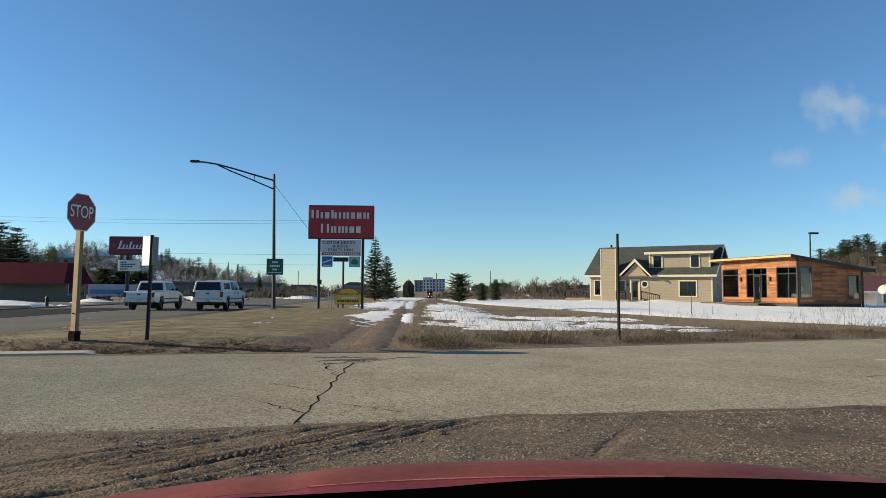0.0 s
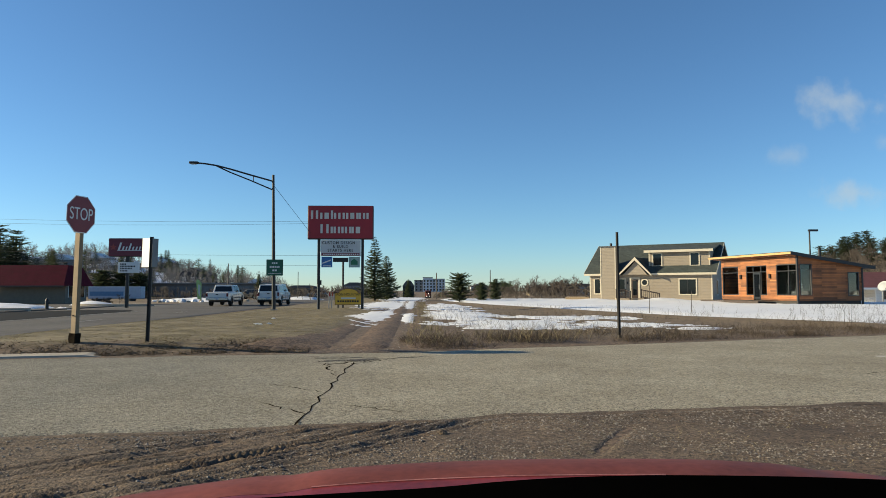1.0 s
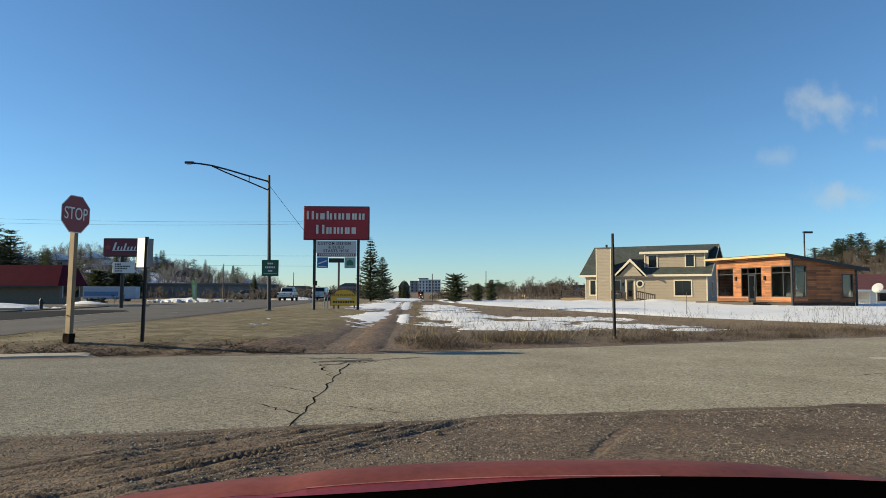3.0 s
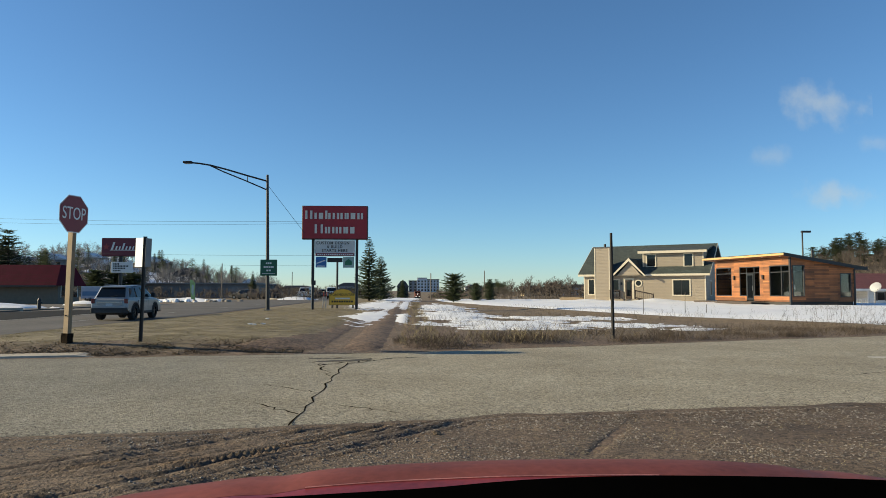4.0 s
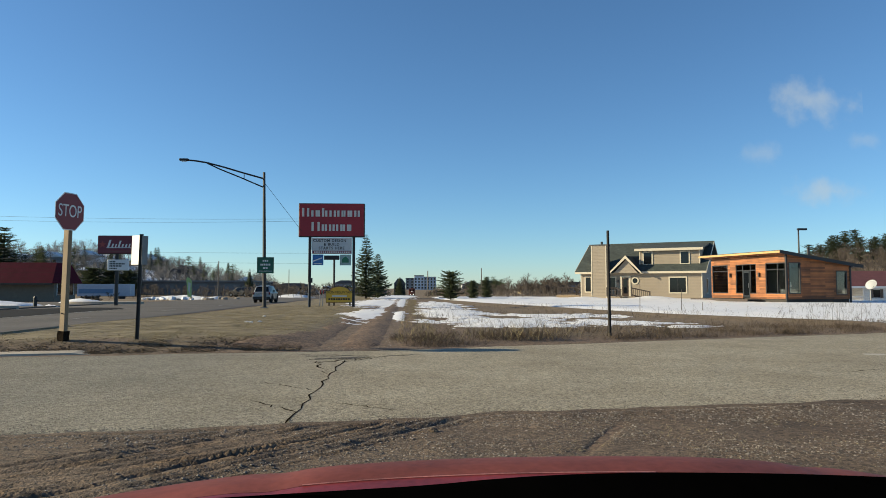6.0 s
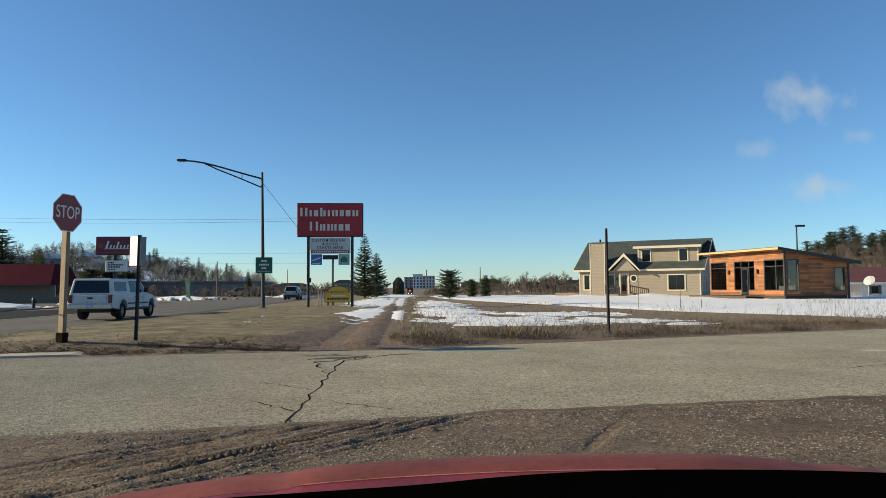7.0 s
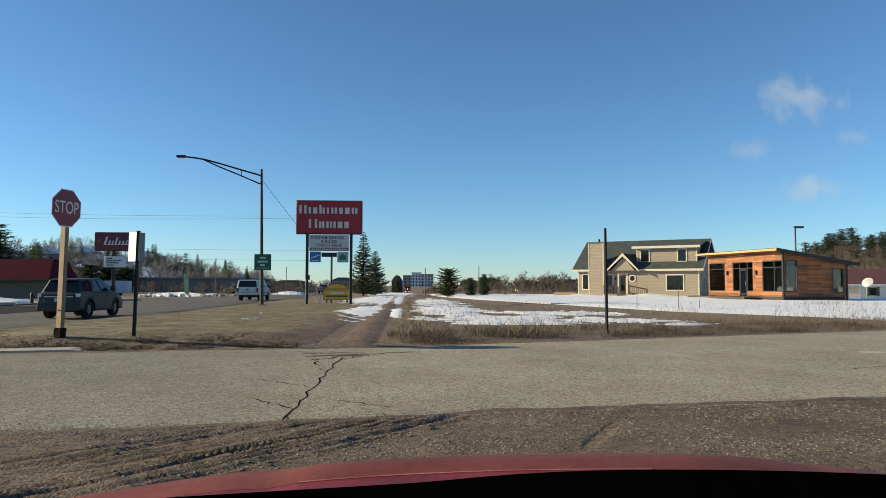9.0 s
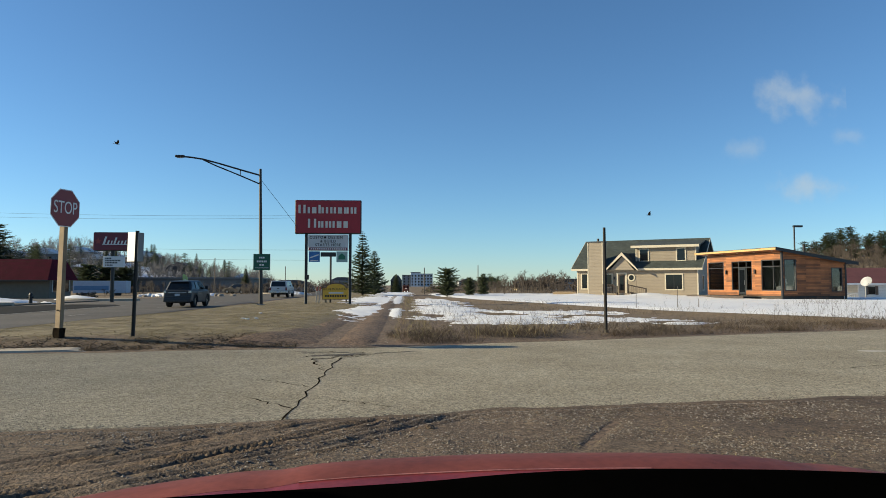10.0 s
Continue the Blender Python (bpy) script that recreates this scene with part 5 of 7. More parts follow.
def build_town():
    """Low buildings far along the trail and across the field."""
    pale = lapped("hotel_cladding", (0.68, 0.7, 0.73), 0.4, 0.1)
    grey = lapped("hotel_grey", (0.27, 0.28, 0.3), 0.4, 0.1)
    ht = thing("hotel", pose(11.4, 640, 0), "pale grey four-storey hotel far down the trail", "building")
    wings = ((-14.0, -6.0, 0.0, 10.4, grey), (-6.0, 3.0, -1.2, 13.0, lapped("hotel_tower", (0.78, 0.8, 0.83), 0.4, 0.08)), (3.0, 14.5, 0.0, 11.6, pale))
    for a, b, y0, top, m in wings:
        wing = part("wing", boxes((a, b, y0, 14, 0, top)), m, ht)
        part("parapet", boxes((a - 0.2, b + 0.2, y0 - 0.3, 14.2, top, top + 0.5)), mat("hotel_roof", (0.1, 0.1, 0.11), 0.7), wing)
        for fl in range(4):
            n = int((b - a) / 2.7)
            for i in range(n):
                wx = a + (b - a) * (i + 0.5) / n
                part("window", boxes((wx - 0.7, wx + 0.7, y0 - 0.08, y0, 1.0 + 2.75 * fl, 2.6 + 2.75 * fl)), GLASS, wing)
    rows = ((-20, 205, 9, 2.6, (0.24, 0.2, 0.18)), (-31, 185, 10, 2.8, (0.2, 0.18, 0.16)), (-13, 240, 7, 3.2, (0.28, 0.1, 0.08)), (-3.3, 260, 4.2, 8.3, (0.05, 0.05, 0.055)),
            (30, 165, 5.5, 2.4, (0.5, 0.4, 0.25)), (55, 250, 10, 4.0, (0.42, 0.42, 0.44)), (36, 290, 9, 4.5, (0.35, 0.36, 0.4)), (72, 290, 12, 5, (0.3, 0.31, 0.33)), (24, 260, 7, 4, (0.5, 0.5, 0.5)), (-24, 260, 8, 4.5, (0.3, 0.3, 0.32)))
    for i, (x, y, w, h, c) in enumerate(rows):
        b = thing("town_building", pose(x, y, height(x, y)), "low building among scrub in the distance", "building", "distant buildings")
        part("wall", boxes((-w / 2, w / 2, 0, 6, 0, h * 0.75)), lapped("town_wall_%d" % i, c, 0.25), b)
        part("roof", prism([(-w / 2 - 0.3, h * 0.74), (-w * 0.2, h), (w * 0.2, h), (w / 2 + 0.3, h * 0.74)], -0.3, 6.3), mat("town_roof", (0.13, 0.12, 0.12), 0.8), b)
        for k in range(3):
            part("window", boxes((-w * 0.38 + w * 0.28 * k, -w * 0.24 + w * 0.28 * k, -0.05, 0.01, h * 0.25, h * 0.55)), GLASS, b)


build_town()


# ---- own car, seen over the dashboard ----
def build_own_car():
    red = mat("dusty_red_paint", (0.19, 0.056, 0.042), 0.55, 0.0, var=0.35, scale=3.5, bump=0.02, bscale=25, spec=0.08)
    cleaner = mat("dark_red_paint", (0.2, 0.03, 0.027), 0.35, 0.0, var=0.4, scale=6, bump=0.03, bscale=25, spec=0.15)
    # pale red that paints the bright reflection along the panel edge
    worn = mat("edge_highlight", (0.55, 0.24, 0.2), 0.3, var=0.5, scale=7)
    root = thing("car", pose(0, 0, 0), "dark red car bonnet seen over a black dashboard", "car")

    def crest(x):
        return 0.862 - 0.035 * (x - 0.33) ** 2 - 0.055 * max(0, abs(x - 0.33) - 0.3) ** 2 - 0.012 * max(0, 0.2 - x) - 0.05 * max(0, x - 0.6) ** 2

    def bonnet(v0, v1, name, paint, w0=-0.95, w1=1.3):
        verts, faces = [], []
        nx, ny = 60, 26
        for j in range(ny + 1):
            v = v0 + (v1 - v0) * j / ny
            for i in range(nx + 1):
                x = w0 + (w1 - w0) * i / nx
                k = (v - 1.52)
                z = crest(x) + 0.055 * min(0, k) * 1.2 - 0.9 * max(0, k) ** 2 - 0.006 * math.exp(-((abs(x - 0.33) - 0.62) / 0.05) ** 2)
                verts.append((x, v, z))
        for j in range(ny):
            for i in range(nx):
                faces.append((j * (nx + 1) + i, j * (nx + 1) + i + 1, (j + 1) * (nx + 1) + i + 1, (j + 1) * (nx + 1) + i))
        return raw(name, verts, faces, paint, root, True)

    bonnet(1.462, 2.1, "bonnet", red, -0.78, 1.3)
    tagged(bonnet(0.95, 1.46, "cowl", cleaner, -0.78, 1.3), "darker red cowl panel")
    # rear edge of the bonnet, drawn as a pale painted highlight
    bm = bmesh.new()
    last = None
    for i in range(31):
        x = -0.22 + 0.75 * i / 30
        q = Vector((x, 1.462, crest(x) - 0.0035))
        if last:
            tube(bm, last, q, 0.0022, n=6)
        last = q
    part("panel_edge", bm, worn, root, "edge between the panels, its highlight painted pale")
    cx, hw = 0.26, 1.02
    part("nose", soft_box(cx - hw + 0.05, cx + hw - 0.05, 1.7, 2.1, 0.28, 0.42, 0.06, 3), red, root)
    part("front_bumper", soft_box(cx - hw + 0.03, cx + hw - 0.03, 2.0, 2.16, 0.24, 0.36, 0.05, 3), BLACK, root)
    part("grille", soft_box(cx - 0.5, cx + 0.5, 2.08, 2.13, 0.36, 0.42, 0.01), BLACK, root)
    for s in (-1, 1):
        sx = cx + s * (hw - 0.06)
        part("fender", soft_box(sx - 0.06, sx + 0.06, 0.75, 1.7, 0.42, 0.64, 0.05, 3), red, root)
        door = part("door", soft_box(sx - 0.06, sx + 0.06, -2.1, 0.74, 0.35, 0.98, 0.05, 3), red, root)
        part("side_glass", soft_box(sx - 0.02 - 0.04 * s, sx + 0.02 - 0.04 * s, -1.9, -0.5, 1.0, 1.5, 0.008, 1), GLASS, door)
        part("windscreen_pillar", tube(bmesh.new(), (sx - 0.04 * s, 0.92, 0.92), (cx + s * 0.74, 0.1, 1.62), 0.04, n=8), red, root)
        part("rear_pillar", tube(bmesh.new(), (sx - 0.04 * s, -2.4, 0.95), (cx + s * 0.74, -2.1, 1.62), 0.06, n=8), red, root)
        part("headlight", soft_box(cx + s * 0.78 - 0.2, cx + s * 0.78 + 0.2, 1.95, 2.12, 0.36, 0.43, 0.02), mat("lamp_glass", (0.5, 0.5, 0.5), 0.2), root)
        part("mirror", soft_box(cx + s * (hw + 0.12) - 0.1, cx + s * (hw + 0.12) + 0.1, 0.3, 0.42, 0.98, 1.14, 0.04), red, root)
        for yc in (1.45, -1.45):
            part("tyre", tube(bmesh.new(), (sx - 0.1, yc, 0.34), (sx + 0.1, yc, 0.34), 0.34, n=24), BLACK, root)
    part("roof", soft_box(cx - 0.78, cx + 0.78, -2.15, 0.1, 1.6, 1.68, 0.035, 3), red, root)
    part("tail", soft_box(cx - hw, cx + hw, -2.55, -2.1, 0.35, 0.98, 0.1, 3), red, root)
    part("cabin_floor", boxes((cx - hw + 0.12, cx + hw - 0.12, -2.1, 0.75, 0.3, 0.36)), BLACK, root)
    # dashboard
    verts, faces = [], []
    n = 50
    for j, (v, dz) in enumerate(((0.56, -0.03), (0.545, -0.004), (0.52, 0.0), (0.36, 0.015), (0.2, 0.0), (0.2, -0.2))):
        for i in range(n + 1):
            x = -0.6 + 1.5 * i / n
            d = x - 0.169
            top = 1.1073 - (0.127 * d * d if d > 0 else 0.33 * d * d if d > -0.15 else 0.0074 + 0.045 * (-0.15 - d))
            z = top + dz - (0.52 - v) * 0.62 * (1 if dz > -0.1 else 1) * (1 if v < 0.52 else 0)
            verts.append((x, v, z))
    for j in range(5):
        for i in range(n):
            faces.append((j * (n + 1) + i, j * (n + 1) + i + 1, (j + 1) * (n + 1) + i + 1, (j + 1) * (n + 1) + i))
    raw("dashboard", verts, faces, mat("black_vinyl", (0.0015, 0.0015, 0.0015), 1.0, var=0.3, spec=0.0), root, True)


build_own_car()


# ---- houses across the yard ----
def build_wood_house():
    cedar = lapped("cedar_boards", (0.29, 0.108, 0.034), 0.14, 0.3, 0.65, 0.5, 2.2)
    frame_m = mat("dark_window_frame", (0.02, 0.021, 0.023), 0.45)
    root = thing("timber_house", pose(29.1, 51.2, 0.0, 0, 0, -78.5), "modern flat-roofed house clad in orange cedar boards", "house")

    def top(y):
        return 4.2 - 0.139 * (y + 0.8) - 0.2

    # front wall with three openings, side walls, rear wall
    def panel(x0, x1, z0, z1):
        return (x0, x1, 0.0, 0.2, z0, z1)
    t0 = top(0.2)
    for p in (panel(-9.2, -9.06, 0.43, t0), panel(-6.92, -5.9, 0.43, t0), panel(-3.4, -2.3, 0.43, t0), panel(-0.12, 0, 0.43, t0),
              panel(-9.06, -6.92, 0.43, 0.83), panel(-5.9, -5.03, 0.43, 0.83), panel(-4.13, -3.4, 0.43, 0.83), panel(-2.3, -0.12, 0.43, 0.83),
              panel(-9.06, -6.92, 3.28, t0), panel(-5.9, -3.4, 3.28, t0), panel(-2.3, -0.12, 3.28, t0)):
        part("wall_panel", boxes(p), cedar, root, "sunlit orange cedar boards")
    bm = bmesh.new()
    for y0, y1, z0, z1a in ((0.2, 1.3, 0.43, 0.83), (1.3, 4.6, 0.43, None), (4.6, 5.65, 0.43, 0.77), (5.65, 6.0, 0.43, None), (0.2, 1.3, 3.28, None), (4.6, 5.65, 2.67, None)):
        vs = box(bm, -0.2, 0.0, y0, y1, z0, 1.0)
        for v in vs[4:]:
            v.co.z = z1a if z1a else top(v.co.y)
    part("side_wall", bm, cedar, root, "shaded cedar side wall")
    bm = bmesh.new()
    vs = box(bm, -9.2, -9.0, 0.2, 6.0, 0.43, 1.0)
    for v in vs[4:]:
        v.co.z = top(v.co.y)
    part("side_wall", bm, cedar, root)
    part("rear_wall", boxes((-9.0, -0.2, 5.8, 6.0, 0.43, top(6))), cedar, root)
    part("floor_slab", boxes((-9.0, -0.2, 0.2, 5.8, 0.4, 0.5)), mat("grey_flooring", (0.12, 0.11, 0.1), 0.6, var=0.2), root)
    part("wall_lining", boxes((-9.0, -0.2, 5.7, 5.79, 0.5, top(6) - 0.02)), mat("grey_plaster", (0.2, 0.2, 0.21), 0.8, var=0.05), root, "grey plastered inner wall")
    part("foundation", boxes((-9.1, -0.1, 0.1, 5.9, -0.6, 0.43)), mat("foundation_dark", (0.05, 0.045, 0.04), 0.9), root)
    bm = bmesh.new()
    vs = box(bm, -9.85, 0.3, -0.8, 6.95, 4.0, 4.2)
    for v in vs:
        v.co.z = (4.2 if v.co.z > 4.1 else 4.03) - 0.139 * (v.co.y + 0.8)
    roof = part("roof", bm, mat("dark_membrane", (0.03, 0.028, 0.027), 0.7), root, "thin dark sloping roof")
    part("fascia", boxes((-9.85, 0.3, -0.83, -0.803, 4.0, 4.16)), mat("pale_pine", (0.55, 0.33, 0.13), 0.6, var=0.25, scale=3), roof, "pale timber fascia")
    bm = bmesh.new()
    vs = box(bm, -9.8, 0.25, -0.78, 0.0, 4.0, 4.02)
    for v in vs:
        v.co.z -= 0.139 * (v.co.y + 0.8)
    part("soffit", bm, cedar, roof)
    bm = bmesh.new()
    vs = box(bm, 0.301, 0.33, -0.83, 6.95, 3.95, 4.21)
    for v in vs:
        v.co.z -= 0.139 * (v.co.y + 0.8)
    part("verge_trim", bm, BLACK, roof)
    for i in range(5):
        part("downlight", tube(bmesh.new(), (-8.6 + 2 * i, -0.4, 3.93), (-8.6 + 2 * i, -0.4, 3.96), 0.07, n=10), WHITE, roof)
    part("corner_post", boxes((-0.12, 0.02, -0.04, 0.1, 0.1, 3.85)), BLACK, root, "black steel corner post")
    part("corner_post", boxes((-0.05, 0.03, 5.9, 6.06, 0.1, 3.0)), BLACK, root)
    # glazing: x range, z range, mullions across
    def window(x0, x1, z0, z1, mull, trans):
        w = part("window", boxes((x0, x1, 0.08, 0.1, z0, z1)), CLEAR, root)
        w.visible_shadow = False
        fr = [(x0, x1, 0.02, 0.14, z0, z0 + 0.07), (x0, x1, 0.02, 0.14, z1 - 0.07, z1), (x0, x0 + 0.07, 0.02, 0.14, z0 + 0.07, z1 - 0.07), (x1 - 0.07, x1, 0.02, 0.14, z0 + 0.07, z1 - 0.07)]
        for mx in mull:
            fr.append((mx - 0.035, mx + 0.035, 0.03, 0.13, z0 + 0.07, z1 - 0.07))
        part("frame", boxes(*fr), frame_m, w)
        part("transom", boxes((x0 + 0.07, x1 - 0.07, 0.035, 0.125, trans - 0.03, trans + 0.03)), frame_m, w)
        return w
    window(-9.06, -6.92, 0.83, 3.28, (), 2.75)
    window(-5.9, -3.4, 0.83, 3.28, (-5.05, -4.1), 2.75)
    window(-2.3, -0.12, 0.83, 3.28, (-1.0,), 2.75)
    for y0, y1, z0, z1 in ((0.2, 1.3, 0.83, 3.28), (4.6, 5.65, 0.77, 2.67)):
        w = part("window", boxes((-0.1, -0.08, y0, y1, z0, z1)), CLEAR, root)
        w.visible_shadow = False
        part("frame", boxes((-0.14, 0.015, y0, y0 + 0.07, z0, z1), (-0.14, 0.015, y1 - 0.07, y1, z0, z1), (-0.14, 0.015, y0 + 0.07, y1 - 0.07, z0, z0 + 0.07), (-0.14, 0.015, y0 + 0.07, y1 - 0.07, z1 - 0.07, z1)), frame_m, w)
    d = part("door", boxes((-5.0, -4.16, 0.0, 0.06, 0.5, 2.7)), mat("dark_door", (0.015, 0.018, 0.02), 0.35), root, "dark glazed front door")
    part("door_glass", boxes((-4.88, -4.28, -0.008, -0.001, 0.7, 2.55)), GLASS, d)
    part("handle", tube(bmesh.new(), (-4.24, -0.05, 1.3), (-4.24, -0.05, 1.7), 0.02, n=6), STEEL, d)
    for lx in (-6.5, -2.95):
        part("wall_lamp", soft_box(lx - 0.07, lx + 0.07, -0.16, 0.0, 2.2, 2.55, 0.02), BLACK, root, "black wall lantern")
    part("flue", tube(bmesh.new(), (-1.0, 3.0, 3.5), (-1.0, 3.0, 4.5), 0.1, n=10), BLACK, root)
    # deck and steps along the front
    dk = thing("timber_deck", pose(29.1, 51.2, 0.0, 0, 0, -78.5), "low dark timber deck with steps before the house", "deck")
    wood = mat("deck_wood", (0.06, 0.045, 0.038), 0.8, var=0.3, rand=0.3)
    for i in range(9):
        part("plank", boxes((-10.2, -2.6, -0.15 - 0.15 * i - 0.14, -0.15 - 0.15 * i, 0.36, 0.4)), wood, dk)
    part("skirt", boxes((-10.2, -2.6, -1.5, -1.47, -0.1, 0.355)), wood, dk)
    part("step", boxes((-2.6, -2.1, -1.3, -0.2, -0.1, 0.22)), wood, dk)
    part("step", boxes((-10.7, -10.2, -1.4, -0.2, -0.1, 0.26)), wood, dk)
    # things seen behind the glass
    ch = thing("table_lamp", pose(29.1, 51.2, 0.5, 0, 0, -78.5), "white lampshade behind a window", "lamp")
    part("shade", tube(bmesh.new(), (-0.8, 0.9, 0.9), (-0.8, 0.9, 1.25), 0.2, 0.14, 14), WHITE, ch)
    part("stand", tube(bmesh.new(), (-0.8, 0.9, 0.0), (-0.8, 0.9, 0.9), 0.03, n=8), BLACK, ch)


build_wood_house()


def rail_run(parent, a, b, z, h, material, n):
    """A deck railing between two points: posts, rails and balusters."""
    a, b = Vector((*a, 0)), Vector((*b, 0))
    z0, z1 = z if isinstance(z, tuple) else (z, z)
    for t in (0.0, 1.0):
        p = a.lerp(b, t)
        zz = z0 + (z1 - z0) * t
        part("rail_post", tube(bmesh.new(), (p.x, p.y, zz), (p.x, p.y, zz + h + 0.08), 0.085, n=6), material, parent)
    for hh in (h, 0.15):
        part("rail", tube(bmesh.new(), (a.x, a.y, z0 + hh), (b.x, b.y, z1 + hh), 0.065, n=6), material, parent)
    for i in range(1, n):
        t = i / n
        p = a.lerp(b, t)
        zz = z0 + (z1 - z0) * t
        part("baluster", tube(bmesh.new(), (p.x, p.y, zz + 0.15), (p.x, p.y, zz + h), 0.03, n=4), material, parent)


def build_beige_house():
    siding = lapped("beige_siding", (0.34, 0.285, 0.215), 0.16, 0.06, joint=0.75)
    trim = mat("cream_trim", (0.62, 0.55, 0.42), 0.6, var=0.06)
    shingle = lapped("green_shingles", (0.052, 0.066, 0.06), 0.14, 0.3, 0.85, 0.2, 0.35)
    root = thing("beige_house", pose(19.7, 77.3, 0.0, 0, 0, -33), "beige sided house with dark green roof and dormer", "house")
    W, D = 13.2, 10.0

    def rz(y):
        return 3.05 + 0.62 * (y + 0.4) if y <= 5 else 3.05 + 0.62 * (10.4 - y)

    part("front_wall", boxes((0, W, 0.0, 0.2, -0.2, 3.15)), siding, root, "beige lap-sided front")
    part("rear_wall", boxes((0, W, D - 0.2, D, -0.2, 3.15)), siding, root)
    for x0, x1 in ((0, 0.2), (W - 0.2, W)):
        gable = prism([(0.2, -0.2), (D - 0.2, -0.2), (D - 0.2, 3.15), (5, 6.2), (0.2, 3.15)], x0, x1, "x")
        part("gable_wall", gable, siding, root)
    for s in (0, 1):
        y0, y1 = (-0.45, 5.0) if s == 0 else (5.0, 10.45)
        pts = [(y0, rz(y0)), (y1, rz(y1)), (y1, rz(y1) + 0.16), (y0, rz(y0) + 0.16)]
        part("roof_slope", prism(pts, -0.5, W + 0.5, "x"), shingle, root, "dark green shingled roof")
    for x0, x1 in ((-0.53, -0.5), (W + 0.5, W + 0.53)):
        for s in (0, 1):
            y0, y1 = (-0.45, 5.0) if s == 0 else (5.0, 10.45)
            part("barge_board", prism([(y0, rz(y0) - 0.1), (y1, rz(y1) - 0.1), (y1, rz(y1) + 0.17), (y0, rz(y0) + 0.17)], x0, x1, "x"), trim, root)
    for ex0, ex1 in ((-0.5, 3.6), (6.95, W + 0.5)):
        part("eave_fascia", boxes((ex0, ex1, -0.5, -0.455, 2.88, 3.1)), trim, root, "cream eaves board")
    part("soffit", boxes((-0.5, W + 0.5, -0.45, 0.0, 2.9, 2.93)), trim, root)
    for x in (0.0, W - 0.12):
        part("corner_board", boxes((x, x + 0.12, -0.025, -0.002, 0.1, 2.9)), trim, root)
    # chimney breast
    part("chimney", boxes((1.5, 3.24, -0.75, 0.0, -0.2, 6.05)), siding, root, "tall sided chimney")
    part("chimney_cap", boxes((1.42, 3.32, -0.83, 0.6, 6.05, 6.15)), mat("cap_metal", (0.12, 0.12, 0.12), 0.5, 0.5), root)
    part("chimney_back", boxes((1.5, 3.24, 0.0, 0.55, 3.3, 6.05)), siding, root)
    for x in (1.5, 3.14):
        part("corner_board", boxes((x, x + 0.1, -0.775, -0.752, 0.1, 6.05)), trim, root)
    part("flue", tube(bmesh.new(), (2.6, -0.3, 6.15), (2.6, -0.3, 6.5), 0.13, n=10), BLACK, root)

    def window(x0, x1, z0, z1, y=0.0, mull=0):
        w = part("window", boxes((x0, x1, y - 0.02, y + 0.02, z0, z1)), GLASS, root)
        t = 0.13
        part("frame", boxes((x0 - t, x1 + t, y - 0.05, y - 0.003, z1, z1 + t), (x0 - t, x1 + t, y - 0.05, y - 0.003, z0 - t, z0), (x0 - t, x0, y - 0.05, y - 0.003, z0, z1), (x1, x1 + t, y - 0.05, y - 0.003, z0, z1)), trim, w, "cream window casing")
        if mull:
            part("mullion", boxes(((x0 + x1) / 2 - 0.03, (x0 + x1) / 2 + 0.03, y - 0.04, y - 0.021, z0, z1)), BLACK, w)
    window(0.6, 1.2, 0.9, 2.5)
    window(3.42, 4.0, 1.1, 2.45)
    window(9.9, 11.55, 0.85, 2.4, 0.0, 1)
    d = part("door", boxes((4.75, 5.5, -0.05, -0.003, 0.4, 2.4)), mat("brown_door", (0.05, 0.03, 0.02), 0.5), root, "dark glazed front door")
    part("door_glass", boxes((4.9, 5.35, -0.06, -0.051, 0.7, 2.3)), GLASS, d)
    part("casing", boxes((4.55, 4.75, -0.06, -0.003, 0.4, 2.5), (5.5, 5.7, -0.06, -0.003, 0.4, 2.5), (4.55, 5.7, -0.06, -0.003, 2.5, 2.66)), trim, d)
    part("wall_lamp", soft_box(4.26, 4.4, -0.15, 0, 1.9, 2.2, 0.02), BLACK, root)
    bm = tube(bmesh.new(), (6.2, -0.02, 2.1), (6.2, 0.05, 2.1), 0.3, n=20)
    rw = part("round_window", bm, GLASS, root)
    ring = bmesh.new()
    n = 20
    vs = []
    for y, r in ((-0.05, 0.42), (-0.05, 0.28), (-0.003, 0.42), (-0.003, 0.28)):
        vs.append([ring.verts.new((6.2 + r * math.cos(6.2832 * i / n), y, 2.1 + r * math.sin(6.2832 * i / n))) for i in range(n)])
    for i in range(n):
        j = (i + 1) % n
        ring.faces.new((vs[0][i], vs[0][j], vs[1][j], vs[1][i]))
        ring.faces.new((vs[0][i], vs[2][i], vs[2][j], vs[0][j]))
        ring.faces.new((vs[1][i], vs[1][j], vs[3][j], vs[3][i]))
    part("frame", ring, trim, rw)
    # entry gable
    xa, xc, xb, za = 3.7, 5.4, 7.0, 4.7
    part("entry_gable", prism([(xa + 0.35, 2.95), (xb - 0.35, 2.95), (xc, za - 0.25)], -0.7, 2.2), siding, root)
    for x0, x1, sgn in ((xa, xc, 1), (xb, xc, -1)):
        part("entry_roof", prism([(x0, 2.95), (xc, za), (xc, za + 0.16), (x0 - 0.1 * sgn, 2.97)], -0.95, 2.6), shingle, root)
        part("entry_trim", prism([(x0 - 0.12 * sgn, 2.82), (xc, za - 0.2), (xc, za + 0.17), (x0 - 0.14 * sgn, 2.99)], -1.0, -0.952), trim, root, "cream gable trim")
    # shed dormer
    part("dormer_wall", prism([(0.75, 3.5), (4.6, 5.5), (4.6, 6.0), (0.75, 5.45)], 6.5, 12.9, "x"), siding, root)
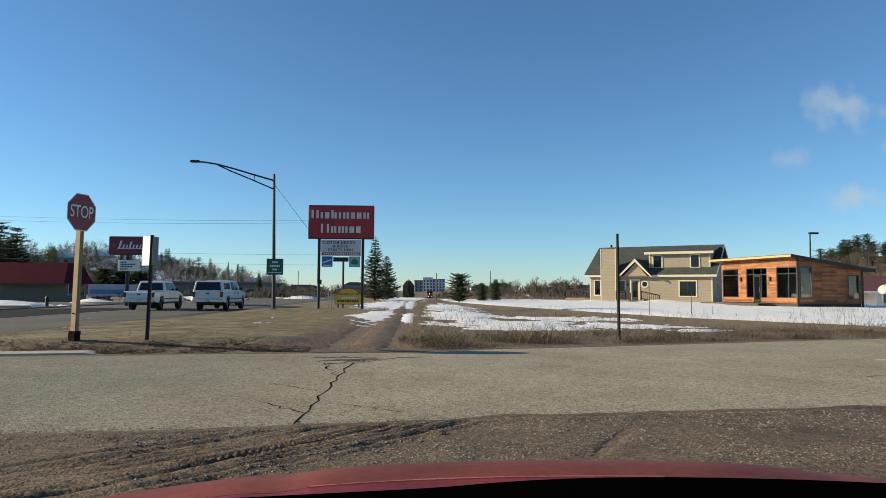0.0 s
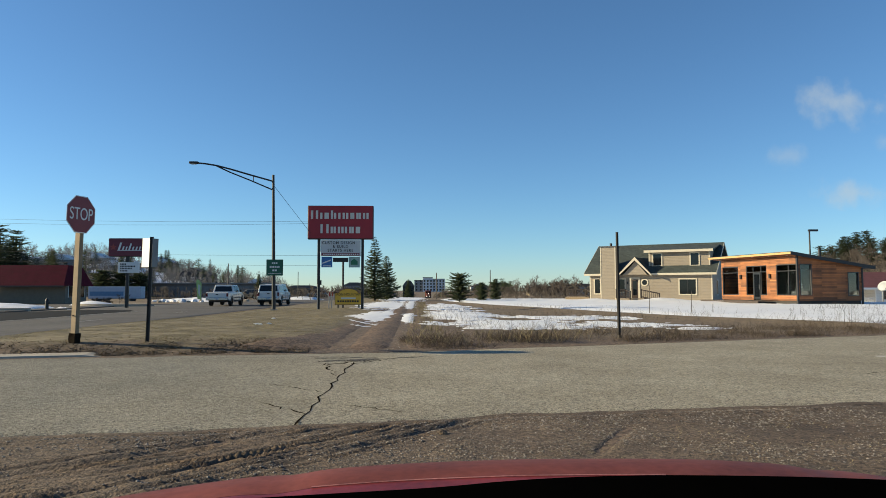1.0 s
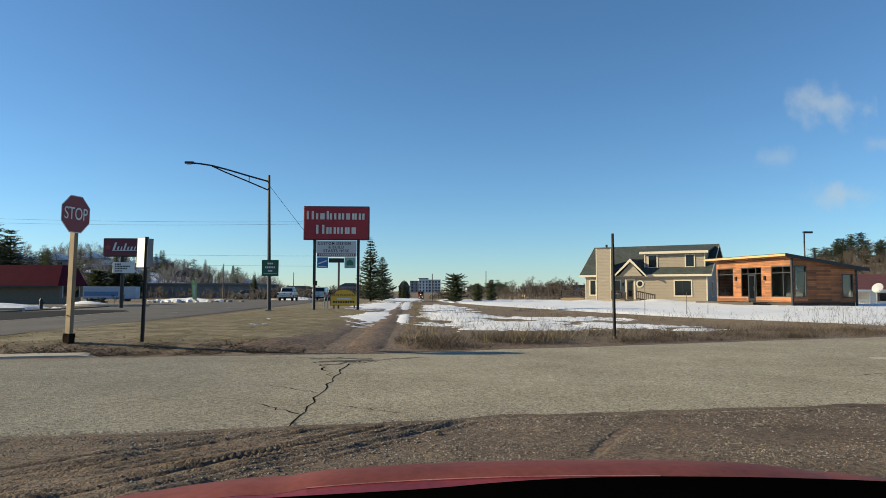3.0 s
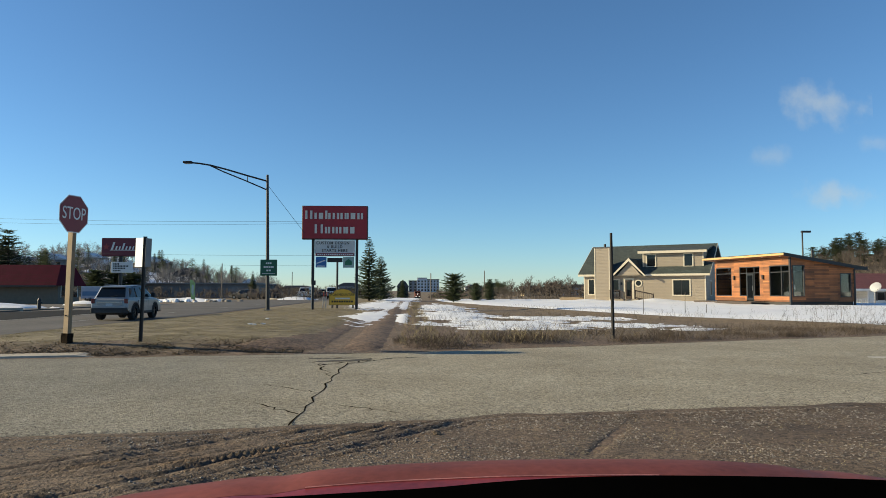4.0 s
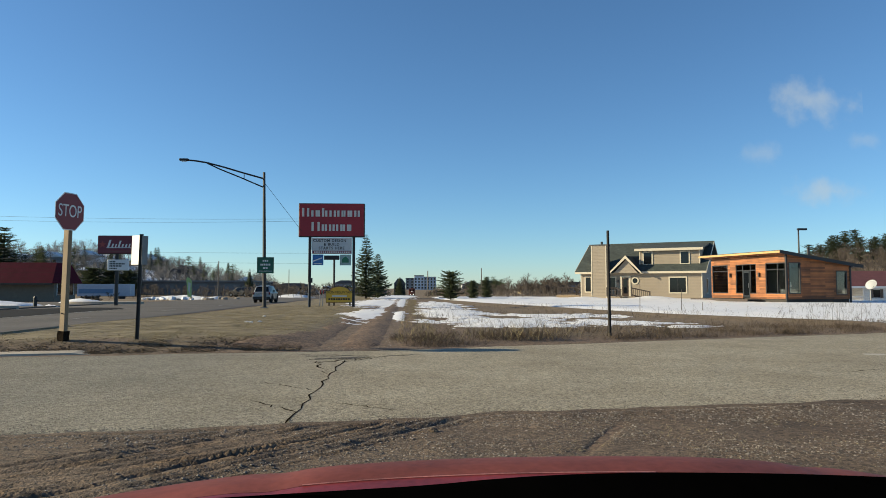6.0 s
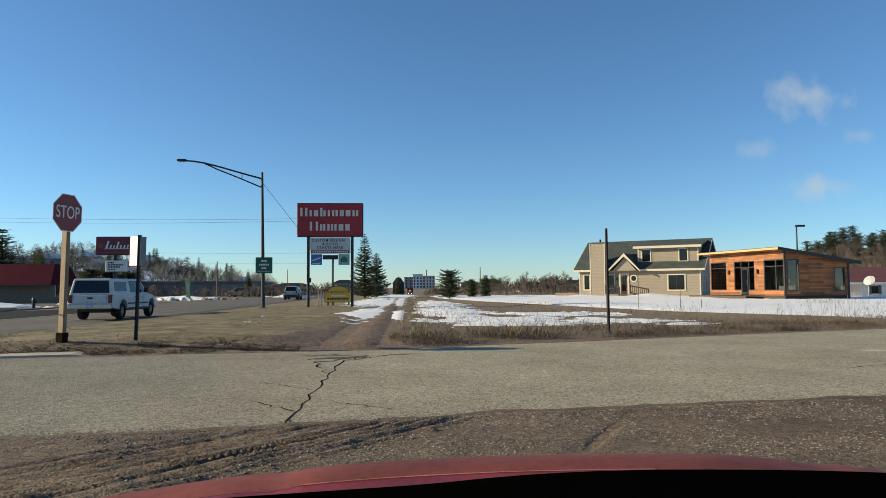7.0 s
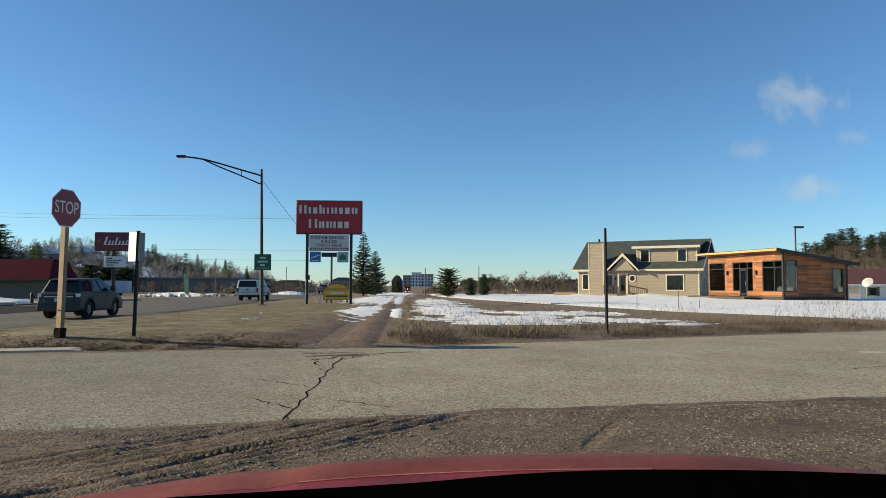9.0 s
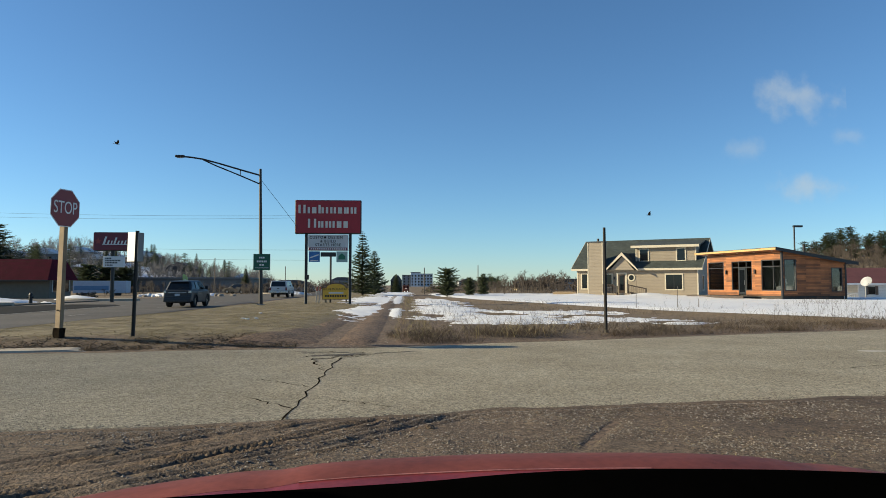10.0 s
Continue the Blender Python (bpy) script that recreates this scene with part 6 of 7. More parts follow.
    part("dormer_roof", prism([(0.25, 5.42), (4.9, 6.22), (4.9, 6.36), (0.25, 5.56)], 6.1, 13.3, "x"), shingle, root)
    part("dormer_fascia", boxes((6.1, 13.3, 0.2, 0.246, 5.36, 5.62)), trim, root, "cream dormer fascia")
    for x in (6.5, 12.78):
        part("corner_board", boxes((x, x + 0.12, 0.72, 0.747, 3.6, 5.4)), trim, root)
    window(7.0, 7.85, 3.95, 5.2, 0.74)
    window(10.95, 11.75, 3.95, 5.2, 0.74)
    window(4.0, 4.8, 0.9, 2.3, D)
    # gable end window
    w = part("window", boxes((W - 0.02, W + 0.02, 2.6, 3.4, 0.8, 2.3)), GLASS, root)
    part("frame", boxes((W + 0.003, W + 0.05, 2.47, 2.6, 0.7, 2.4), (W + 0.003, W + 0.05, 3.4, 3.53, 0.7, 2.4), (W + 0.003, W + 0.05, 2.6, 3.4, 2.3, 2.4), (W + 0.003, W + 0.05, 2.6, 3.4, 0.7, 0.8)), trim, w)
    # porch and decks
    dark = mat("dark_rail", (0.03, 0.02, 0.017), 0.7, var=0.2)
    pr = thing("entry_porch", pose(19.7, 77.3, 0.0, 0, 0, -33), "small wooden entry porch with dark railings", "porch")
    part("platform", boxes((3.6, 6.6, -1.9, -0.8, 0.05, 0.4)), mat("porch_wood", (0.28, 0.23, 0.17), 0.8, var=0.2), pr)
    for i in range(3):
        part("step", boxes((6.6 + 0.35 * i, 6.95 + 0.35 * i, -1.9, -0.8, -0.1, 0.3 - 0.1 * i)), WOODPOST, pr)
    rail_run(pr, (3.6, -1.9), (4.6, -1.9), 0.4, 0.9, dark, 6)
    rail_run(pr, (6.3, -1.9), (8.2, -1.9), (0.4, 0.0), 0.9, dark, 9)
    rail_run(pr, (4.6, -1.9), (5.2, -2.2), (0.4, 0.2), 0.9, dark, 4)
    dk = thing("side_deck", pose(19.7, 77.3, 0.0, 0, 0, -33), "weathered wooden side deck with railings", "deck")
    part("platform", boxes((-3.4, -0.1, 1.2, 5.0, 0.1, 0.5)), WOODPOST, dk)
    rail_run(dk, (-3.4, 1.2), (-0.9, 1.2), 0.5, 0.85, dark, 14)
    rail_run(dk, (-3.4, 5.0), (-3.4, 1.2), 0.5, 0.85, dark, 10)
    rail_run(dk, (-0.9, 1.2), (0.2, 0.2), (0.5, 0.1), 0.85, dark, 6)
    rail_run(dk, (-3.4, 5.0), (-0.1, 5.0), 0.5, 0.85, dark, 12)


build_beige_house()


def build_neighbour():
    x, y = 53.7, 84.0
    z = height(x + 4, y) + 0.35
    root = thing("white_house", pose(x, y, z), "white bungalow under a dull red roof", "house")
    wh = lapped("white_siding", (0.68, 0.68, 0.66), 0.2, 0.05)
    part("wall", boxes((4.2, 16, 0, 8, -0.3, 2.1)), wh, root)
    part("roof", prism([(-0.5, 2.0), (-0.5, 2.15), (4.0, 4.2), (8.5, 2.15), (8.5, 2.0)], -0.6, 16.5, "x"), lapped("red_shingles", (0.16, 0.055, 0.05), 0.3, 0.2), root, "dull red roof")
    part("fascia", boxes((-0.6, 16.5, -0.56, -0.51, 1.9, 2.14)), WHITE, root)
    for px in (0.0, 4.0):
        part("porch_post", boxes((px, px + 0.14, 0.0, 0.14, -0.1, 2.0)), WHITE, root)
    # recessed wall, with the porch's shade put into its grey
    part("porch_wall", boxes((0.2, 4.2, 3.4, 3.6, -0.2, 2.0)), mat("porch_shade", (0.2, 0.22, 0.2), 0.8), root)
    for i in range(14):
        part("baluster", boxes((0.3 + 0.26 * i, 0.36 + 0.26 * i, 0.03, 0.09, 0.1, 0.8)), WHITE, root)
    part("rail", boxes((0.14, 4.0, 0.02, 0.1, 0.8, 0.88)), WHITE, root)
    w = part("window", boxes((5.3, 6.2, -0.03, 0.0, 0.7, 1.7)), GLASS, root)
    for sx in (4.9, 6.24):
        part("shutter", boxes((sx, sx + 0.36, -0.05, 0.0, 0.65, 1.75)), mat("brown_shutter", (0.1, 0.07, 0.05), 0.7), w)
    # dish aerial on a mast in the yard
    ds = thing("satellite_dish", pose(46.1, 66, height(46.1, 66)), "white round satellite dish on a mast", "dish")
    part("mast", tube(bmesh.new(), (0, 0, 0), (0, 0, 1.9), 0.06, n=8), STEEL, ds)
    bm = bmesh.new()
    rings = []
    for r in (0.0, 0.2, 0.4, 0.55):
        rings.append([bm.verts.new((r * math.cos(6.2832 * i / 20) if r else 0, -0.12 + 0.4 * r * r, r * math.sin(6.2832 * i / 20) if r else 0)) for i in range(20 if r else 1)])
    for i in range(20):
        bm.faces.new((rings[0][0], rings[1][i], rings[1][(i + 1) % 20]))
    for a, b in ((1, 2), (2, 3)):
        for i in range(20):
            j = (i + 1) % 20
            bm.faces.new((rings[a][i], rings[b][i], rings[b][j], rings[a][j]))
    bmesh.ops.solidify(bm, geom=bm.faces[:], thickness=0.02)
    dish = part("reflector", bm, WHITE, ds, "", True)
    dish.matrix_local = pose(0, -0.1, 2.25, -30, 0, -62)
    part("feed_arm", tube(bmesh.new(), (0, -0.1, 1.8), (-0.1, -0.6, 2.05), 0.02, n=6), STEEL, ds)
    # lot lamp behind the timber house
    lm = thing("lot_lamp", pose(44.15, 75, height(44.15, 75)), "tall dark parking lot lamp", "street lamp")
    part("pole", tube(bmesh.new(), (0, 0, 0), (0, 0, 8.4), 0.1, 0.08, 10), BLACK, lm)
    part("lamp_head", soft_box(-0.1, 0.95, -0.15, 0.15, 8.2, 8.42, 0.03), BLACK, lm)


build_neighbour()


# ---- vehicles ----
TYRE = mat("tyre_rubber", (0.012, 0.012, 0.012), 0.9, var=0.3)
RIM = mat("alloy_rim", (0.35, 0.35, 0.36), 0.35, 0.8, var=0.1)
DARKRIM = mat("dark_rim", (0.05, 0.05, 0.052), 0.4, 0.6, var=0.1)
TAIL = mat("tail_light", (0.13, 0.006, 0.008), 0.25, var=0.1)
CHROME = mat("chrome", (0.5, 0.5, 0.52), 0.2, 0.9, var=0.05)
TRIMB = mat("black_trim", (0.018, 0.018, 0.019), 0.6, var=0.2)
AUTOGLASS = glass_dark("car_glass", (0.008, 0.01, 0.012), 0.06)
PLATE = mat("plate_face", (0.5, 0.52, 0.55), 0.5)


def arch(yc, r, z, n=9):
    return [(yc - r * math.cos(math.pi * i / n), z + r * math.sin(math.pi * i / n)) for i in range(n + 1)]


def lofted(b0, b1, t0, t1, wb, wt, zb, zt, r=0.06):
    """A cabin that leans in towards its roof."""
    bm = bmesh.new()
    lo = [bm.verts.new(c) for c in ((-wb, b0, zb), (wb, b0, zb), (wb, b1, zb), (-wb, b1, zb))]
    hi = [bm.verts.new(c) for c in ((-wt, t0, zt), (wt, t0, zt), (wt, t1, zt), (-wt, t1, zt))]
    bm.faces.new(lo[::-1]), bm.faces.new(hi)
    for i in range(4):
        bm.faces.new((lo[i], lo[(i + 1) % 4], hi[(i + 1) % 4], hi[i]))
    if r:
        es = [e for e in bm.edges if not all(v in lo for v in e.verts)]
        bmesh.ops.bevel(bm, geom=es, offset=r, segments=3, affect="EDGES", profile=0.6)
    return bm


def pane(c, u0, u1, v0, v1, off=0.012, th=0.01):
    """A pane let into the quad c (bottom left, bottom right, top right, top left), by shares of its width and height."""
    a, b, d, e = (Vector(q) for q in c)

    def p(u, v):
        return a.lerp(b, u).lerp(e.lerp(d, u), v)
    nrm = (b - a).cross(e - a).normalized()
    q = [p(u0, v0), p(u1, v0), p(u1, v1), p(u0, v1)]
    bm = bmesh.new()
    lo = [bm.verts.new(v + nrm * (off - th)) for v in q]
    hi = [bm.verts.new(v + nrm * off) for v in q]
    bm.faces.new(hi), bm.faces.new(lo[::-1])
    for i in range(4):
        bm.faces.new((lo[i], lo[(i + 1) % 4], hi[(i + 1) % 4], hi[i]))
    return bm


def vehicle(label, category, paint, L, W, H, belt, wheel, axles, cab, kind, rimm=RIM, bumper=CHROME, lamp_low=0.85, lamp_high=1.15):
    """Rear bumper at y = 0, driving towards +y. cab: rear and front foot, rear and front of the roof."""
    root = thing("pickup_truck" if kind != "suv" else "suv", pose(0, 0, 0), label, category)
    hw = W / 2
    b0, b1, t0, t1 = cab
    sill = wheel * 0.85 + 0.05 if kind == "suv" else wheel * 1.05 + 0.08
    hood = belt - 0.05
    prof = [(0.03, sill + 0.1), (0.0, sill + 0.3), (0.03, belt - 0.06), (0.1, belt), (b1, belt), (b1 + 0.25, hood + 0.02), (L - 0.45, hood - 0.08), (L - 0.12, hood - 0.2), (L, hood - 0.45), (L - 0.06, sill)]
    prof += [(y, z) for y, z in arch(axles[1], wheel * 1.22, sill)][::-1]
    prof += [(y, z) for y, z in arch(axles[0], wheel * 1.22, sill)][::-1]
    bm = prism(prof, -hw, hw, "x")
    es = [e for e in bm.edges if abs(e.verts[0].co.x - e.verts[1].co.x) < 1e-4 and min(e.verts[0].co.z, e.verts[1].co.z) > sill + 0.25 and max(e.verts[0].co.z, e.verts[1].co.z) > belt - 0.5]
    bmesh.ops.bevel(bm, geom=es, offset=0.1 if kind == "suv" else 0.07, segments=4 if kind == "suv" else 3, affect="EDGES", profile=0.6)
    body = part("body", bm, paint, root)
    wb, wt = hw - 0.05, hw - 0.22
    zb, zt = belt - 0.02, H
    part("cabin", lofted(b0, b1, t0, t1, wb, wt, zb, zt, 0.15 if kind == "suv" else 0.06), paint, root)
    rear = ((-wb, b0, zb), (wb, b0, zb), (wt, t0, zt), (-wt, t0, zt))
    part("rear_window", pane(rear, 0.07 if kind == "suv" else 0.08, 0.93 if kind == "suv" else 0.92, 0.14, 0.86 if kind == "suv" else 0.8), AUTOGLASS, root)
    fr = ((wb, b1, zb), (-wb, b1, zb), (-wt, t1, zt), (wt, t1, zt))
    part("windscreen", pane(fr, 0.06, 0.94, 0.1, 0.92), AUTOGLASS, root)
    left = ((-wb, b1, zb), (-wb, b0, zb), (-wt, t0, zt), (-wt, t1, zt))
    right = ((wb, b0, zb), (wb, b1, zb), (wt, t1, zt), (wt, t0, zt))
    cuts = ((0.04, 0.26), (0.29, 0.55), (0.58, 0.9)) if kind == "suv" else ((0.06, 0.44), (0.48, 0.9))
    for u0, u1 in cuts:
        part("side_window", pane(right, u0 + 0.02, u1, 0.12, 0.86), AUTOGLASS, root)
        part("side_window", pane(left, 1 - u1, 1 - u0 - 0.02, 0.12, 0.86), AUTOGLASS, root)
    # tail
    part("tailgate", soft_box(-hw + 0.28, hw - 0.28, -0.025, 0.03, sill + 0.32, belt - 0.06, 0.015), paint, root)
    if kind != "suv":
        part("gate_handle", soft_box(-0.12, 0.12, -0.045, -0.02, belt - 0.22, belt - 0.14, 0.01, 1), TRIMB, root)
    for s in (-1, 1):
        part("tail_light", soft_box(s * (hw - 0.1) - 0.085, s * (hw - 0.1) + 0.085, -0.03 if kind != "suv" else -0.008, 0.14, lamp_low, lamp_high, 0.02), TAIL, root, "red tail light")
        part("headlight", soft_box(s * (hw - 0.25) - 0.18, s * (hw - 0.25) + 0.18, L - 0.2, L - 0.02, hood - 0.4, hood - 0.24, 0.03), CHROME, root)
        part("mirror", soft_box(s * (hw + 0.1) - 0.1, s * (hw + 0.1) + 0.1, b1 - 0.75, b1 - 0.62, belt + 0.05, belt + 0.27, 0.03), TRIMB, root)
        for dy in (b0 + (b1 - b0) * 0.36, b0 + (b1 - b0) * 0.7):
            part("door_handle", soft_box(s * hw - 0.02, s * hw + 0.02, dy - 0.35, dy - 0.2, belt - 0.2, belt - 0.15, 0.008, 1), bumper if kind != "suv" else paint, root)
        part("sill_trim", soft_box(s * (hw - 0.05) - 0.06, s * (hw - 0.05) + 0.06, axles[0] + wheel * 1.3, axles[1] - wheel * 1.3, sill - 0.06, sill + 0.06, 0.02), TRIMB, root)
        for yc in axles:
            av = [(yc + r * math.cos(a), sill + r * math.sin(a)) for r, seq in ((wheel * 1.3, range(0, 13)), (wheel * 1.18, range(12, -1, -1))) for a in [math.pi * i / 12 for i in seq]]
            part("arch_trim", prism(av, s * hw - 0.01, s * hw + 0.015, "x"), TRIMB if kind == "suv" else paint, root)
    part("rear_bumper", soft_box(-hw + 0.02, hw - 0.02, -0.1, 0.14, sill - (0.04 if kind == "suv" else -0.03), sill + (0.24 if kind == "suv" else 0.27), 0.06 if kind == "suv" else 0.04), bumper, root)
    for sx in (-1, 1):
        if kind != "suv":
            part("side_moulding", soft_box(sx * hw - 0.012, sx * hw + 0.014, axles[0] + wheel * 1.35, axles[1] - wheel * 1.35, sill + 0.22, sill + 0.29, 0.006, 1), TRIMB, root)
        for dy in (b0 + (b1 - b0) * 0.32, b0 + (b1 - b0) * 0.68):
            part("door_seam", boxes((sx * hw - 0.01, sx * hw + 0.004, dy - 0.008, dy + 0.008, sill + 0.08, belt - 0.08)), TRIMB, root)
    if kind == "suv":
        part("gate_strip", soft_box(-hw + 0.3, hw - 0.3, -0.04, -0.02, belt - 0.2, belt - 0.15, 0.008, 1), CHROME, root)
        part("bumper_top", soft_box(-hw + 0.05, hw - 0.05, -0.07, 0.1, sill + 0.2, sill + 0.34, 0.04), paint, root)
        part("spoiler", soft_box(-wt + 0.1, wt - 0.1, t0 - 0.16, t0 + 0.2, zt - 0.07, zt - 0.015, 0.025), paint, root)
        part("rear_wiper", tube(bmesh.new(), (0.0, b0 + 0.02, zb + 0.12), (0.32, b0 + 0.07, zb + 0.2), 0.012, n=5), TRIMB, root)
        part("lower_valance", soft_box(-hw + 0.25, hw - 0.25, -0.115, -0.06, sill - 0.02, sill + 0.1, 0.02), DARKRIM, root, "dark grey skid panel")
    part("front_bumper", soft_box(-hw + 0.02, hw - 0.02, L - 0.16, L + 0.06, sill - 0.05, sill + 0.25, 0.04), bumper, root)
    part("licence_plate", boxes((-0.16, 0.16, -0.115 if kind != "suv" else -0.035, -0.101 if kind != "suv" else -0.026, (sill + 0.08) if kind != "suv" else belt - 0.38, (sill + 0.23) if kind != "suv" else belt - 0.23)), PLATE, root, "plain pale plate")
    part("underbody", boxes((-hw + 0.3, hw - 0.3, 0.25, L - 0.3, sill - 0.1, sill + 0.1)), TRIMB, root)
    part("axle", tube(bmesh.new(), (-hw + 0.2, axles[0], wheel), (hw - 0.2, axles[0], wheel), 0.07, n=8), TRIMB, root)
    # the tail draws in and the roof falls off behind
    draw, fall = (0.1, 0.07) if kind == "suv" else (0.03, 0.0)
    for ob in root.children:
        for vt in ob.data.vertices:
            c = vt.co
            back = 1 - smooth01(0.0, 1.3, c.y)
            nose = smooth01(L - 1.0, L, c.y)
            up = smooth01(belt - 0.3, H, c.z)
            c.x *= 1 - draw * back * (0.45 + 0.55 * up) - 0.1 * nose
            c.z -= fall * back * up
    wheels = []
    tw = 0.13
    for yc in axles:
        for s in (-1, 1):
            bm = bmesh.new()
            cx = s * (hw - tw - 0.02)
            n = 28
            prev = None
            for x, r in ((-tw, wheel * 0.62), (-tw, wheel * 0.93), (-tw * 0.7, wheel), (tw * 0.7, wheel), (tw, wheel * 0.93), (tw, wheel * 0.62)):
                ring = [bm.verts.new((x, r * math.cos(6.2832 * i / n), r * math.sin(6.2832 * i / n))) for i in range(n)]
                if prev:
                    for i in range(n):
                        bm.faces.new((prev[i], prev[(i + 1) % n], ring[(i + 1) % n], ring[i]))
                prev = ring
            w = part("wheel", bm, TYRE, root)
            w.location = (cx, yc, wheel)
            bm = bmesh.new()
            tube(bm, (s * tw * 0.2, 0, 0), (s * tw * 0.55, 0, 0), wheel * 0.63, n=24)
            for k in range(5):
                a = 6.2832 * k / 5
                m = Matrix.Rotation(a, 4, "X")
                box(bm, s * tw * 0.55 - 0.015, s * tw * 0.55 + 0.03, -0.035, 0.035, 0.04, wheel * 0.6, m)
            part("rim", bm, rimm, w)
            part("hub", tube(bmesh.new(), (s * tw * 0.5, 0, 0), (s * tw * 0.95, 0, 0), 0.06, n=10), rimm, w)
            wheels.append((w, cx, yc, wheel))
    return root, wheels


def topper(root, paint, W, belt, b0, H):
    """A fibreglass cap over the load bed."""
    hw = W / 2
    wb, wt, t0, t1 = hw - 0.03, hw - 0.16, 0.2, b0 + 0.05
    part("bed_cap", lofted(0.04, b0 + 0.1, t0, t1, wb, wt, belt - 0.02, H - 0.03), paint, root, "fibreglass bed cap")
    rear = ((-wb, 0.04, belt - 0.02), (wb, 0.04, belt - 0.02), (wt, t0, H - 0.03), (-wt, t0, H - 0.03))
    part("cap_window", pane(rear, 0.07, 0.93, 0.1, 0.87), AUTOGLASS, root)
    right = ((wb, 0.04, belt - 0.02), (wb, b0 + 0.1, belt - 0.02), (wt, t1, H - 0.03), (wt, t0, H - 0.03))
    left = ((-wb, b0 + 0.1, belt - 0.02), (-wb, 0.04, belt - 0.02), (-wt, t0, H - 0.03), (-wt, t1, H - 0.03))
    for q in (right, left):
        part("cap_side_window", pane(q, 0.14, 0.84, 0.2, 0.8), AUTOGLASS, root)


def cargo_bed(root, W, belt, b0):
    hw = W / 2
    part("bed_floor", boxes((-hw + 0.1, hw - 0.1, 0.12, b0 - 0.05, belt + 0.001, belt + 0.012)), TRIMB, root, "black bed cover")


WHITEPAINT = mat("white_car_paint", (0.68, 0.68, 0.67), 0.35, var=0.06, scale=1.0, coat=0.3)
WHITEOLD = mat("old_white_paint", (0.6, 0.61, 0.61), 0.45, var=0.1, scale=1.5, coat=0.1)
SILVER = mat("silver_paint", (0.3, 0.305, 0.31), 0.35, 0.4, var=0.08, coat=0.3)
SLATE = mat("slate_paint", (0.01, 0.016, 0.023), 0.5, 0.0, var=0.12, coat=0.12)

ROAD_Z = -0.165
traffic = []
v, w = vehicle("white crew-cab pickup truck driving away", "pickup truck", WHITEPAINT, 5.8, 2.06, 1.95, 1.24, 0.4, (1.25, 4.85), (2.0, 4.5, 2.2, 3.7), "pickup", DARKRIM, CHROME, 0.86, 1.18)
cargo_bed(v, 2.06, 1.24, 2.0)
traffic.append((v, w, -18.1, 45.2, 17.4))
v, w = vehicle("white pickup truck with a bed cap driving away", "pickup truck", WHITEPAINT, 6.2, 2.04, 2.02, 1.3, 0.41, (1.25, 5.2), (2.1, 4.75, 2.25, 4.0), "pickup", RIM, CHROME, 0.9, 1.24)
topper(v, WHITEPAINT, 2.04, 1.3, 2.1, 2.0)
traffic.append((v, w, -13.88, 45.9, 18.5))
v, w = vehicle("dark suv ahead in the far lane", "car", SLATE, 4.7, 1.86, 1.7, 1.05, 0.36, (0.95, 3.75), (0.05, 3.5, 0.45, 2.5), "suv", RIM, TRIMB, 0.8, 1.05)
traffic.append((v, w, -17.4, 60.0, 18.5))
v, w = vehicle("silver crossover suv with black wheel arches", "car", SILVER, 4.4, 1.8, 1.68, 1.04, 0.365, (0.85, 3.35), (0.1, 3.45, 0.48, 2.3), "suv", DARKRIM, TRIMB, 0.8, 1.04)
for sx in (-0.62, 0.62):
    part("roof_rail", tube(bmesh.new(), (sx, 0.85, 1.69), (sx, 2.2, 1.69), 0.025, n=6), TRIMB, v)
traffic.append((v, w, -14.25, 33.0 - 17.1 * 4, 17.1))
v, w = vehicle("old white pickup truck with a white bed cap", "pickup truck", WHITEOLD, 5.75, 2.0, 1.92, 1.2, 0.385, (1.2, 4.75), (1.95, 4.4, 2.1, 3.6), "pickup", RIM, CHROME, 0.8, 1.16)
topper(v, WHITEOLD, 2.0, 1.2, 1.95, 1.94)
traffic.append((v, w, -14.4, 31.9 - 15.6 * 7, 15.6))
v, w = vehicle("dark slate blue suv with pale tail lights", "car", SLATE, 4.4, 1.82, 1.72, 1.1, 0.375, (0.86, 3.45), (0.1, 3.5, 0.48, 2.4), "suv", RIM, SLATE, 0.9, 1.08)
for ob in v.children:
    if ob.name.startswith("tail_light"):
        ob.data.materials[0] = CHROME
        tagged(ob, "clear tail light")
traffic.append((v, w, -14.35, 33.6 - 14.9 * 9.3, 14.9))

for i, (px, py, rz) in enumerate(((-26.5, 118, 70), (-22.5, 121, 80), (-18.0, 138, 95))):
    c = copy_thing(traffic[3 if i == 2 else 2][0], pose(px, py, height(px, py), 0, 0, rz))
    tagged(c, "suv parked beyond the highway", "car", "parked cars")


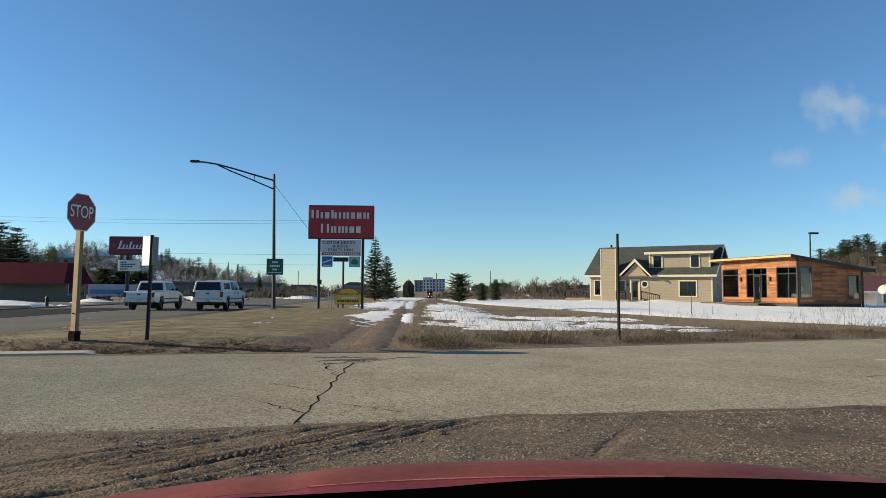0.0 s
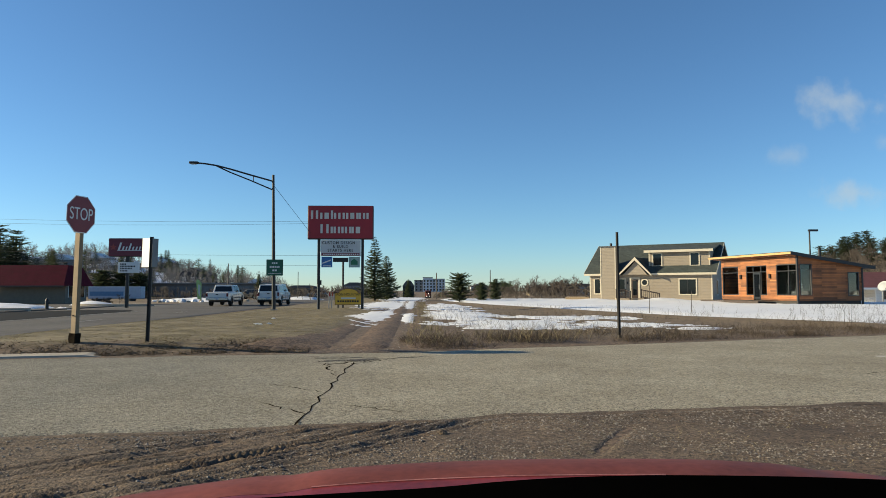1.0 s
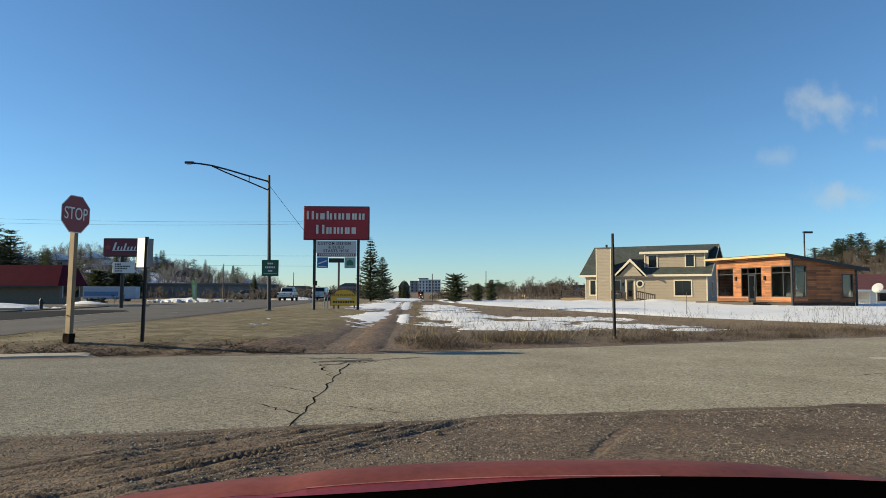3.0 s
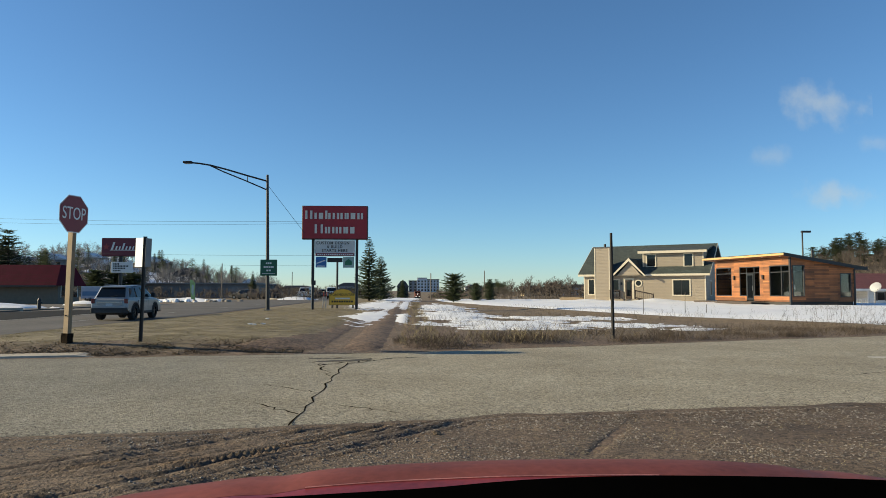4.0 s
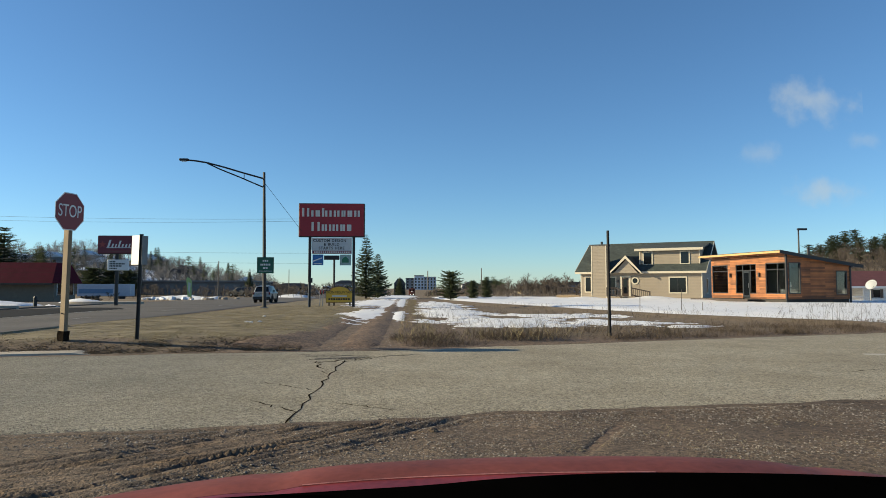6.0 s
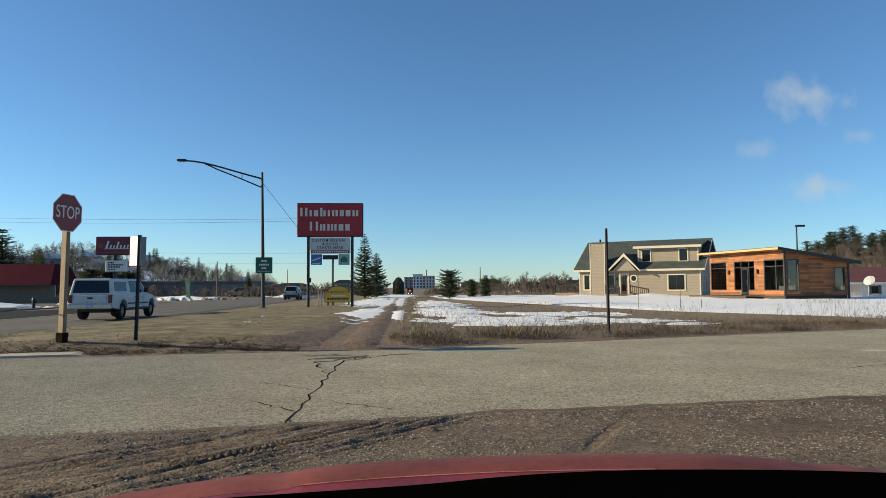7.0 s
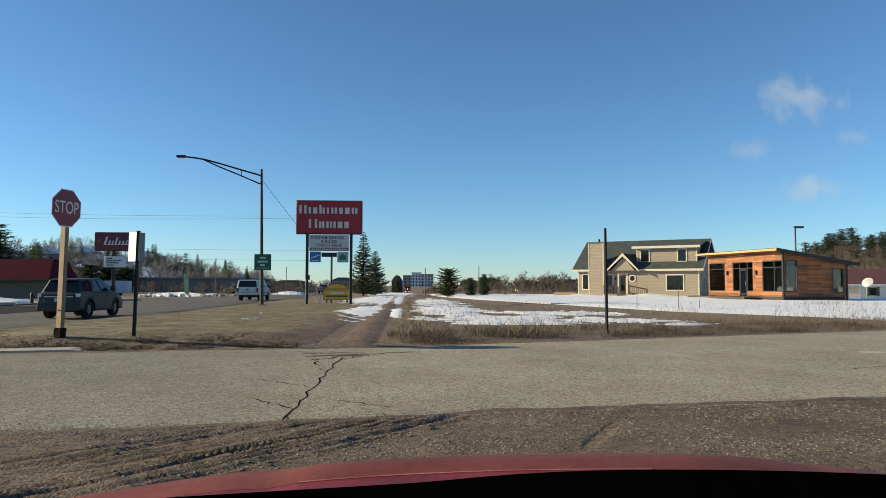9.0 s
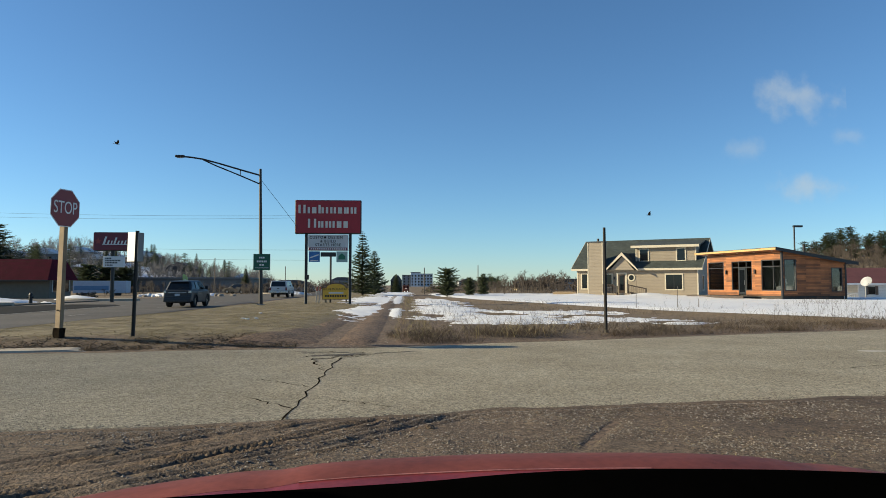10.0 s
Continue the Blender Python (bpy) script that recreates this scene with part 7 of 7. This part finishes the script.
def build_train():
    """A locomotive far down the line, with lit headlights."""
    root = thing("locomotive", pose(2.2, 330, height(2, 330)), "orange and black locomotive approaching with headlights on", "train")
    org = mat("faded_orange", (0.3, 0.09, 0.045), 0.6, var=0.3)
    part("frame", soft_box(-1.5, 1.5, 0, 17, 0.7, 1.5, 0.05), BLACK, root)
    part("nose", soft_box(-1.0, 1.0, 0.3, 3.0, 1.5, 3.3, 0.2), org, root)
    cab = part("cab", soft_box(-1.5, 1.5, 3.0, 5.4, 1.5, 4.6, 0.15), org, root)
    for s in (-1, 1):
        part("cab_window", boxes((s * 0.75 - 0.45, s * 0.75 + 0.45, 2.97, 3.0, 3.4, 4.1)), GLASS, cab)
        part("truck", soft_box(-1.1, 1.1, 4.5 + s * 3.0, 8.0 + s * 3.0, 0.15, 0.75, 0.05), BLACK, root)
    part("hood", soft_box(-1.1, 1.1, 5.4, 16.5, 1.5, 4.3, 0.15), BLACK, root)
    glow = mat("headlight_glow", (1, 0.95, 0.85), 0.3)
    glow.node_tree.nodes["Principled BSDF"].inputs["Emission Color"].default_value = (1, 0.93, 0.8, 1)
    glow.node_tree.nodes["Principled BSDF"].inputs["Emission Strength"].default_value = 1.5
    for x, z in ((-0.75, 1.75), (0.75, 1.75), (0.0, 3.0)):
        part("headlight", tube(bmesh.new(), (x, 0.24, z), (x, 0.32, z), 0.17, n=14), glow, root, "glowing headlight")
    part("pilot", prism([(-1.4, 0.2), (1.4, 0.2), (1.4, 0.8), (-1.4, 0.8)], -0.3, 0.05), org, root)
    return root


def build_bird(label):
    dark = mat("bird_feathers", (0.02, 0.02, 0.022), 0.7, var=0.3)
    root = thing("bird", pose(-200, -60, 60), label, "bird", "birds in flight")
    bm = bmesh.new()
    tube(bm, (0, -0.2, 0), (0, 0.02, 0.01), 0.02, 0.065, 8)
    tube(bm, (0, 0.02, 0.01), (0, 0.2, 0.02), 0.065, 0.03, 8)
    part("body", bm, dark, root)
    part("head", tube(bmesh.new(), (0, 0.19, 0.02), (0, 0.3, 0.02), 0.04, 0.012, 8), dark, root)
    part("tail", prism([(-0.02, -0.18), (0.02, -0.18), (0.09, -0.36), (-0.09, -0.36)], -0.006, 0.006), dark, root).rotation_euler = (radians(-90), 0, 0)
    wings = []
    for s in (-1, 1):
        bm = bmesh.new()
        pts = [(0, 0.1), (s * 0.25, 0.14), (s * 0.5, 0.04), (s * 0.62, -0.1), (s * 0.4, -0.1), (s * 0.2, -0.12), (0, -0.1)]
        lo = [bm.verts.new((a, b, -0.005)) for a, b in pts]
        hi = [bm.verts.new((a, b, 0.012)) for a, b in pts]
        bm.faces.new(hi), bm.faces.new(lo[::-1])
        for i in range(len(pts)):
            j = (i + 1) % len(pts)
            bm.faces.new((lo[i], lo[j], hi[j], hi[i]))
        bmesh.ops.recalc_face_normals(bm, faces=bm.faces[:])
        w = part("wing", bm, dark, root)
        w.location = (s * 0.04, 0, 0.03)
        wings.append((w, s))
    for ob in root.children:
        ob.data.transform(Matrix.Scale(0.36, 4))
        ob.location = ob.location * 0.36
    return root, wings


train = build_train()
birds = [build_bird("dark bird gliding across the sky"), build_bird("dark bird beating its wings in flight")]


# ---- clouds ----
def cloud_material(dense):
    m = bpy.data.materials.new("glowing_cloud")
    m.use_nodes = True
    t = m.node_tree
    for n in list(t.nodes):
        if n.type == "BSDF_PRINCIPLED":
            t.nodes.remove(n)
    out = [n for n in t.nodes if n.type == "OUTPUT_MATERIAL"][0]
    tr = t.nodes.new("ShaderNodeBsdfTransparent")
    # the sheet's own glow stands in for sunlight scattered by the cloud
    em = t.nodes.new("ShaderNodeEmission")
    em.inputs[0].default_value, em.inputs[1].default_value = (0.74, 0.79, 0.87, 1), 0.45
    mix = t.nodes.new("ShaderNodeMixShader")
    tc = t.nodes.new("ShaderNodeTexCoord")
    n = t.nodes.new("ShaderNodeTexNoise")
    n.inputs["Scale"].default_value, n.inputs["Detail"].default_value = 0.016, 4
    info = t.nodes.new("ShaderNodeObjectInfo")
    cmb = t.nodes.new("ShaderNodeVectorMath")
    cmb.operation = "MULTIPLY_ADD"
    cmb.inputs[1].default_value = (1, 1, 1)
    sc = t.nodes.new("ShaderNodeMath")
    sc.operation = "MULTIPLY"
    sc.inputs[1].default_value = 500
    t.links.new(info.outputs["Random"], sc.inputs[0])
    t.links.new(tc.outputs["Object"], cmb.inputs[0])
    t.links.new(sc.outputs[0], cmb.inputs[2])
    t.links.new(cmb.outputs[0], n.inputs["Vector"])
    # falls off from the middle of the sheet
    ln = t.nodes.new("ShaderNodeVectorMath")
    ln.operation = "LENGTH"
    mp = t.nodes.new("ShaderNodeVectorMath")
    mp.operation = "MULTIPLY_ADD"
    mp.inputs[1].default_value, mp.inputs[2].default_value = (2, 2, 2), (-1, -1, -1)
    t.links.new(tc.outputs["Generated"], mp.inputs[0])
    flat = t.nodes.new("ShaderNodeVectorMath")
    flat.operation = "MULTIPLY"
    flat.inputs[1].default_value = (1, 0, 1)
    t.links.new(mp.outputs[0], flat.inputs[0])
    t.links.new(flat.outputs[0], ln.inputs[0])
    sub = t.nodes.new("ShaderNodeMath")
    sub.operation = "SUBTRACT"
    t.links.new(n.outputs[0], sub.inputs[0])
    half = t.nodes.new("ShaderNodeMath")
    half.operation = "MULTIPLY"
    half.inputs[1].default_value = 0.52
    t.links.new(ln.outputs["Value"], half.inputs[0])
    t.links.new(half.outputs[0], sub.inputs[1])
    mr = t.nodes.new("ShaderNodeMapRange")
    mr.interpolation_type = "SMOOTHSTEP"
    mr.inputs["From Min"].default_value, mr.inputs["From Max"].default_value = 0.0, 0.62
    mr.inputs["To Max"].default_value = dense
    t.links.new(sub.outputs[0], mr.inputs["Value"])
    t.links.new(mr.outputs[0], mix.inputs[0])
    t.links.new(tr.outputs[0], mix.inputs[1])
    t.links.new(em.outputs[0], mix.inputs[2])
    t.links.new(mix.outputs[0], out.inputs[0])
    return m


clouds = []
# x and height at 2 km, half width, half height
for x, z, a, b, dense in ((1280, 562, 170, 90, 0.48), (1130, 398, 85, 60, 0.28), (1335, 292, 150, 55, 0.5), (1450, 452, 80, 40, 0.25)):
    bm = bmesh.new()
    vs = [bm.verts.new((sx * a, 0.02 * sx * sz, sz * b)) for sx, sz in ((-1, -1), (1, -1), (1, 1), (-1, 1))]
    bm.faces.new(vs)
    ob = part("cloud", bm, cloud_material(dense))
    ob.visible_shadow = False
    tagged(ob, "small wispy white cloud in a clear sky", "cloud", "drifting clouds")
    clouds.append((ob, x, z))


def motions():
    steps = [0.0, 0.1] + [0.5 * i for i in range(1, 20)] + [9.9, 10.0]
    for root, wheels, x, y0, speed in traffic:
        walk(root, [(t, pose(x, y0 + speed * t, ROAD_Z)) for t in steps])
        # wheels turn while the vehicle is near enough to be seen
        t0 = max(0.0, (14 - y0) / speed)
        t1 = min(10.0, (150 - y0) / speed)
        times = [0.0] + [k / 30 for k in range(int(t0 * 30) + 1, int(t1 * 30) + 1)] + ([10.0] if t1 < 9.97 else [])
        for w, cx, yc, r in wheels:
            rows = []
            ang = 0.0
            last = None
            for t in times:
                if last is not None and t - last < 0.05:
                    ang -= math.degrees(speed * (t - last) / r)
                last = t
                rows.append((t, pose(cx, yc, r, ang, 0, 0)))
            walk(w, rows)
    line = ((0, 6.3, 341), (2, 4.7, 338), (4, 3.0, 335), (5.5, 1.95, 332), (7.5, 1.2, 328), (10, 0.5, 323))
    walk(train, [(t, pose(x, y, height(2, 330))) for t, x, y in line])
    for ob, x, z in clouds:
        walk(ob, [(t, pose(x - 9.6 * t, 2000, z + 1.0 * t)) for t in steps])
    # birds: way points over the last moments, and the wing beat
    ways = [((9.4, -14.0, 9.13), (9.6, -12.65, 7.75), (9.8, -11.5, 6.96), (10.0, -10.4, 6.33)),
            ((9.4, 18.05, 4.58), (9.6, 14.2, 4.12), (9.8, 11.28, 3.87), (10.0, 9.14, 3.88))]
    for (root, wings), way in zip(birds, ways):
        (ta, xa, za), (tb, xb, zb) = way[0], way[1]
        vx, vz = (xb - xa) / (tb - ta), (zb - za) / (tb - ta)
        pts = [(t, xa + vx * (t - ta), za + vz * (t - ta)) for t in (8.4, 8.9, 9.2)]
        pts = [(0.0, pts[0][1] + 0.01 * (1 if xa > 0 else -1), pts[0][2])] + pts + list(way)
        head = -math.degrees(math.atan2(way[3][1] - xa, 3.0))
        walk(root, [(t, pose(x, 25, z, 0, 0, head)) for t, x, z in pts])
        for w, s in wings:
            walk(w, [(t, pose(s * 0.015, 0, 0.012, 0, -s * (14 + 34 * math.sin(t * 21.0)), 0)) for t in [0.0, 9.0] + [9.0 + k / 15 for k in range(1, 16)]])


motions()
